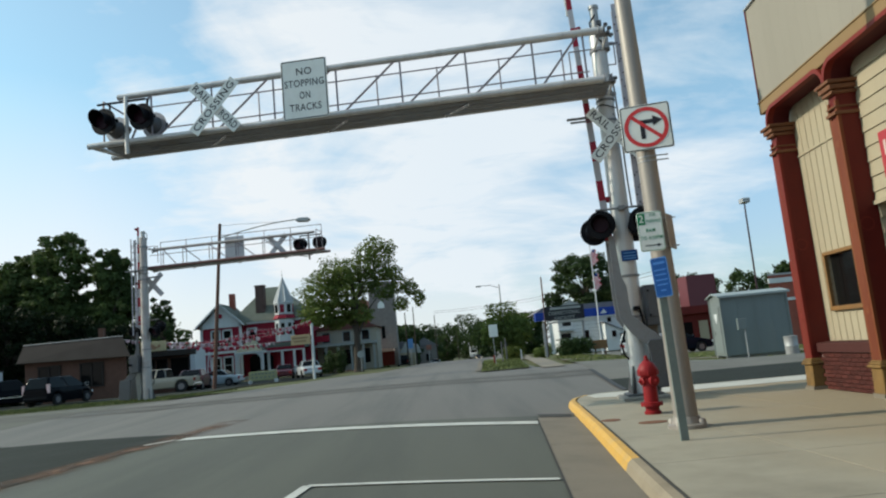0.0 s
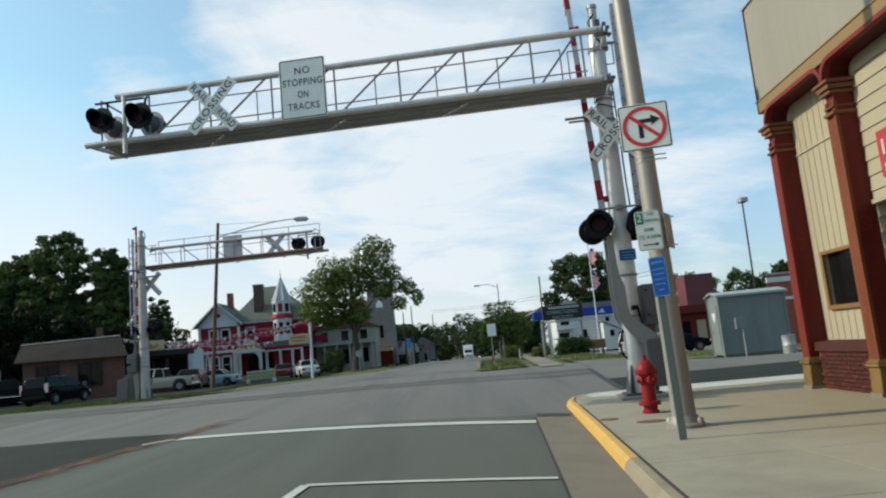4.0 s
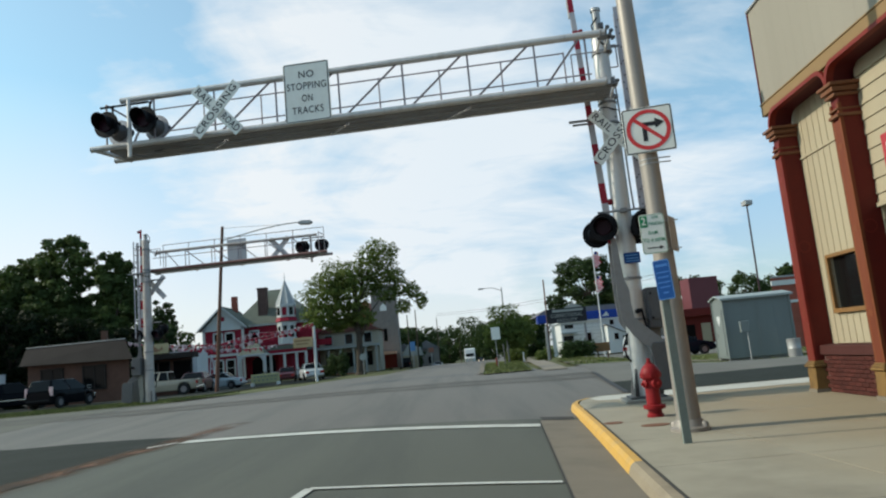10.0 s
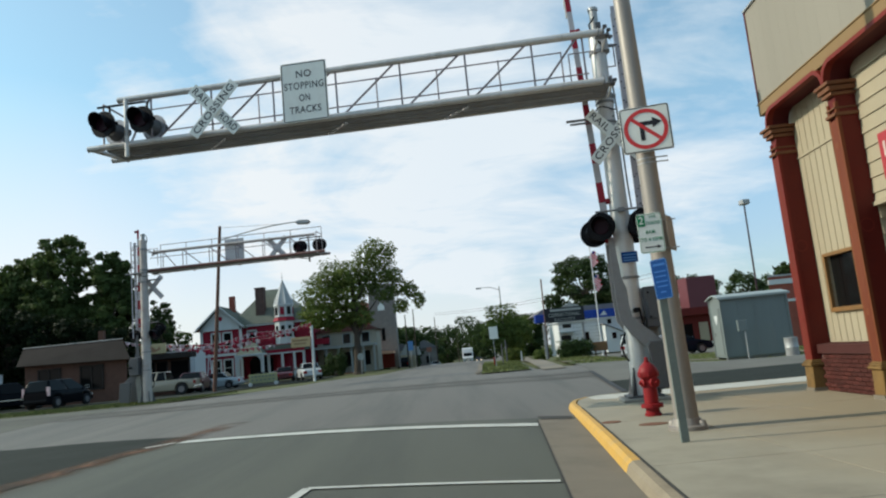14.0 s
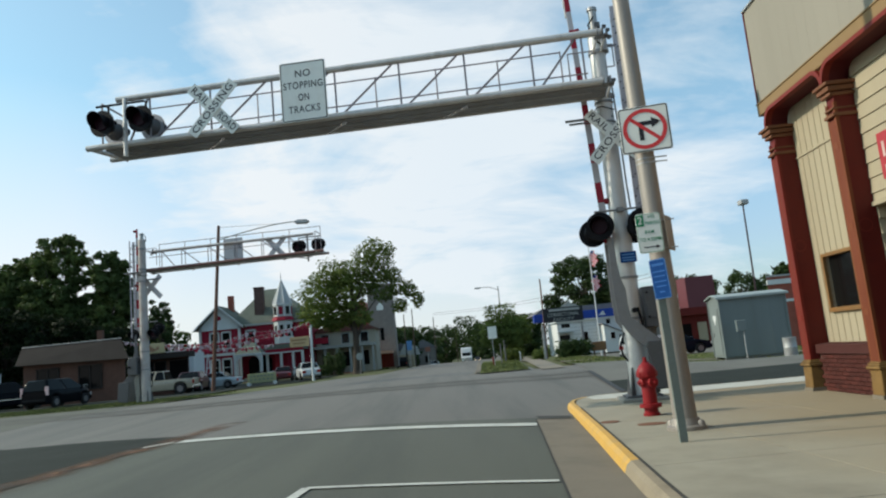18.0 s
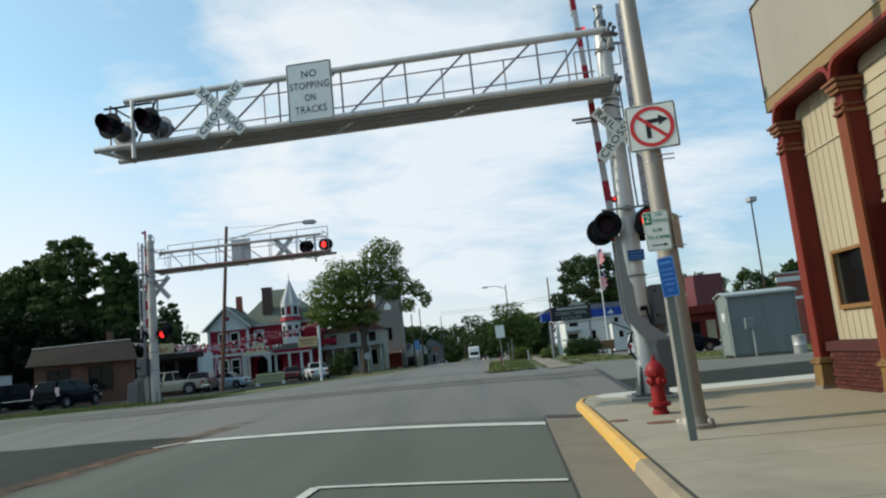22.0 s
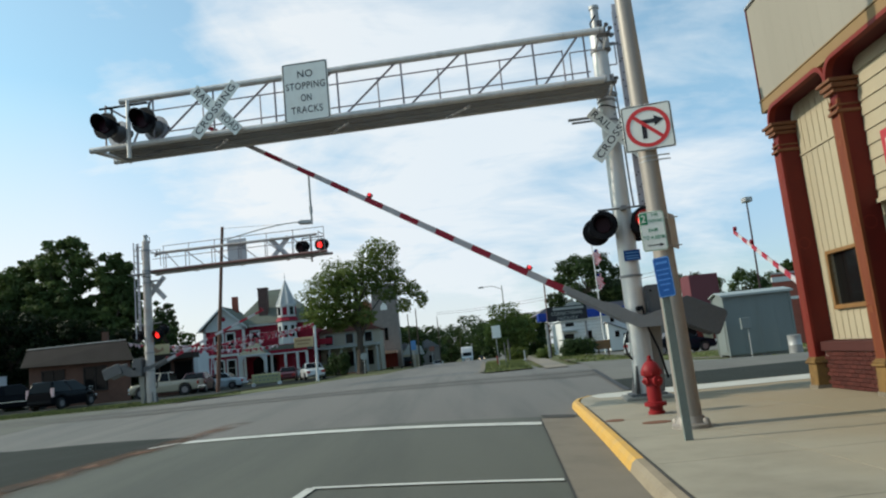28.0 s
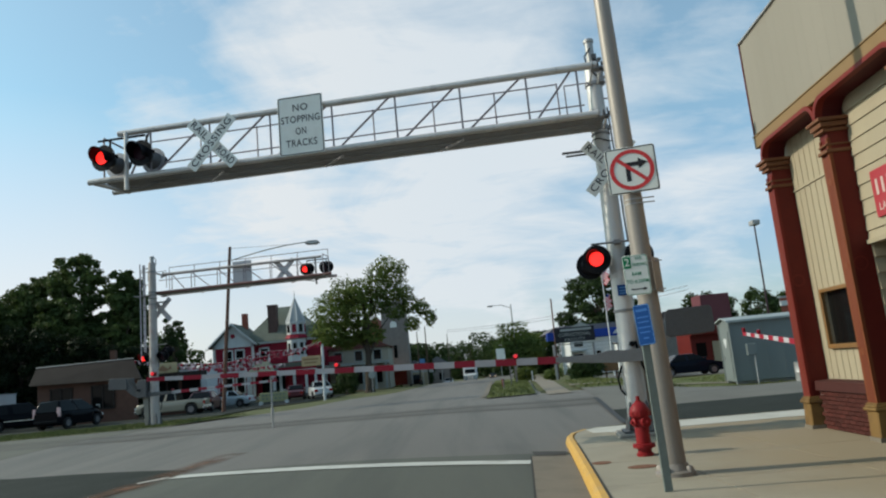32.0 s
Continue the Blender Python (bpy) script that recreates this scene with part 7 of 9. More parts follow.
car(-29.9, 43.2, 28, PAINT_BLACK, "black pickup truck at the end of the row", "pickup", category="truck", length=4.8, size=0.9)
car(-17.35, 44.1, 182, PAINT_TAN, "tan pickup truck with an open bed", "pickup", category="truck", length=4.65, size=0.9)
car(-17.75, 50.6, 96, PAINT_RED, "dark red sedan parked on the lot", "sedan", length=4.2)
car(-21.1, 60.5, 98, PAINT_NAVY, "dark car parked behind the red sedan", "sedan", length=4.2)
car(-20.05, 62.8, 176, PAINT_SILVER, "pale silver blue sedan on the lot", "sedan", length=4.5)
car(-15.75, 70.6, 100, PAINT_RED, "dark red car beside the porch", "sedan")
car(-12.9, 68.0, 110, PAINT_WHITE, "white hatchback car beside the porch", "sedan", length=3.9, size=1.10)
car(15.5, 47.2, 3, PAINT_NAVY, "dark blue sedan behind the lawn", "sedan")
car(14.42, 52.0, 62, PAINT_WHITE, "silver white car parked behind the bushes", "suv")
car(-1.5, 128, 95, PAINT_WHITE, "white car far down the street", "sedan", "street cars")
car(-6.0, 108, 92, PAINT_BLACK, "dark car far down the street", "suv", "street cars")
car(-7.2, 118, 92, PAINT_SILVER, "silver car parked far down the street", "sedan", "street cars")


def box_trailer():
    t = thing("box_trailer", "white box trailer parked behind the black car", "trailer", pose(-34.2, 50, ground_z(-33, 50), 0, 0, 4))
    part("box", Shape().box((0, 0, 1.55), (5.2, 2.2, 1.9)), WHITE_SIDING, t, bevel=0.03)
    part("roof_edge", Shape().box((0, 0, 2.52), (5.24, 2.24, 0.06)), GALV, t)
    for x in (-0.5, 0.5):
        for s in (-1, 1):
            w = part("wheel", Shape().tube((x, s * 0.9, 0.34), (x, s * 1.12, 0.34), 0.34, 0.34, 18), RUBBER, t)
            part("rim", Shape().tube((x, s * 1.1, 0.34), (x, s * 1.14, 0.34), 0.2, 0.18, 14), RIM, w)
    part("hitch", Shape().box((2.95, 0, 0.5), (0.8, 0.1, 0.1)), GATE_GREY, t)


box_trailer()
TRUCK = {}


def semi_truck():
    t = thing("semi_truck", "white semi truck coming up the far street", "truck", pose(8.6, 218, 0.02, 0, 0, -92))
    w = WHITE_SIDING
    part("cab", Shape().prism([(2.2, 0.9), (2.35, 1.7), (1.0, 1.9), (0.55, 2.75), (0.2, 3.75), (-1.6, 3.9), (-1.8, 0.9)], -1.2, 1.2), w, t, "white truck cab", bevel=0.06)
    part("windscreen", Shape().prism([(1.04, 1.98), (0.62, 2.74), (0.55, 2.74), (0.97, 1.98)], -0.95, 0.95), CAR_GLASS, t)
    part("grille", Shape().box((2.34, 0, 1.25), (0.06, 1.1, 0.75)), CHROME, t)
    part("bumper", Shape().box((2.30, 0, 0.65), (0.25, 2.3, 0.35)), CHROME, t, bevel=0.03)
    part("trailer", Shape().box((-8.3, 0, 2.55), (12.5, 2.5, 2.75)), WHITE_SIDING, t, "long white trailer", bevel=0.04)
    part("chassis", Shape().box((-6.0, 0, 0.95), (14.0, 0.9, 0.3)), GATE_GREY, t)
    for s in (-1, 1):
        part("headlight", Shape().box((2.30, s * 0.95, 1.05), (0.10, 0.3, 0.2)), HEAD, t, "truck headlight")
        part("mirror", Shape().box((0.6, s * 1.42, 2.3), (0.1, 0.2, 0.6)), BLACK, t)
        for x in (1.5, -2.6, -3.8, -12.0, -13.2):
            wh = part("wheel", Shape().tube((x, s * 0.85, 0.52), (x, s * 1.22, 0.52), 0.52, 0.52, 18), RUBBER, t)
            part("rim", Shape().tube((x, s * 1.2, 0.52), (x, s * 1.24, 0.52), 0.28, 0.26, 14), RIM, wh)
    TRUCK["truck"] = t
    c = car(9.45, 190, -92, PAINT_BLACK, "dark car waiting with its headlights on", "sedan", "street cars")
    for s in (-1, 1):
        part("lit_headlight", Shape().lathe([(0.10, 0), (0.10, 0.02)], 12, pose(2.34, s * 0.62, 0.66, 0, 90, 0)), glow("lit_headlamp", (1.0, 0.75, 0.45), 2.0), c, "glowing headlight")


semi_truck()


# ---- left side: low brown building, poles, bunting ----
def low_building():
    t = thing("low_building", "low brown brick building with a shingled mansard roof", "building")
    part("wall", Shape().slab([(-27.0, 46.0), (-20.45, 46.0), (-22.2, 50.0), (-28.8, 50.0)], 0.2, 3.1), BRICK_BROWN, t, "brown brick wall")
    r = Shape().add([(-27.27, 45.5, 2.95), (-20.0, 45.5, 2.80), (-22.1, 50.6, 2.80), (-29.4, 50.6, 2.95), (-27.37, 46.5, 4.12), (-20.9, 46.5, 4.18), (-22.4, 49.8, 4.18), (-28.8, 49.8, 4.12)], [(0, 1, 5, 4), (1, 2, 6, 5), (2, 3, 7, 6), (3, 0, 4, 7), (4, 5, 6, 7), (3, 2, 1, 0)])
    part("mansard_roof", r, ROOF_BROWN, t, "steep brown shingle roof")
    part("roof_edge", Shape().tube((-27.39, 46.48, 4.13), (-20.88, 46.48, 4.19), 0.035, 0.035, 6), GALV, t, "pale metal roof edge")
    part("chimney", Shape().box((-22.95, 48, 4.4), (0.34, 0.34, 1.06)), BRICK_BROWN, t, "brown brick chimney")
    for x0, x1, z0, z1 in ((-26.1, -24.7, 1.15, 2.6), (-23.4, -21.95, 1.1, 2.6)):
        w = part("window", Shape().box(((x0 + x1) / 2, 45.98, (z0 + z1) / 2), (x1 - x0, 0.05, z1 - z0)), GLASS_DARK, t, "dark shop window")
        f = Shape()
        for zz in (z0, z1):
            f.box(((x0 + x1) / 2, 45.94, zz), (x1 - x0 + 0.12, 0.08, 0.08))
        for xx in (x0, (x0 + x1) / 2, x1):
            f.box((xx, 45.94, (z0 + z1) / 2), (0.07, 0.08, z1 - z0))
        part("window_frame", f, ROOF_BROWN, w)
        part("poster", Shape().box((x0 + 0.4, 45.945, z0 + 0.22), (0.26, 0.01, 0.2)), SIGN_DULL, w, "pale paper in the window")
    # lower wing with a canopy
    part("wing_wall", Shape().slab([(-22.6, 53.1), (-18.85, 53.1), (-20.4, 57.0), (-24.2, 57.0)], 0.1, 3.1), BRICK_BROWN, t, "brown wing wall")
    part("canopy", Shape().box((-20.6, 53.0, 2.98), (4.1, 1.2, 0.42)), ROOF_BROWN, t, "dark canopy over the shop front", bevel=0.03)
    for x, w_ in ((-21.9, 0.9), (-20.95, 0.8), (-19.6, 1.35)):
        w = part("window", Shape().box((x, 53.08, 1.75), (w_, 0.06, 1.6)), GLASS_DARK, t, "dark shop front window")
        part("window_frame", Shape().box((x, 53.03, 2.6), (w_ + 0.1, 0.08, 0.1)).box((x + w_ / 2, 53.03, 1.7), (0.07, 0.08, 1.8)), ROOF_BROWN, w)
    sg = part("shop_sign", Shape().box((-21.25, 52.35, 3.58), (1.85, 0.10, 0.72)), mat("cream_sign_board", (0.46, 0.38, 0.22), 0.6, var=0.05), t, "cream sign board with a faint mark", bevel=0.01)
    part("sign_mark", Shape().prism([(-21.8, 3.45), (-21.4, 3.80), (-21.0, 3.5), (-20.8, 3.75), (-20.7, 3.5), (-21.2, 3.32)], 52.285, 52.295), mat("faded_rust_ink", (0.30, 0.17, 0.10), 0.7, var=0.1), sg, "plain faded mark")
    part("white_shed", Shape().box((-24.55, 67.5, 1.9), (3.1, 3.0, 3.8)), WHITE_SIDING, t, "white rendered side building")


low_building()


def wood_lamp():
    t = thing("street_lamp", "wooden utility pole with a long lamp arm", "street lamp", pose(-13.9, 43, 0.15))
    part("pole", Shape().tube((0, 0, -0.2), (0.80, 0, 10.2), 0.125, 0.09, 14), WOOD_POLE, t, "weathered reddish wooden pole", smooth=True)
    pts = [(0.74, 0, 9.3)] + [(0.74 + 4.9 * f, 0, 9.3 + 0.75 * math.sin(f * 1.5)) for f in (0.15, 0.3, 0.5, 0.7, 0.85, 1.0)]
    part("lamp_arm", Shape().path(pts, 0.035), GALV, t, "thin curved lamp arm")
    part("stay", Shape().tube((0.79, 0, 10.1), (4.5, 0, 10.0), 0.012, 0.012, 5), GALV, t)
    part("luminaire", Shape().prism([(5.45, 10.02), (5.75, 10.12), (6.3, 10.10), (6.45, 9.98), (6.25, 9.85), (5.65, 9.88)], -0.18, 0.18), GALV, t, "grey street light head", bevel=0.03)


wood_lamp()


TAN_BOARD = mat("tan_sign_board", (0.46, 0.34, 0.19), 0.6, var=0.06)
BOARD_INK = mat("faded_brown_ink", (0.27, 0.18, 0.10), 0.7, var=0.1)


def post_sign():
    t = thing("lot_sign", "white post with a tan sign board at the lot", "sign", pose(-10.75, 59, 0.0))
    part("post", Shape().tube((0, 0, 0), (0.02, 0, 4.6), 0.115, 0.105, 14), WHITE_SIDING, t, "white painted post", smooth=True)
    part("board", Shape().box((-0.95, 0, 3.30), (1.6, 0.14, 0.82)), TAN_BOARD, t, "tan sign board", bevel=0.02)
    part("text_bar", Shape().box((-1.0, -0.075, 3.45), (1.3, 0.01, 0.14)), BOARD_INK, t, "unreadable line of text")
    part("text_bar", Shape().box((-1.0, -0.075, 3.18), (1.0, 0.01, 0.12)), BOARD_INK, t, "unreadable line of text")


post_sign()


def bunting(points, n, sag, label):
    t = thing("bunting", label, "bunting", group="bunting strings")
    P = [Vector(p) for p in points]
    s = Shape()
    prev = None
    seg = len(P) - 1
    for k in range(n + 1):
        f = k / n * seg
        i = min(int(f), seg - 1)
        u = f - i
        q = P[i].lerp(P[i + 1], u) - Vector((0, 0, sag * 4 * u * (1 - u)))
        if prev is not None:
            s.tube(prev, q, 0.008, 0.008, 4)
            d = (q - prev)
            a, b = prev + d * (0.1 + 0.1 * math.sin(k * 5.1)), prev + d * (0.85 + 0.12 * math.sin(k * 3.3))
            dz = Vector((0.10 * math.sin(k * 3.7), 0.12 * math.sin(k * 2.3), -0.27 - 0.09 * math.sin(k * 2.1)))
            tip = (a + b) / 2 + dz + Vector((0.06 * math.sin(k * 1.7), 0, 0))
            part("pennant", Shape().add([a, b, b + dz * 0.6, tip, a + dz * 0.6, a + Vector((0, 0.004, 0)), b + Vector((0, 0.004, 0))], [(0, 1, 2, 3, 4)]), PENNANT_RED if (k * 7 + k // 3) % 5 in (0, 2, 3) else PENNANT_WHITE, t)
        prev = q
    part("cord", s, SIGN_WHITE, t)


PENNANT_RED = mat("red_pennant_cloth", (0.34, 0.025, 0.05), 0.7, var=0.1, scale=3, fine=30, bump=0.0)
PENNANT_WHITE = mat("white_pennant_cloth", (0.42, 0.31, 0.34), 0.7, var=0.08, scale=3, fine=30, bump=0.0)
bunting([(-26.2, 57, 4.75), (-21.2, 57.2, 3.95), (-15.9, 57.5, 3.95), (-10.75, 58.9, 4.85)], 60, 0.14, "string of red and white pennants over the lot")
bunting([(-22.6, 56.6, 3.95), (-18.0, 56.8, 3.30), (-13.4, 57.0, 3.25)], 36, 0.12, "lower string of red and white pennants")
bunting([(-19.6, 55.6, 3.5), (-15.4, 57.4, 4.4), (-10.75, 58.9, 4.7)], 44, 0.16, "slanting string of pink and red pennants")
bunting([(-21.5, 57.6, 3.75), (-17.4, 57.8, 3.55), (-12.2, 58.4, 4.25)], 32, 0.10, "crowded string of red and white pennants")


def white_trestle():
    t = thing("trestle", "tall narrow white wooden trestle before the red house", "trestle", pose(-21.00, 64, ground_z(-21.00, 64)))
    for x in (-0.32, 0.30):
        part("leg", Shape().tube((x, 0, 0), (x * 0.12, 0, 3.15), 0.05, 0.045, 8), WHITE_SIDING, t, "white painted leg")
    part("crosspiece", Shape().box((0, 0, 1.9), (0.26, 0.05, 0.07)), WHITE_SIDING, t)


white_trestle()


def yellow_cart():
    t = thing("message_board", "pale yellow wheeled message board on the lot", "message board", pose(-15.45, 60.8, ground_z(-15.4, 60.8)))
    m = mat("pale_yellow_board", (0.33, 0.335, 0.185), 0.7, var=0.08)
    part("board", Shape().box((0, 0, 0.62), (2.4, 0.16, 0.78)), m, t, bevel=0.02)
    for x in (-0.36, -0.08, 0.14, 0.40):
        part("text_bar", Shape().box((x, 0, 1.08), (0.17, 0.03, 0.15)), SIGN_BLACK, t, "dark letter on the board's top")
    for z, n in ((0.80, 7), (0.50, 6)):
        for k in range(n):
            part("text_bar", Shape().box((-0.9 + 1.8 * k / (n - 1), -0.09, z), (0.15, 0.01, 0.12)), POST_GREEN, t, "faint letter on the board")
    for x in (-1.1, 1.1):
        part("leg", Shape().tube((x, 0, 0.4), (x, 0, 0.1), 0.04, 0.04, 8), WHITE_SIDING, t)
        part("wheel", Shape().tube((x, -0.15, 0.16), (x, 0.15, 0.16), 0.16, 0.16, 14), WHITE_SIDING, t)


yellow_cart()


# ---- the red house with a turret ----
def red_house():
    t = thing("red_house", "red and white Victorian house with a turret and green roof", "house", pose(-21.5, 85, 0.0))
    X = lambda x: x + 21.5
    R, Wt = HOUSE_RED, WHITE_SIDING
    # left gabled wing
    part("wing_wall", Shape().box((X(-26.35), 2.5, 3.4), (4.9, 5.0, 6.8)), R, t, "red boarded wall")
    part("gable", Shape().prism([(X(-28.8), 6.8), (X(-23.9), 6.8), (X(-26.4), 9.15)], 0.0, 0.3), Wt, t, "white gable")
    part("gable_window", Shape().tube((X(-26.4), -0.03, 7.9), (X(-26.4), 0.05, 7.9), 0.28, 0.28, 16), R, t)
    for s, a, b in ((0, -29.3, -26.4), (1, -23.4, -26.4)):
        part("wing_roof", Shape().add([(X(a), -0.5, 6.75), (X(b), -0.5, 9.45), (X(b), 6.5, 9.45), (X(a), 6.5, 6.75), (X(a), -0.5, 6.55), (X(b), -0.5, 9.25), (X(b), 6.5, 9.25), (X(a), 6.5, 6.55)], [(0, 1, 2, 3), (4, 7, 6, 5), (0, 4, 5, 1), (3, 2, 6, 7), (0, 3, 7, 4), (1, 5, 6, 2)]), ROOF_GREEN, t, "grey green shingle roof slope")
    part("rake_board", Shape().add([(X(-29.3), -0.56, 6.50), (X(-26.4), -0.56, 9.22), (X(-26.4), -0.56, 9.46), (X(-29.3), -0.56, 6.76)], [(0, 1, 2, 3)]).add([(X(-23.4), -0.56, 6.50), (X(-26.4), -0.56, 9.22), (X(-26.4), -0.56, 9.46), (X(-23.4), -0.56, 6.76)], [(0, 3, 2, 1)]), Wt, t, "white gable trim")
    # main block with hip roof
    part("main_wall", Shape().box((X(-19.9), 5.0, 3.5), (8.0, 8.0, 7.0)), R, t, "red boarded wall")
    part("hip_roof", Shape().add([(X(-25.6), 0.6, 6.95), (X(-15.2), 0.6, 6.95), (X(-15.2), 9.6, 6.95), (X(-25.6), 9.6, 6.95), (X(-21.9), 4.6, 11.4), (X(-20.2), 4.6, 11.4)], [(0, 1, 5, 4), (1, 2, 5), (2, 3, 4, 5), (3, 0, 4), (3, 2, 1, 0)]), ROOF_GREEN, t, "grey green hip roof")
    part("eave_trim", Shape().box((X(-20.0), 0.78, 6.85), (8.4, 0.12, 0.28)), Wt, t, "white eave board")
    part("chimney", Shape().box((X(-21.9), 2.0, 9.2), (1.1, 0.9, 4.2)), CHIMNEY, t, "tall dark brick chimney")
    part("chimney_cap", Shape().box((X(-21.9), 2.0, 11.35), (1.22, 1.02, 0.2)), CHIMNEY, t)
    part("chimney", Shape().box((X(-26.0), 4.0, 9.9), (0.66, 0.66, 2.0)), BRICK_FAR, t, "small red brick chimney")
    # windows and white strips
    def window(x, y, z, w, h):
        o = part("window", Shape().box((x, y, z), (w, 0.06, h)), GLASS_DARK, t, "tall sash window")
        f = Shape()
        for s in (-1, 1):
            f.box((x + s * (w / 2 + 0.09), y - 0.03, z), (0.18, 0.10, h + 0.3))
            f.box((x, y - 0.03, z + s * (h / 2 + 0.09)), (w + 0.36, 0.10, 0.18))
        f.box((x, y - 0.02, z), (w, 0.05, 0.06))
        part("window_frame", f, Wt, o, "white window frame")
    for x in (-27.0, -25.6):
        window(X(x), -0.04, 5.2, 0.85, 1.8)
        window(X(x), -0.04, 2.0, 0.85, 1.8)
    window(X(-22.9), 0.96, 5.2, 0.9, 1.8)
    for x in (-28.7, -24.0):
        part("corner_board", Shape().box((X(x), -0.06, 3.4), (0.30, 0.14, 6.8)), Wt, t, "white corner board")
    for z in (3.55, 6.65):
        part("belt_board", Shape().box((X(-26.35), -0.07, z), (4.9, 0.12, 0.30)), Wt, t, "white belt board")
    part("belt_board", Shape().box((X(-19.9), 0.93, 3.75), (8.0, 0.14, 0.26)), Wt, t, "white belt board")
    # turret
    def ring(r, z0, z1, r1=None, n=8):
        r1 = r if r1 is None else r1
        return Shape().lathe([(r, z0), (r1, z1)], n, pose(X(-18.75), 0.4, 0, 0, 0, 22.5))
    part("turret_base", ring(1.25, 0.4, 4.2), R, t, "red turret base")
    part("turret_wall", ring(1.15, 4.2, 6.9), Wt, t, "white turret wall")
    part("turret_skirt", ring(1.38, 6.95, 7.40, 1.18), R, t, "red flared turret skirt roof")
    part("lantern", ring(1.12, 7.45, 8.85), Wt, t, "white lantern stage")
    part("turret_eave", ring(1.24, 8.8, 8.95, 1.22), Wt, t)
    cone = ring(1.20, 8.95, 12.0, 0.05)
    part("spire", cone, SPIRE_PALE, t, "pale grey pointed spire")
    for k in range(8):
        a = radians(22.5 + 45 * k + 22.5)
        b0 = Vector((X(-18.75) + 1.19 * math.cos(a + 0.39), 0.4 + 1.19 * math.sin(a + 0.39), 9.02))
        part("spire_rib", Shape().tube(b0, (X(-18.75), 0.4, 12.0), 0.06, 0.03, 5), Wt, t, "white spire rib")
    part("finial", Shape().tube((X(-18.75), 0.4, 12.0), (X(-18.75), 0.4, 12.9), 0.05, 0.02, 6).lathe([(0.02, 12.2), (0.12, 12.3), (0.02, 12.4)], 8, pose(X(-18.75), 0.4, 0)), Wt, t)
    for k in range(8):
        a = radians(45 * k + 22.5 + 22.5)
        m = pose(X(-18.75) + 1.06 * math.cos(a), 0.4 + 1.06 * math.sin(a), 0, 0, 0, math.degrees(a) + 90)
        part("turret_window", Shape().box((0, 0, 0), (0.42, 0.06, 1.4)), GLASS_DARK, t, "tall turret window", m @ pose(0, -0.02, 5.7))
        part("lantern_panel", Shape().box((0, 0, 0), (0.50, 0.06, 0.95)), R if k % 2 else GLASS_DARK, t, "lantern panel", m @ pose(0, 0.0, 8.15))
    # porch
    part("porch_roof", Shape().prism([(X(-23.8), 3.35), (X(-16.0), 3.35), (X(-16.2), 4.05), (X(-23.5), 4.05)], -2.6, 1.0), ROOF_GREEN, t, "sloping porch roof")
    part("porch_fascia", Shape().box((X(-19.9), -2.62, 3.35), (7.9, 0.12, 0.38)), R, t, "red porch fascia")
    part("porch_trim", Shape().box((X(-19.9), -2.66, 3.10), (7.9, 0.10, 0.14)), Wt, t)
    for x in (-23.7, -21.0, -20.2, -18.6, -17.2, -16.1):
        part("porch_post", Shape().box((X(x), -2.5, 1.75), (0.26, 0.26, 2.7)), Wt, t, "white porch post")
    # black sheet over the red wall for the shade in the porch recess
    part("entrance", Shape().prism([(X(-23.3), 0.5), (X(-20.5), 0.5), (X(-20.5), 2.5), (X(-20.9), 2.95), (X(-22.9), 2.95), (X(-23.3), 2.5)], 0.85, 0.98), CAR_GLASS, t, "arched entrance, a dark panel for the porch shade")
    e = [(X(-23.5), -4.6, 3.25), (X(-20.3), -4.6, 3.25), (X(-20.3), -1.8, 3.25), (X(-23.5), -1.8, 3.25)]
    part("porch_hip", Shape().add(e + [(X(-22.3), -3.2, 4.55), (X(-21.5), -3.2, 4.55)], [(0, 1, 5, 4), (1, 2, 5), (2, 3, 4, 5), (3, 0, 4), (3, 2, 1, 0)]), ROOF_GREEN, t, "grey green hipped roof over the entrance")
    part("porch_hip_trim", Shape().box((X(-21.9), -4.58, 3.16), (3.3, 0.12, 0.22)).box((X(-23.45), -3.2, 3.16), (0.12, 2.8, 0.22)).box((X(-20.35), -3.2, 3.16), (0.12, 2.8, 0.22)), Wt, t, "white trim below the hipped roof")
    for x in (-23.4, -20.4):
        part("porch_post", Shape().box((X(x), -4.5, 1.75), (0.24, 0.24, 2.7)), Wt, t, "white porch post")
        sg = 1 if x < -22 else -1
        part("post_bracket", Shape().prism([(X(x), 3.05), (X(x) + sg * 0.85, 3.05), (X(x) + sg * 0.45, 2.80), (X(x) + sg * 0.12, 2.25), (X(x), 2.25)], -4.55, -4.45), Wt, t, "white curved post bracket")
    part("porch_floor", Shape().box((X(-19.9), -0.8, 0.3), (7.9, 3.6, 0.35)), FOUNDATION, t)
    part("porch_rail", Shape().box((X(-18.2), -2.5, 1.0), (4.2, 0.08, 0.1)).box((X(-18.2), -2.5, 0.62), (4.2, 0.08, 0.08)), Wt, t)
    bal = Shape()
    for k in range(20):
        bal.box((X(-20.2 + 0.21 * k), -2.5, 0.8), (0.06, 0.05, 0.4))
    tagged(part("baluster", bal, Wt, t, "white balusters"), kind="stuff")


red_house()


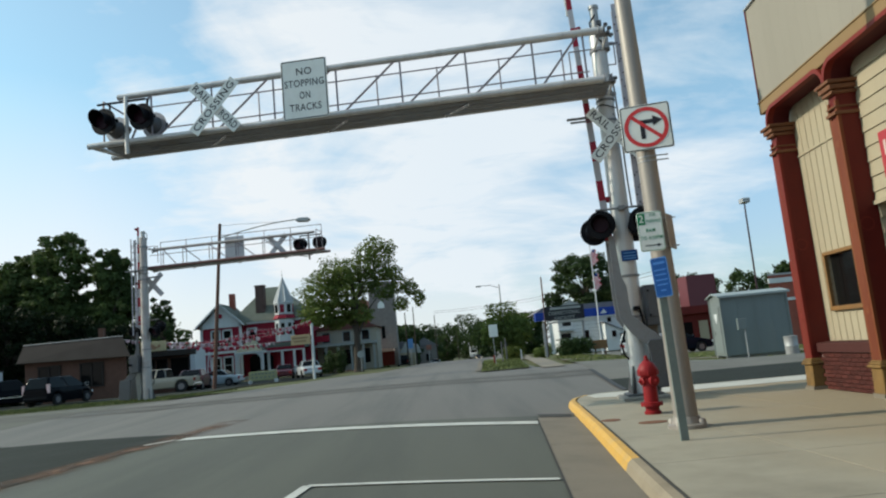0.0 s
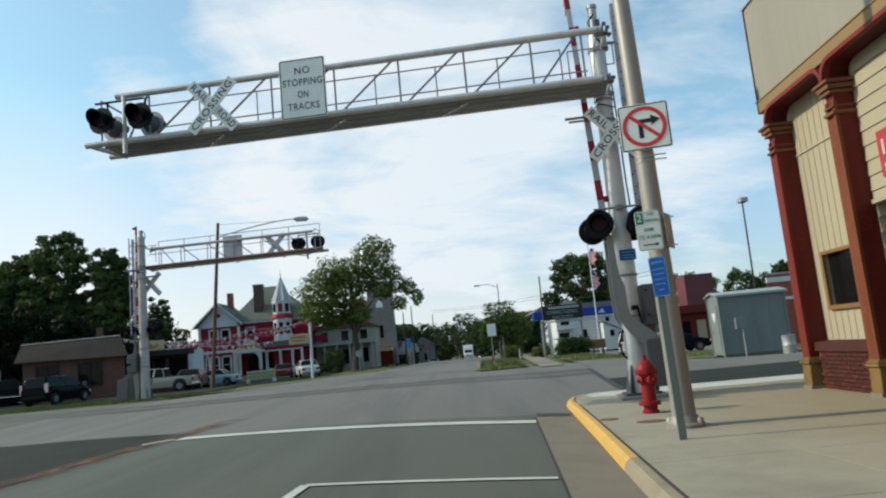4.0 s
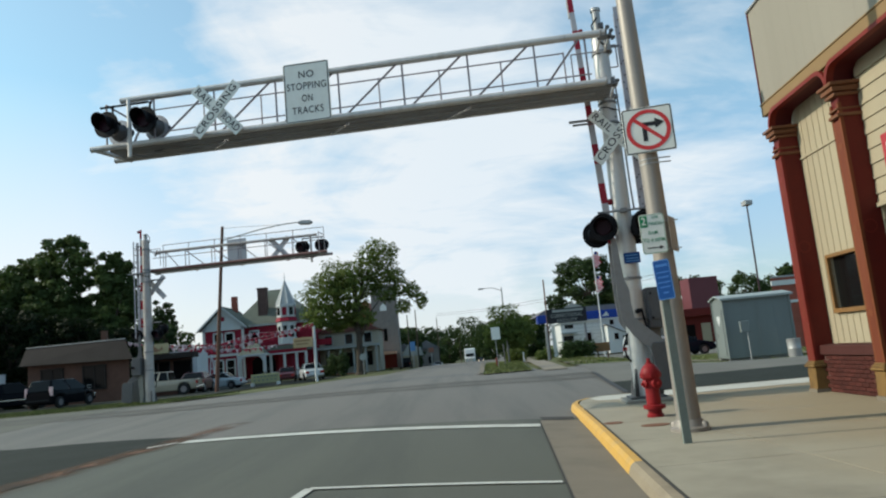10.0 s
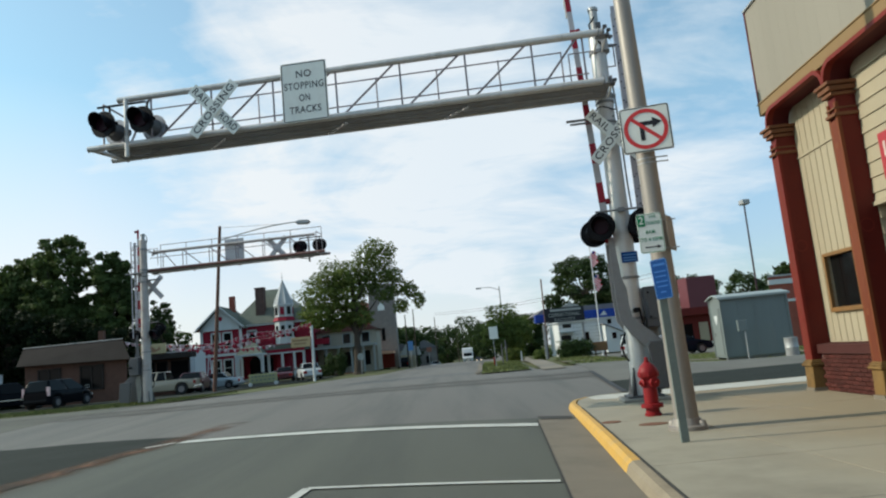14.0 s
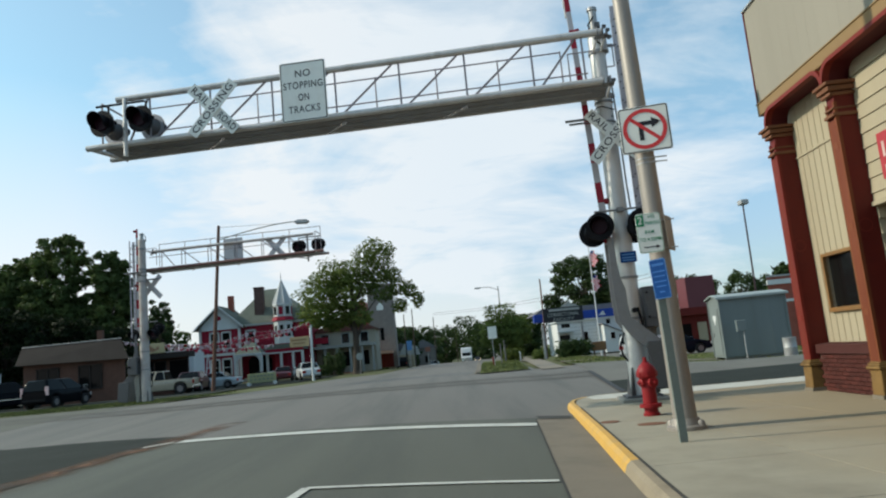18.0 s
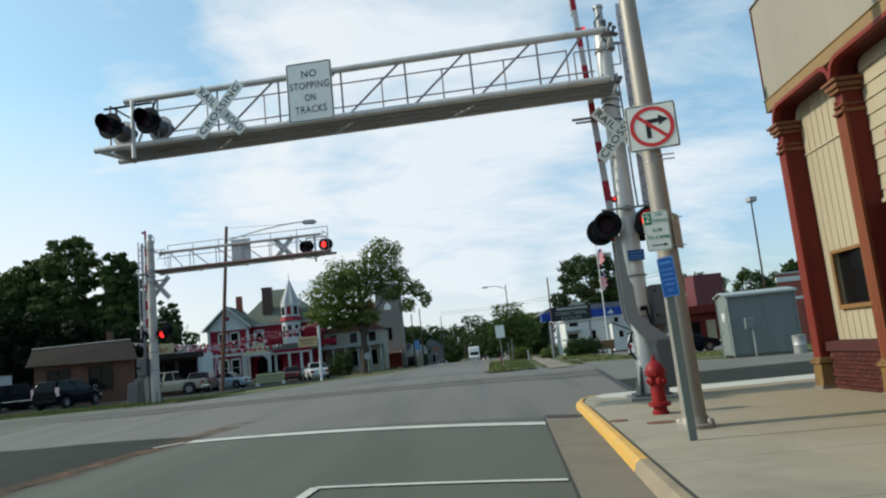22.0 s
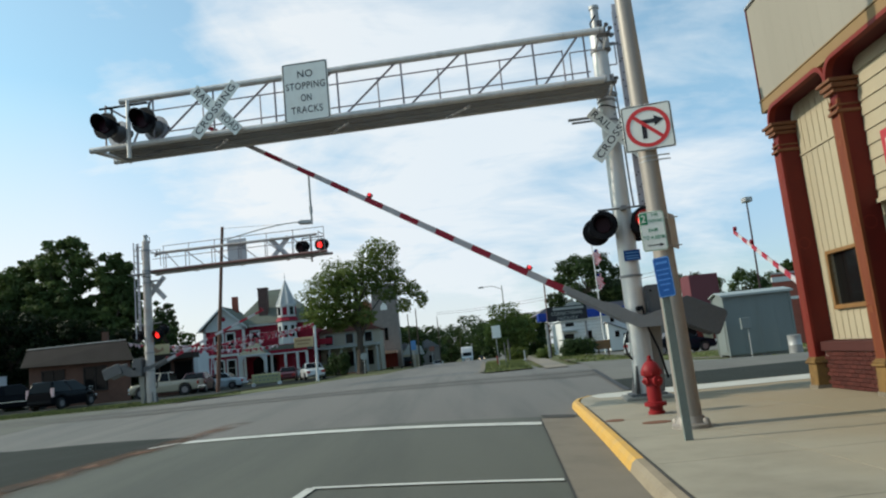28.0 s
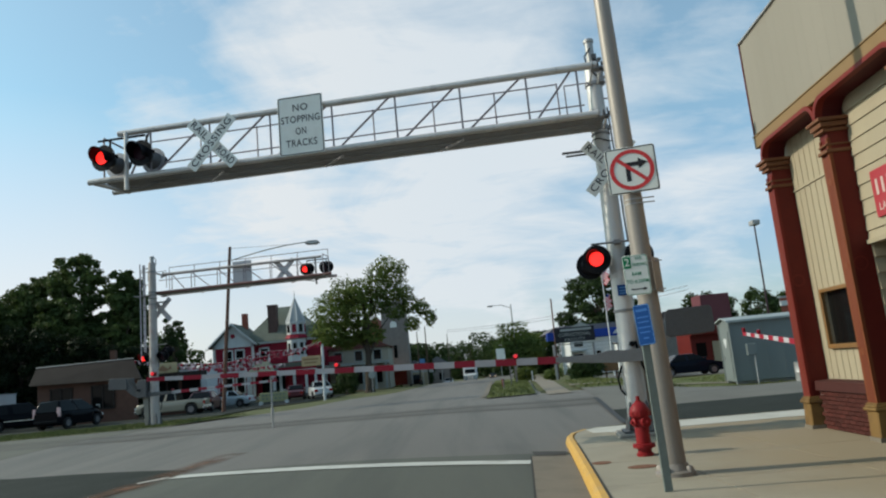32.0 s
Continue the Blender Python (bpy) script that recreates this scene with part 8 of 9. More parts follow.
def porch_house():
    t = thing("grey_house", "pale grey house with a deep porch behind the tree", "house", pose(-12.0, 90, 0.0))
    part("wall", Shape().box((0, 3, 2.6), (7.6, 6, 5.2)), mat("dull_grey_boards", (0.33, 0.305, 0.245), 0.8, var=0.08), t)
    part("porch_roof", Shape().box((-0.2, -1.2, 3.3), (8.0, 2.8, 0.30)), SIGN_DULL, t, "dull pale porch roof edge")
    part("roof", Shape().prism([(-4.2, 5.2), (4.2, 5.2), (0, 7.2)], -0.3, 6.3), mat("red_brown_shingle", (0.13, 0.055, 0.045), 0.9, var=0.2, scale=1.2, fine=20, bump=0.3), t, "red brown shingle roof")
    part("awning", Shape().box((-2.81, -2.0, 4.18), (1.78, 0.5, 0.73)), HOUSE_RED, t, "dull red awning board")
    for x in (-3.8, -2.3, -0.8, 0.8, 2.3, 3.6):
        part("porch_post", Shape().box((x, -2.4, 1.6), (0.22, 0.22, 3.2)), SIGN_DULL, t, "pale porch post")
    for x in (-2.6, 0.0, 2.4):
        w = part("window", Shape().box((x, -0.03, 4.3), (0.9, 0.06, 1.2)), GLASS_DARK, t)
        part("window_frame", frame_ring(x, -0.05, 4.3, 0.9, 1.2), SIGN_DULL, w)
        part("window", Shape().box((x, -0.03, 1.7), (0.9, 0.06, 1.8)), GLASS_DARK, t)


porch_house()


def church():
    t = thing("stone_church", "grey stone church tower with a red roof", "church", pose(-8.6, 102, 0.0))
    part("tower", Shape().prism([(-1.6, 0), (2.3, 0), (2.1, 11.8), (-1.4, 11.8)], 0, 3.6), STONE_GREY, t, "tapering grey stone tower")
    part("parapet", Shape().box((0.35, 1.8, 11.9), (3.8, 3.9, 0.4)), STONE_GREY, t)
    # a white panel stands for bright sky behind the open belfry
    part("belfry_window", Shape().prism([(-0.2, 8.3), (0.75, 8.3), (0.75, 8.9), (0.28, 9.4), (-0.2, 8.9)], -0.05, 0.1), SIGN_WHITE, t, "belfry opening, white for the sky seen through")
    part("slit_window", Shape().box((0.35, -0.02, 4.8), (0.5, 0.06, 1.8)), GLASS_DARK, t)
    part("nave_wall", Shape().box((-3.8, 5, 2.6), (5.0, 9, 5.2)), STONE_GREY, t)
    part("nave_roof", Shape().prism([(-6.6, 5.1), (-1.0, 5.1), (-2.4, 10.2)], 0.3, 9.6), BRICK_FAR, t, "steep dull red roof")
    part("awning", Shape().prism([(-2.6, 2.0), (1.8, 2.0), (1.8, 2.35), (-2.6, 2.6)], -3.2, -0.2), mat("tan_awning", (0.55, 0.33, 0.24), 0.7, var=0.06), t, "pale orange awning")
    part("shop_canopy", Shape().prism([(2.6, 1.6), (5.6, 1.4), (5.2, 2.6), (3.6, 3.1)], -3.0, -0.4), SIGN_DULL, t, "pale sloping canvas canopy")
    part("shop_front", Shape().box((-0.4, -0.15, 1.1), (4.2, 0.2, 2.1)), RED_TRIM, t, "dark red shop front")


church()


# ---- right side ----
def grey_kiosk():
    X0, Y0 = 12.22, 30.55
    t = thing("equipment_shed", "grey green metal railway equipment shed on skids", "shed", pose(X0, Y0, ground_z(X0 + 1, Y0) + 0.016, 0, 0, TURN))
    L, D, H0, H1 = 2.76, 1.85, 0.14, 2.72
    part("body", Shape().prism([(0, H0), (D, H0), (D, H1), (D / 2, H1 + 0.13), (0, H1)], 0, L, Matrix(((0, 1, 0, 0), (1, 0, 0, 0), (0, 0, 1, 0), (0, 0, 0, 1)))), BOX_GREY, t, "flat sheet metal walls", bevel=0.012)
    for a, b in ((-0.12, D / 2), (D + 0.12, D / 2)):
        za, zb = H1 - 0.015, H1 + 0.15
        part("roof_slope", Shape().add([(-0.13, a, za), (-0.13, b, zb), (L + 0.13, b, zb), (L + 0.13, a, za), (-0.13, a, za + 0.045), (-0.13, b, zb + 0.045), (L + 0.13, b, zb + 0.045), (L + 0.13, a, za + 0.045)], [(0, 1, 2, 3), (4, 7, 6, 5), (0, 4, 5, 1), (1, 5, 6, 2), (2, 6, 7, 3), (3, 7, 4, 0)]), ROOF_METAL, t, "pale overhanging sheet roof slope")
    part("roof_rim", Shape().box((L / 2, -0.125, H1 - 0.02), (L + 0.28, 0.03, 0.09)), ROOF_METAL, t, "pale folded roof edge")
    for x, y in ((0.0, 0.0), (L, 0.0), (0.0, D)):
        part("corner_trim", Shape().box((x, y, (H0 + H1) / 2), (0.08, 0.08, H1 - H0)), BOX_GREY, t)
    for k in range(1, 4):
        part("panel_seam", Shape().box((L * k / 4, -0.004, (H0 + H1) / 2), (0.03, 0.012, H1 - H0 - 0.1)), BOX_GREY, t)
    for y in (0.18, D - 0.18):
        part("skid", Shape().box((L / 2, y, 0.10), (L, 0.16, 0.14)), GATE_GREY, t, "steel skid")
    for x in (0.2, L - 0.25):
        for y in (0.18, D - 0.18):
            part("foot", Shape().box((x, y, 0.0), (0.24, 0.24, 0.10)), FOUNDATION, t)
    dr = part("door", Shape().box((-0.016, D / 2, 1.28), (0.03, 1.15, 2.05)), BOX_GREY, t, "metal door", bevel=0.006)
    part("door_latch", Shape().box((-0.045, D / 2 + 0.42, 1.15), (0.04, 0.05, 0.20)), GATE_GREY, dr)
    for z in (0.6, 1.3, 2.0):
        part("hinge", Shape().tube((-0.03, D / 2 - 0.58, z - 0.06), (-0.03, D / 2 - 0.58, z + 0.06), 0.018, 0.018, 8), GATE_GREY, dr)
    part("notice", Shape().prism([(-0.24, 2.0), (0.24, 2.0), (0.24, 1.85), (0.0, 1.55), (-0.24, 1.85)], -0.036, -0.041, Matrix(((0, 1, 0, 0), (1, 0, 0, D / 2), (0, 0, 1, 0), (0, 0, 0, 1)))), WHITE_SIDING, t, "pale notice on the door")
    m = thing("meter_box", "small grey meter box on a thin metal post", "meter box", pose(12.78, 29.75, ground_z(12.8, 29.7) + 0.016, 0, 0, TURN))
    part("post", Shape().tube((0, 0, 0), (0, 0, 1.25), 0.028, 0.028, 8), GALV, m)
    part("box", Shape().box((-0.08, 0, 1.45), (0.40, 0.14, 0.48)), BOX_GREY, m, bevel=0.01)
    part("box_lid", Shape().box((-0.08, -0.075, 1.45), (0.36, 0.02, 0.44)), BOX_GREY, m, bevel=0.006)
    b = thing("waste_bin", "pale round metal bin beside the shed", "bin", pose(13.92, 28.3, ground_z(13.9, 28.3) + 0.016) @ Matrix.Diagonal((0.95, 0.95, 0.98, 1)))
    part("drum", Shape().lathe([(0.26, 0.0), (0.27, 0.05), (0.265, 0.35), (0.275, 0.37), (0.265, 0.39), (0.27, 0.74), (0.28, 0.76), (0.25, 0.77)], 22), GALV, b, smooth=True)


grey_kiosk()


def lot_lamp():
    t = thing("lot_lamp", "thin dark pole with a square floodlight head", "street lamp", pose(16.85, 37.0, ground_z(16.8, 37)))
    part("pole", Shape().tube((0, 0, 0), (0.05, 0, 7.9), 0.055, 0.04, 10), mat("dark_red_brown_metal", (0.045, 0.026, 0.032), 0.6, 0.2, var=0.1), t)
    part("lamp_head", Shape().box((0.05, -0.05, 8.0), (0.42, 0.5, 0.26)), GALV, t, "pale square lamp head", bevel=0.03)


lot_lamp()


def white_house():
    t = thing("white_house", "white boarded house with low gabled roofs", "house", pose(12.0, 69, -0.1))
    part("wall", Shape().box((2.85, 3, 1.65), (6.7, 6, 3.3)), WHITE_SIDING, t)
    part("roof", Shape().prism([(-0.65, 3.28), (6.4, 3.28), (6.2, 3.40), (-0.45, 3.40)], -0.2, 6.2), WHITE_SIDING, t, "flat roof with a white edge")
    part("lean_to", Shape().prism([(3.7, 0), (6.0, 0), (6.0, 1.50), (3.7, 2.65)], -1.5, -0.005), WHITE_SIDING, t, "white lean-to wing")
    part("lean_to_roof", Shape().prism([(3.55, 2.68), (6.2, 1.42), (6.2, 1.52), (3.55, 2.80)], -1.65, -0.003), ROOF_GREY, t)
    for k in range(9):
        part("clapboard", Shape().box((1.60, -0.010, 0.35 + 0.33 * k), (4.1, 0.02, 0.02)), ROOF_GREY, t)
    for x, y, z, w, h in ((0.32, -0.03, 2.90, 0.85, 0.42), (0.15, -0.03, 1.72, 1.0, 0.55), (2.19, -0.03, 1.72, 0.45, 0.85), (4.52, -0.03, 2.95, 0.40, 0.45), (4.48, -1.53, 1.55, 0.42, 0.60), (5.3, -1.53, 0.95, 0.5, 1.2)):
        wn = part("window", Shape().box((x, y, z), (w, 0.06, h)), GLASS_DARK, t, "dark window")
        part("window_frame", frame_ring(x, y - 0.02, z, w, h, 0.07), WHITE_SIDING, wn)
    part("awning", Shape().box((0.2, -0.30, 2.25), (1.5, 0.6, 0.10)), ROOF_METAL, t, "small pale blue grey awning")
    b = thing("blue_roofed_store", "store with a deep blue fascia behind the white house", "building", pose(14.8, 80, -0.1))
    part("wall", Shape().box((6.0, 4, 2.0), (12.5, 8, 4.0)), STONE_GREY, b)
    part("fascia", Shape().box((2.2, -0.4, 4.18), (12.6, 1.0, 0.92)), ROOF_BLUE, b, "deep blue fascia band", bevel=0.03)
    part("roof", Shape().prism([(-4.0, 4.60), (12.6, 4.60), (11.8, 5.25), (-3.0, 5.25)], 0.0, 7.8), ROOF_GREY, b, "grey roof")
    part("fascia_mark", Shape().prism([(3.2, 3.95), (3.7, 4.45), (4.0, 3.95)], -0.93, -0.91), WHITE_SIDING, b, "plain white mark")


white_house()


def facility_sign():
    t = thing("facility_sign", "black hanging sign with pale letters on posts", "sign", pose(8.85, 50.0, ground_z(8.85, 50)))
    part("post", Shape().tube((-1.42, 0.10, 0), (-1.36, 0.10, 5.7), 0.06, 0.05, 10), WOOD_POLE, t, "tall thin dark post")
    part("post", Shape().box((-1.55, -0.02, 1.2), (0.16, 0.16, 2.4)), GALV, t, "pale lower post")
    part("post", Shape().box((1.25, 0.06, 1.2), (0.14, 0.14, 2.4)), GATE_GREY, t)
    s = part("board", Shape().box((0, 0, 3.02), (2.85, 0.12, 1.02)), SIGN_BLACK, t, "black sign board", bevel=0.01)
    part("pediment", Shape().prism([(-0.15, 3.53), (1.15, 3.53), (0.95, 3.66), (0.62, 3.78), (0.5, 3.98), (0.38, 3.78), (0.05, 3.66)], -0.05, 0.05), SIGN_DULL, s, "scrolled ornament above the board")
    part("board_edge", Shape().box((0, 0, 2.36), (2.6, 0.16, 0.06)), SIGN_DULL, s)
    part("text_bar", Shape().box((0.1, -0.065, 3.36), (2.2, 0.01, 0.16)), SIGN_DULL, s, "unreadable pale first line")
    lettering("letters", "CORRECTIONAL", 0.34, SIGN_DULL, s, pose(0, -0.064, 3.02) @ FACE, 2.25)
    lettering("letters", "FACILITY", 0.32, SIGN_DULL, s, pose(0, -0.064, 2.66) @ FACE, 1.45)
    w = thing("wood_sign", "low brown wooden sign on the lawn", "sign", pose(11.0, 49.5, ground_z(11, 49.5)))
    part("board", Shape().box((0, 0, 0.85), (1.05, 0.1, 0.62)), mat("brown_varnished_wood", (0.22, 0.12, 0.055), 0.7, var=0.2, streak=True), w, bevel=0.02)
    for x in (-0.35, 0.35):
        part("post", Shape().box((x, 0.02, 0.3), (0.09, 0.09, 0.65)), WOOD_POLE, w)


facility_sign()
FLAGS = []
FLAG_RED = mat("bright_red_flag_cloth", (0.62, 0.03, 0.07), 0.7, var=0.08, scale=3, fine=30, bump=0.0)


def flag_pole():
    t = thing("flag_pole", "tall white flag pole with two flags", "flag pole", pose(13.05, 58, ground_z(13, 58)))
    part("pole", Shape().tube((0, 0, 0), (-0.02, 0, 9.05), 0.06, 0.04, 10), WHITE_SIDING, t, "white metal pole", smooth=True)
    part("finial", Shape().lathe([(0.0, 9.05), (0.07, 9.1), (0.07, 9.16), (0.0, 9.22)], 12), CHROME, t)
    for z in (8.55, 6.5):
        for k in range(3):
            f = Shape()
            x0 = 0.30 * k
            f.box((x0 + 0.15, 0, -0.18 * k), (0.30, 0.015, 0.74 - 0.05 * k))
            ob = part("flag", f, SIGN_WHITE, t, "waving flag cloth", pose(0.04, 0, z))
            for q in range(4):
                part("flag_stripe", Shape().box((x0 + 0.15, 0, -0.18 * k + 0.28 - 0.18 * q), (0.298, 0.020, 0.100)), FLAG_RED, ob, "red stripe")
            if k == 0:
                part("canton", Shape().box((0.10, 0, 0.20), (0.20, 0.026, 0.24)), SIGN_BLUE, ob, "blue field")
            FLAGS.append((ob, z, k))


flag_pole()


def far_right_buildings():
    t = thing("maroon_building", "tall maroon clad building with a red shop front", "building", pose(22.35, 66, -0.3))
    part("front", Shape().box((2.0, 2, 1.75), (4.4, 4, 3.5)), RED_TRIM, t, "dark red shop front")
    part("door", Shape().box((2.2, -0.03, 1.1), (0.85, 0.08, 2.2)), CREAM, t, "cream door")
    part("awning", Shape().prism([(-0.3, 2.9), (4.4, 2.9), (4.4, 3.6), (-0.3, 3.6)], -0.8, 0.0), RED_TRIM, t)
    for x in (0.7, 3.6):
        part("window", Shape().box((x, -0.03, 1.5), (0.9, 0.06, 1.3)), GLASS_DARK, t)
    part("upper_block", Shape().box((8.0, 16, 3.8), (3.3, 3, 7.6)), ROOF_MAROON, t, "tall windowless maroon block")
    b = thing("brick_building", "red brick building with a white band", "building", pose(18.95, 40, -0.2))
    part("wall", Shape().slab([(0, 0), (12, 0), (15, 6), (3, 6)], 0, 4.0), BRICK_FAR, b)
    part("band", Shape().box((6, -0.02, 3.7), (12.05, 0.1, 0.28)), WHITE_SIDING, b, "white stone band")
    part("band", Shape().box((6, -0.02, 2.6), (12.05, 0.1, 0.16)), WHITE_SIDING, b)
    part("parapet", Shape().slab([(-0.05, -0.05), (12.05, -0.05), (15.05, 6.05), (3.0, 6.05)], 4.0, 4.1), GALV, b)
    for x in (2, 5, 8):
        part("window", Shape().box((x, -0.03, 1.4), (1.2, 0.06, 1.6)), GLASS_DARK, b)


far_right_buildings()


def far_street():
    # blank sign on the grass strip, posts beside it
    t = thing("blank_sign", "pale blank sign on a thin post on the grass", "sign post", pose(2.58, 35, ground_z(2.58, 35) + 0.05, 0, -1, 0))
    part("post", Shape().box((0, 0, 0.95), (0.035, 0.03, 1.9)), GALV, t)
    part("plate", Shape().box((0.04, -0.03, 1.68), (0.43, 0.012, 0.60)), SIGN_WHITE, t, bevel=0.003)
    for x, y, h in ((3.34, 40, 1.2), (4.1, 46, 1.5), (4.5, 50, 1.3)):
        p = thing("marker_post", "short dark post on the grass strip", "post", pose(x, y, ground_z(x, y)), "marker posts")
        part("post", Shape().tube((0, 0, 0), (0, 0, h), 0.035, 0.035, 8), STEEL_DARK, p)
    h = thing("fire_hydrant", "small red hydrant on the far grass strip", "fire hydrant", pose(2.75, 38, ground_z(2.75, 38) + 0.05))
    part("barrel", Shape().lathe([(0.07, 0), (0.065, 0.06), (0.065, 0.32), (0.085, 0.34), (0.08, 0.40), (0.02, 0.47)], 14), RED_TRIM, h, smooth=True)

    def lamp(x, y, hgt, reach, label, wood=False):
        t = thing("street_lamp", label, "street lamp", pose(x, y, ground_z(x, y)), "far street lamps")
        part("pole", Shape().tube((0, 0, 0), (0, 0, hgt), 0.10 if wood else 0.11, 0.06, 10), BARK if wood else GALV, t)
        if reach:
            part("lamp_arm", Shape().path([(0, 0, hgt - 0.4), (reach * 0.5, 0, hgt), (reach, 0, hgt)], 0.035), GALV, t)
            part("luminaire", Shape().box((reach * 1.12, 0, hgt - 0.03), (0.6, 0.25, 0.16)), GALV, t, bevel=0.03)
    lamp(6.75, 76, 7.9, -2.0, "grey street lamp with a short arm")
    lamp(-3.4, 92, 7.4, 0, "wooden utility pole beside the far street", True)
    lamp(-4.6, 94, 6.9, 0, "wooden utility pole beside the far street", True)
    lamp(-0.9, 120, 8.6, 0, "wooden utility pole far down the street", True)
    lamp(3.8, 170, 8.0, 0, "utility pole far down the street", True)
    w = thing("overhead_wires", "thin sagging overhead wires across the far street", "wires")
    for z0, z1 in ((8.2, 7.6), (7.9, 7.2)):
        pts = []
        a, b = Vector((-0.9, 120, z0)), Vector((24.0, 70, z1))
        for k in range(15):
            f = k / 14
            pts.append(a.lerp(b, f) - Vector((0, 0, 1.4 * 4 * f * (1 - f) * 0.5)))
        part("wire", Shape().path(pts, 0.018, 5), BLACK, w)
    s = thing("blue_sign", "blue roadside sign beside the far poles", "sign post", pose(-3.9, 88, ground_z(-3.9, 88)))
    part("post", Shape().tube((0, 0, 0), (0, 0, 2.0), 0.05, 0.05, 8), GALV, s)
    part("plate", Shape().box((0, -0.05, 2.6), (0.62, 0.05, 1.15)), SIGN_PALEBLUE, s, bevel=0.01)
    o = thing("orange_sign", "orange shop sign far down the street", "sign", pose(-2.3, 122, ground_z(-2.3, 122) - 0.05))
    part("plate", Shape().box((0, 0, 3.4), (0.9, 0.2, 0.8)), mat("orange_sign_board", (0.26, 0.12, 0.09), 0.6, var=0.06), o, bevel=0.03)
    part("post", Shape().tube((0, 0.1, 0), (0, 0.1, 2.8), 0.1, 0.1, 8), GALV, o)
    for x, y, w_, d, h_, m, lab in ((-4.5, 135, 7, 8, 4.2, STONE_GREY, "white house far down the street"), (-11, 128, 8, 8, 4.5, STONE_GREY, "grey house far down the street"), (-18, 140, 9, 9, 5, BRICK_FAR, "red brick house beyond the tower")):
        b = thing("far_house", lab, "house", pose(x, y, ground_z(x, y) - 0.05), "far houses")
        part("wall", Shape().box((0, d / 2, h_ / 2), (w_, d, h_)), m, b)
        part("roof", Shape().prism([(-w_ / 2 - 0.3, h_), (w_ / 2 + 0.3, h_), (0, h_ + 2.4)], -0.3, d + 0.3), ROOF_GREY, b)
        for q in (-0.25, 0.25):
            part("window", Shape().box((w_ * q, -0.03, h_ * 0.5), (0.9, 0.06, 1.3)), GLASS_DARK, b)
    r = thing("round_sign", "small round white sign beside the street tree", "sign post", pose(-8.3, 72, ground_z(-8.3, 72)))
    part("post", Shape().tube((0, 0, 0), (0, 0, 1.5), 0.035, 0.035, 8), GALV, r)
    part("plate", Shape().tube((0, -0.05, 1.75), (0, -0.02, 1.75), 0.36, 0.36, 20), SIGN_DULL, r, "round pale plate")
    for k in range(9):
        p = thing("fence_post", "white post of the fence along the far path", "fence", pose(6.4 + 0.13 * k, 58 + 2.4 * k, ground_z(6.4, 58 + 2.4 * k)), "fence posts")
        part("post", Shape().box((0, 0, 0.4), (0.08, 0.08, 0.8)), WHITE_SIDING, p)
    f = thing("shop_row", "low tan shop front far down the street", "building", pose(-6.4, 112, ground_z(-6.4, 112) - 0.05))
    part("wall", Shape().box((0, 2, 1.5), (4.0, 4, 3.0)), CREAM, f)
    part("roof", Shape().prism([(-2.3, 3.0), (2.3, 3.0), (0, 4.2)], -0.3, 4.3), ROOF_GREY, f)


far_street()


# ---- behind the camera: a plain row of buildings across the street, out of view ----
def across_street():
    t = thing("brick_row", "plain brick shop row across the street", "building", pose(-17.5, -30, -0.2))
    part("wall", Shape().box((-4, 18, 2.5), (8, 36, 5.0)), BRICK_BROWN, t)
    part("parapet", Shape().box((-4, 18, 5.1), (8.2, 36.2, 0.2)), GALV, t)


across_street()


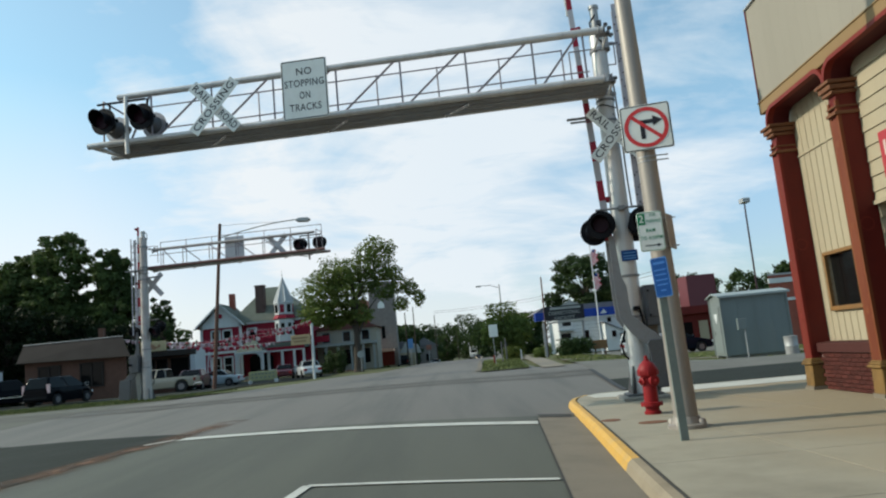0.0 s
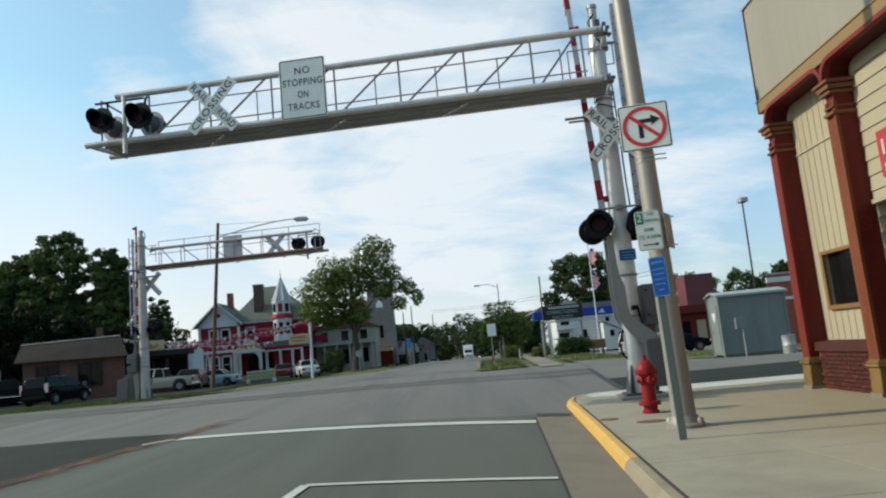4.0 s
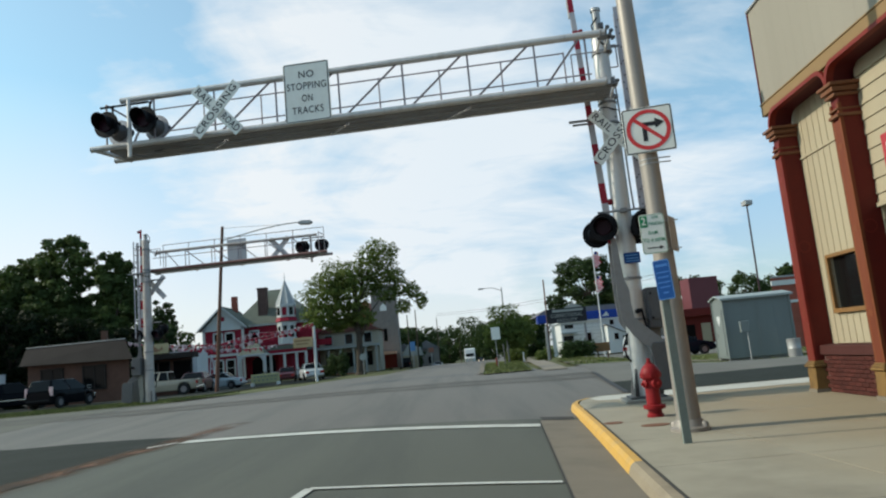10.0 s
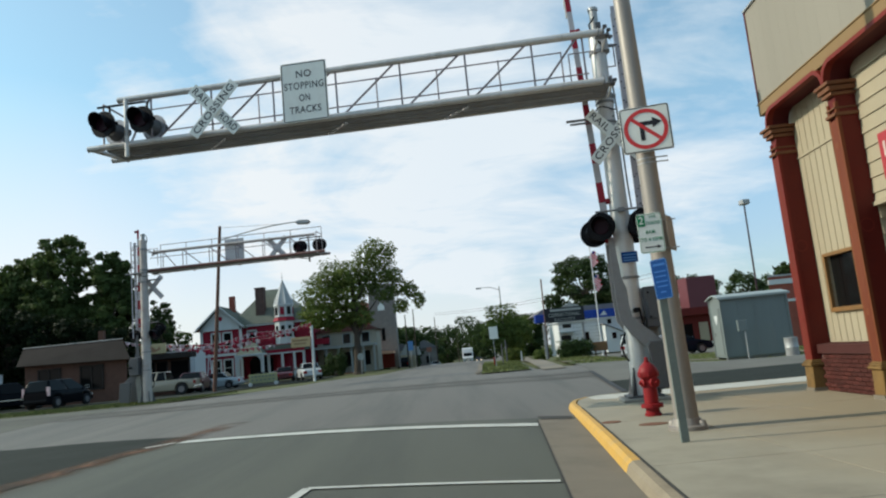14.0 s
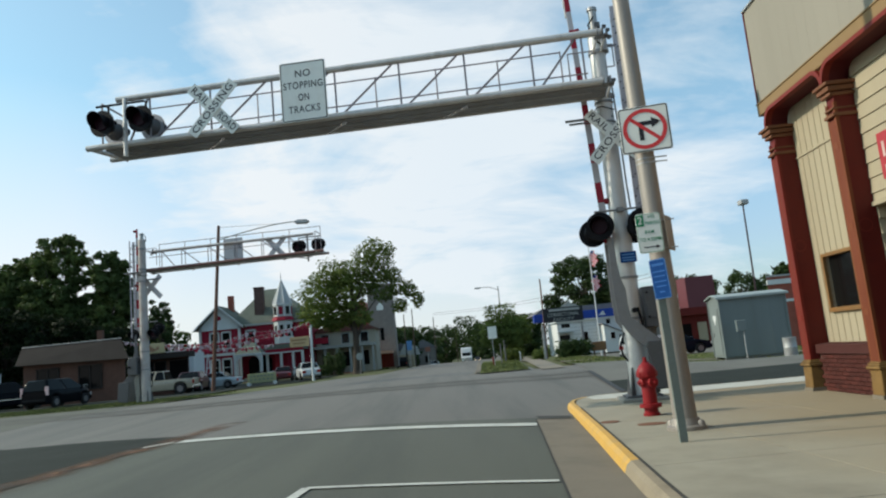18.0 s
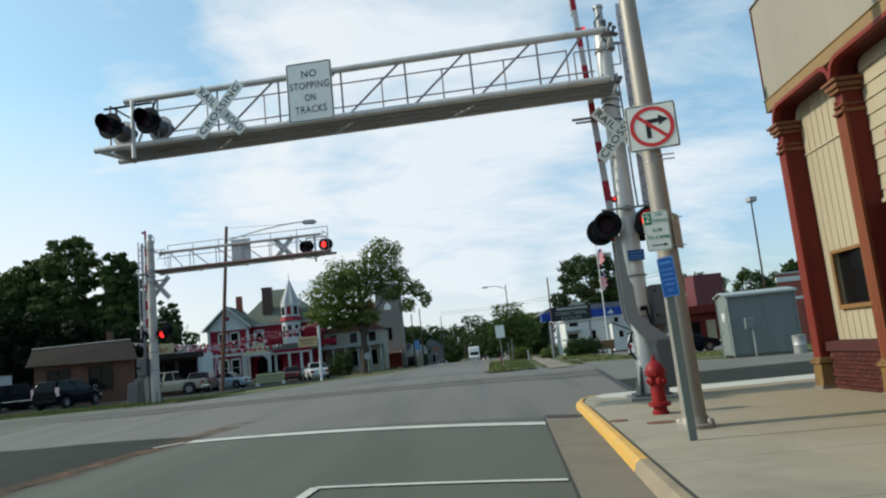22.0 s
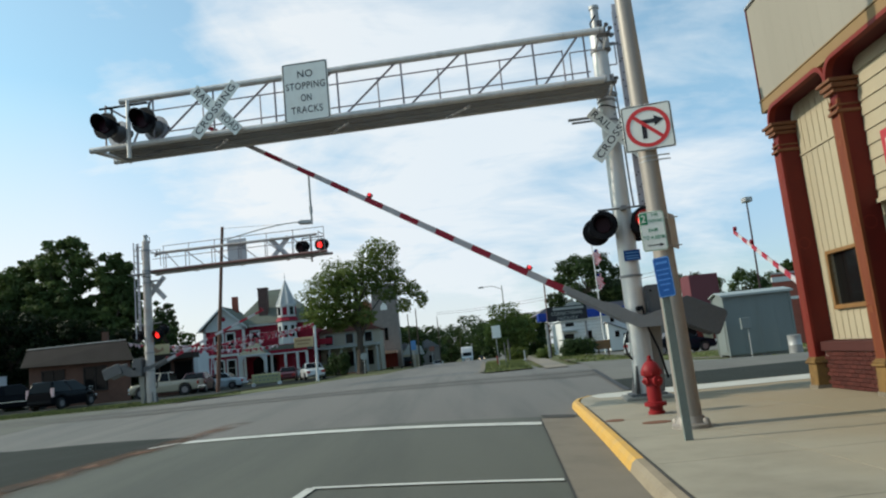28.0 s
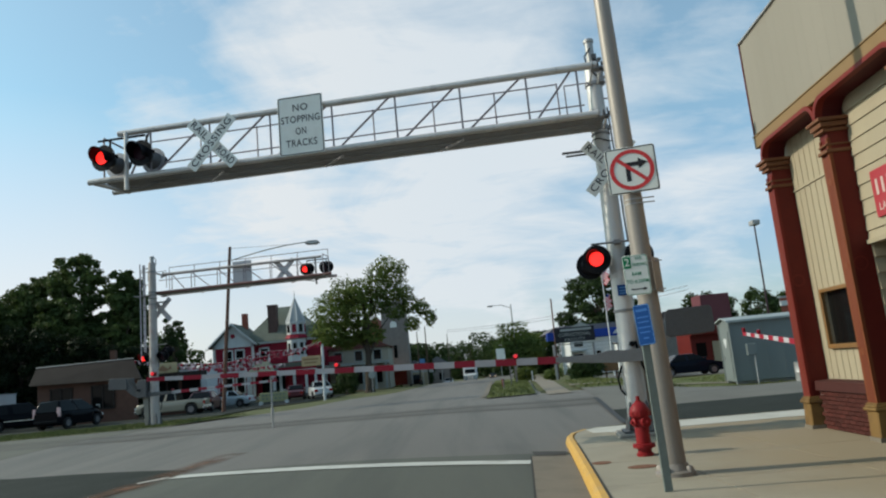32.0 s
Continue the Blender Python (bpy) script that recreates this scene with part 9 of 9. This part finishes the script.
# ---- what moves ----
def motions():
    def swing(key, rows, sign=1):
        ob, x, y, z = ARMS[key]
        walk(ob, [(t, pose(x, y, z, 0, a * sign, 0)) for t, a in rows])

    near = [(0, 87.6), (22.6, 87.6), (23.1, 86.3), (23.6, 83.6), (24.4, 74.5), (25.2, 65.1), (26.4, 50.5), (27.6, 35.8), (28, 31.2), (28.6, 24.3), (29.3, 16.9), (29.6, 14.5), (30, 10.9), (30.6, 7.6), (31, 6.2), (31.4, 4.7), (31.7, 3.7), (32, 2.6)]
    swing("near", near)
    ob, x, y, z = ARMS["near_prop"]
    walk(ob, [(t, pose(x, y, z, 0, -a, 0)) for t, a in near])
    swing("far", [(0, 89.5), (22.6, 89.5), (23.6, 83), (24.4, 74), (25.2, 61), (26.4, 41), (27.6, 25), (28, 21), (28.6, 15), (29.3, 10), (30, 6.5), (31, 3), (32, 1)])
    swing("side", [(0, 86), (22.6, 86), (23.6, 75), (24.4, 64), (25.2, 53.5), (26.4, 40), (27.6, 28), (28, 24.5), (28.6, 20.0), (29.3, 15.8), (30, 11.5), (31, 7.6), (32, 4.8)])

    # flashing: the left and right lenses come forward in turn
    left = [(18.1, 18.95)] + [(19.56 + 1.244 * k, 20.17 + 1.244 * k) for k in range(11)]
    left = [(a, min(b, 32.5)) for a, b in left]
    right = [(a, b) for a, b in zip([q[1] for q in left], [q[0] for q in left[1:]] + [33])]
    right = [(a, min(b, 31.93)) for a, b in right if a < 31.9]
    left = [(a if a < 31.9 else 31.94, b) for a, b in left if a < 32.3]

    def flash(key, spans, front, back):
        rows = [(0.0, back)]
        for a, b in spans:
            if rows[-1][0] < a - 0.04:
                rows.append((a - 0.035, back))
            rows.append((a, front))
            if b < 31.95:
                rows += [(b - 0.035, front), (b, back)]
        rows.append((32.0 if rows[-1][0] < 31.99 else 32.1, rows[-1][1]))
        walk(LAMPS[key], [(t, pose(0, y, 0)) for t, y in rows])

    for key, spans in (("near_mast0", left), ("near_mast1", right), ("far_mast0", right), ("far_mast1", left), ("far_arm0", right), ("far_arm1", left)):
        flash(key, spans, -0.026, 0.010)
    for key, spans in (("near_mast0_hot", [q for q in left if q[0] < 30.4]), ("near_mast1_hot", [])):
        flash(key, spans, -0.040, 0.012)
    for key in [q for q in LAMPS if "_gate" in q]:
        flash(key, [(18.1, 33.0)], -0.022, 0.0)
    flash("near_arm0", [(29.74, 29.97), (31.04, 31.32), (31.95, 33)], -0.026, 0.010)
    flash("near_arm1", [(29.33, 29.46), (30.24, 30.36), (30.64, 30.80), (31.34, 31.46)], -0.026, 0.010)
    more_motions()


def more_motions():
    walk(TRUCK["truck"], [(t, pose(x, y, ground_z(x, y) + 0.02, 0, 0, -92)) for t, x, y in ((0, 9.6, 220), (3, 7.6, 192), (6, 6.0, 166), (8, 5.8, 165), (24, 5.6, 163), (28, 4.6, 154), (30, 3.4, 140), (32, 2.6, 131))])
    for ob, z, k in FLAGS:
        walk(ob, [(0.5 * i, pose(0.04, 0, z, 0, 30 + 8 * k + 5 * math.sin(1.3 * i + z), 18 * math.sin(0.9 * i + z + 0.4 * k) * (0.5 + 0.3 * k) - 14)) for i in range(65)])


motions()
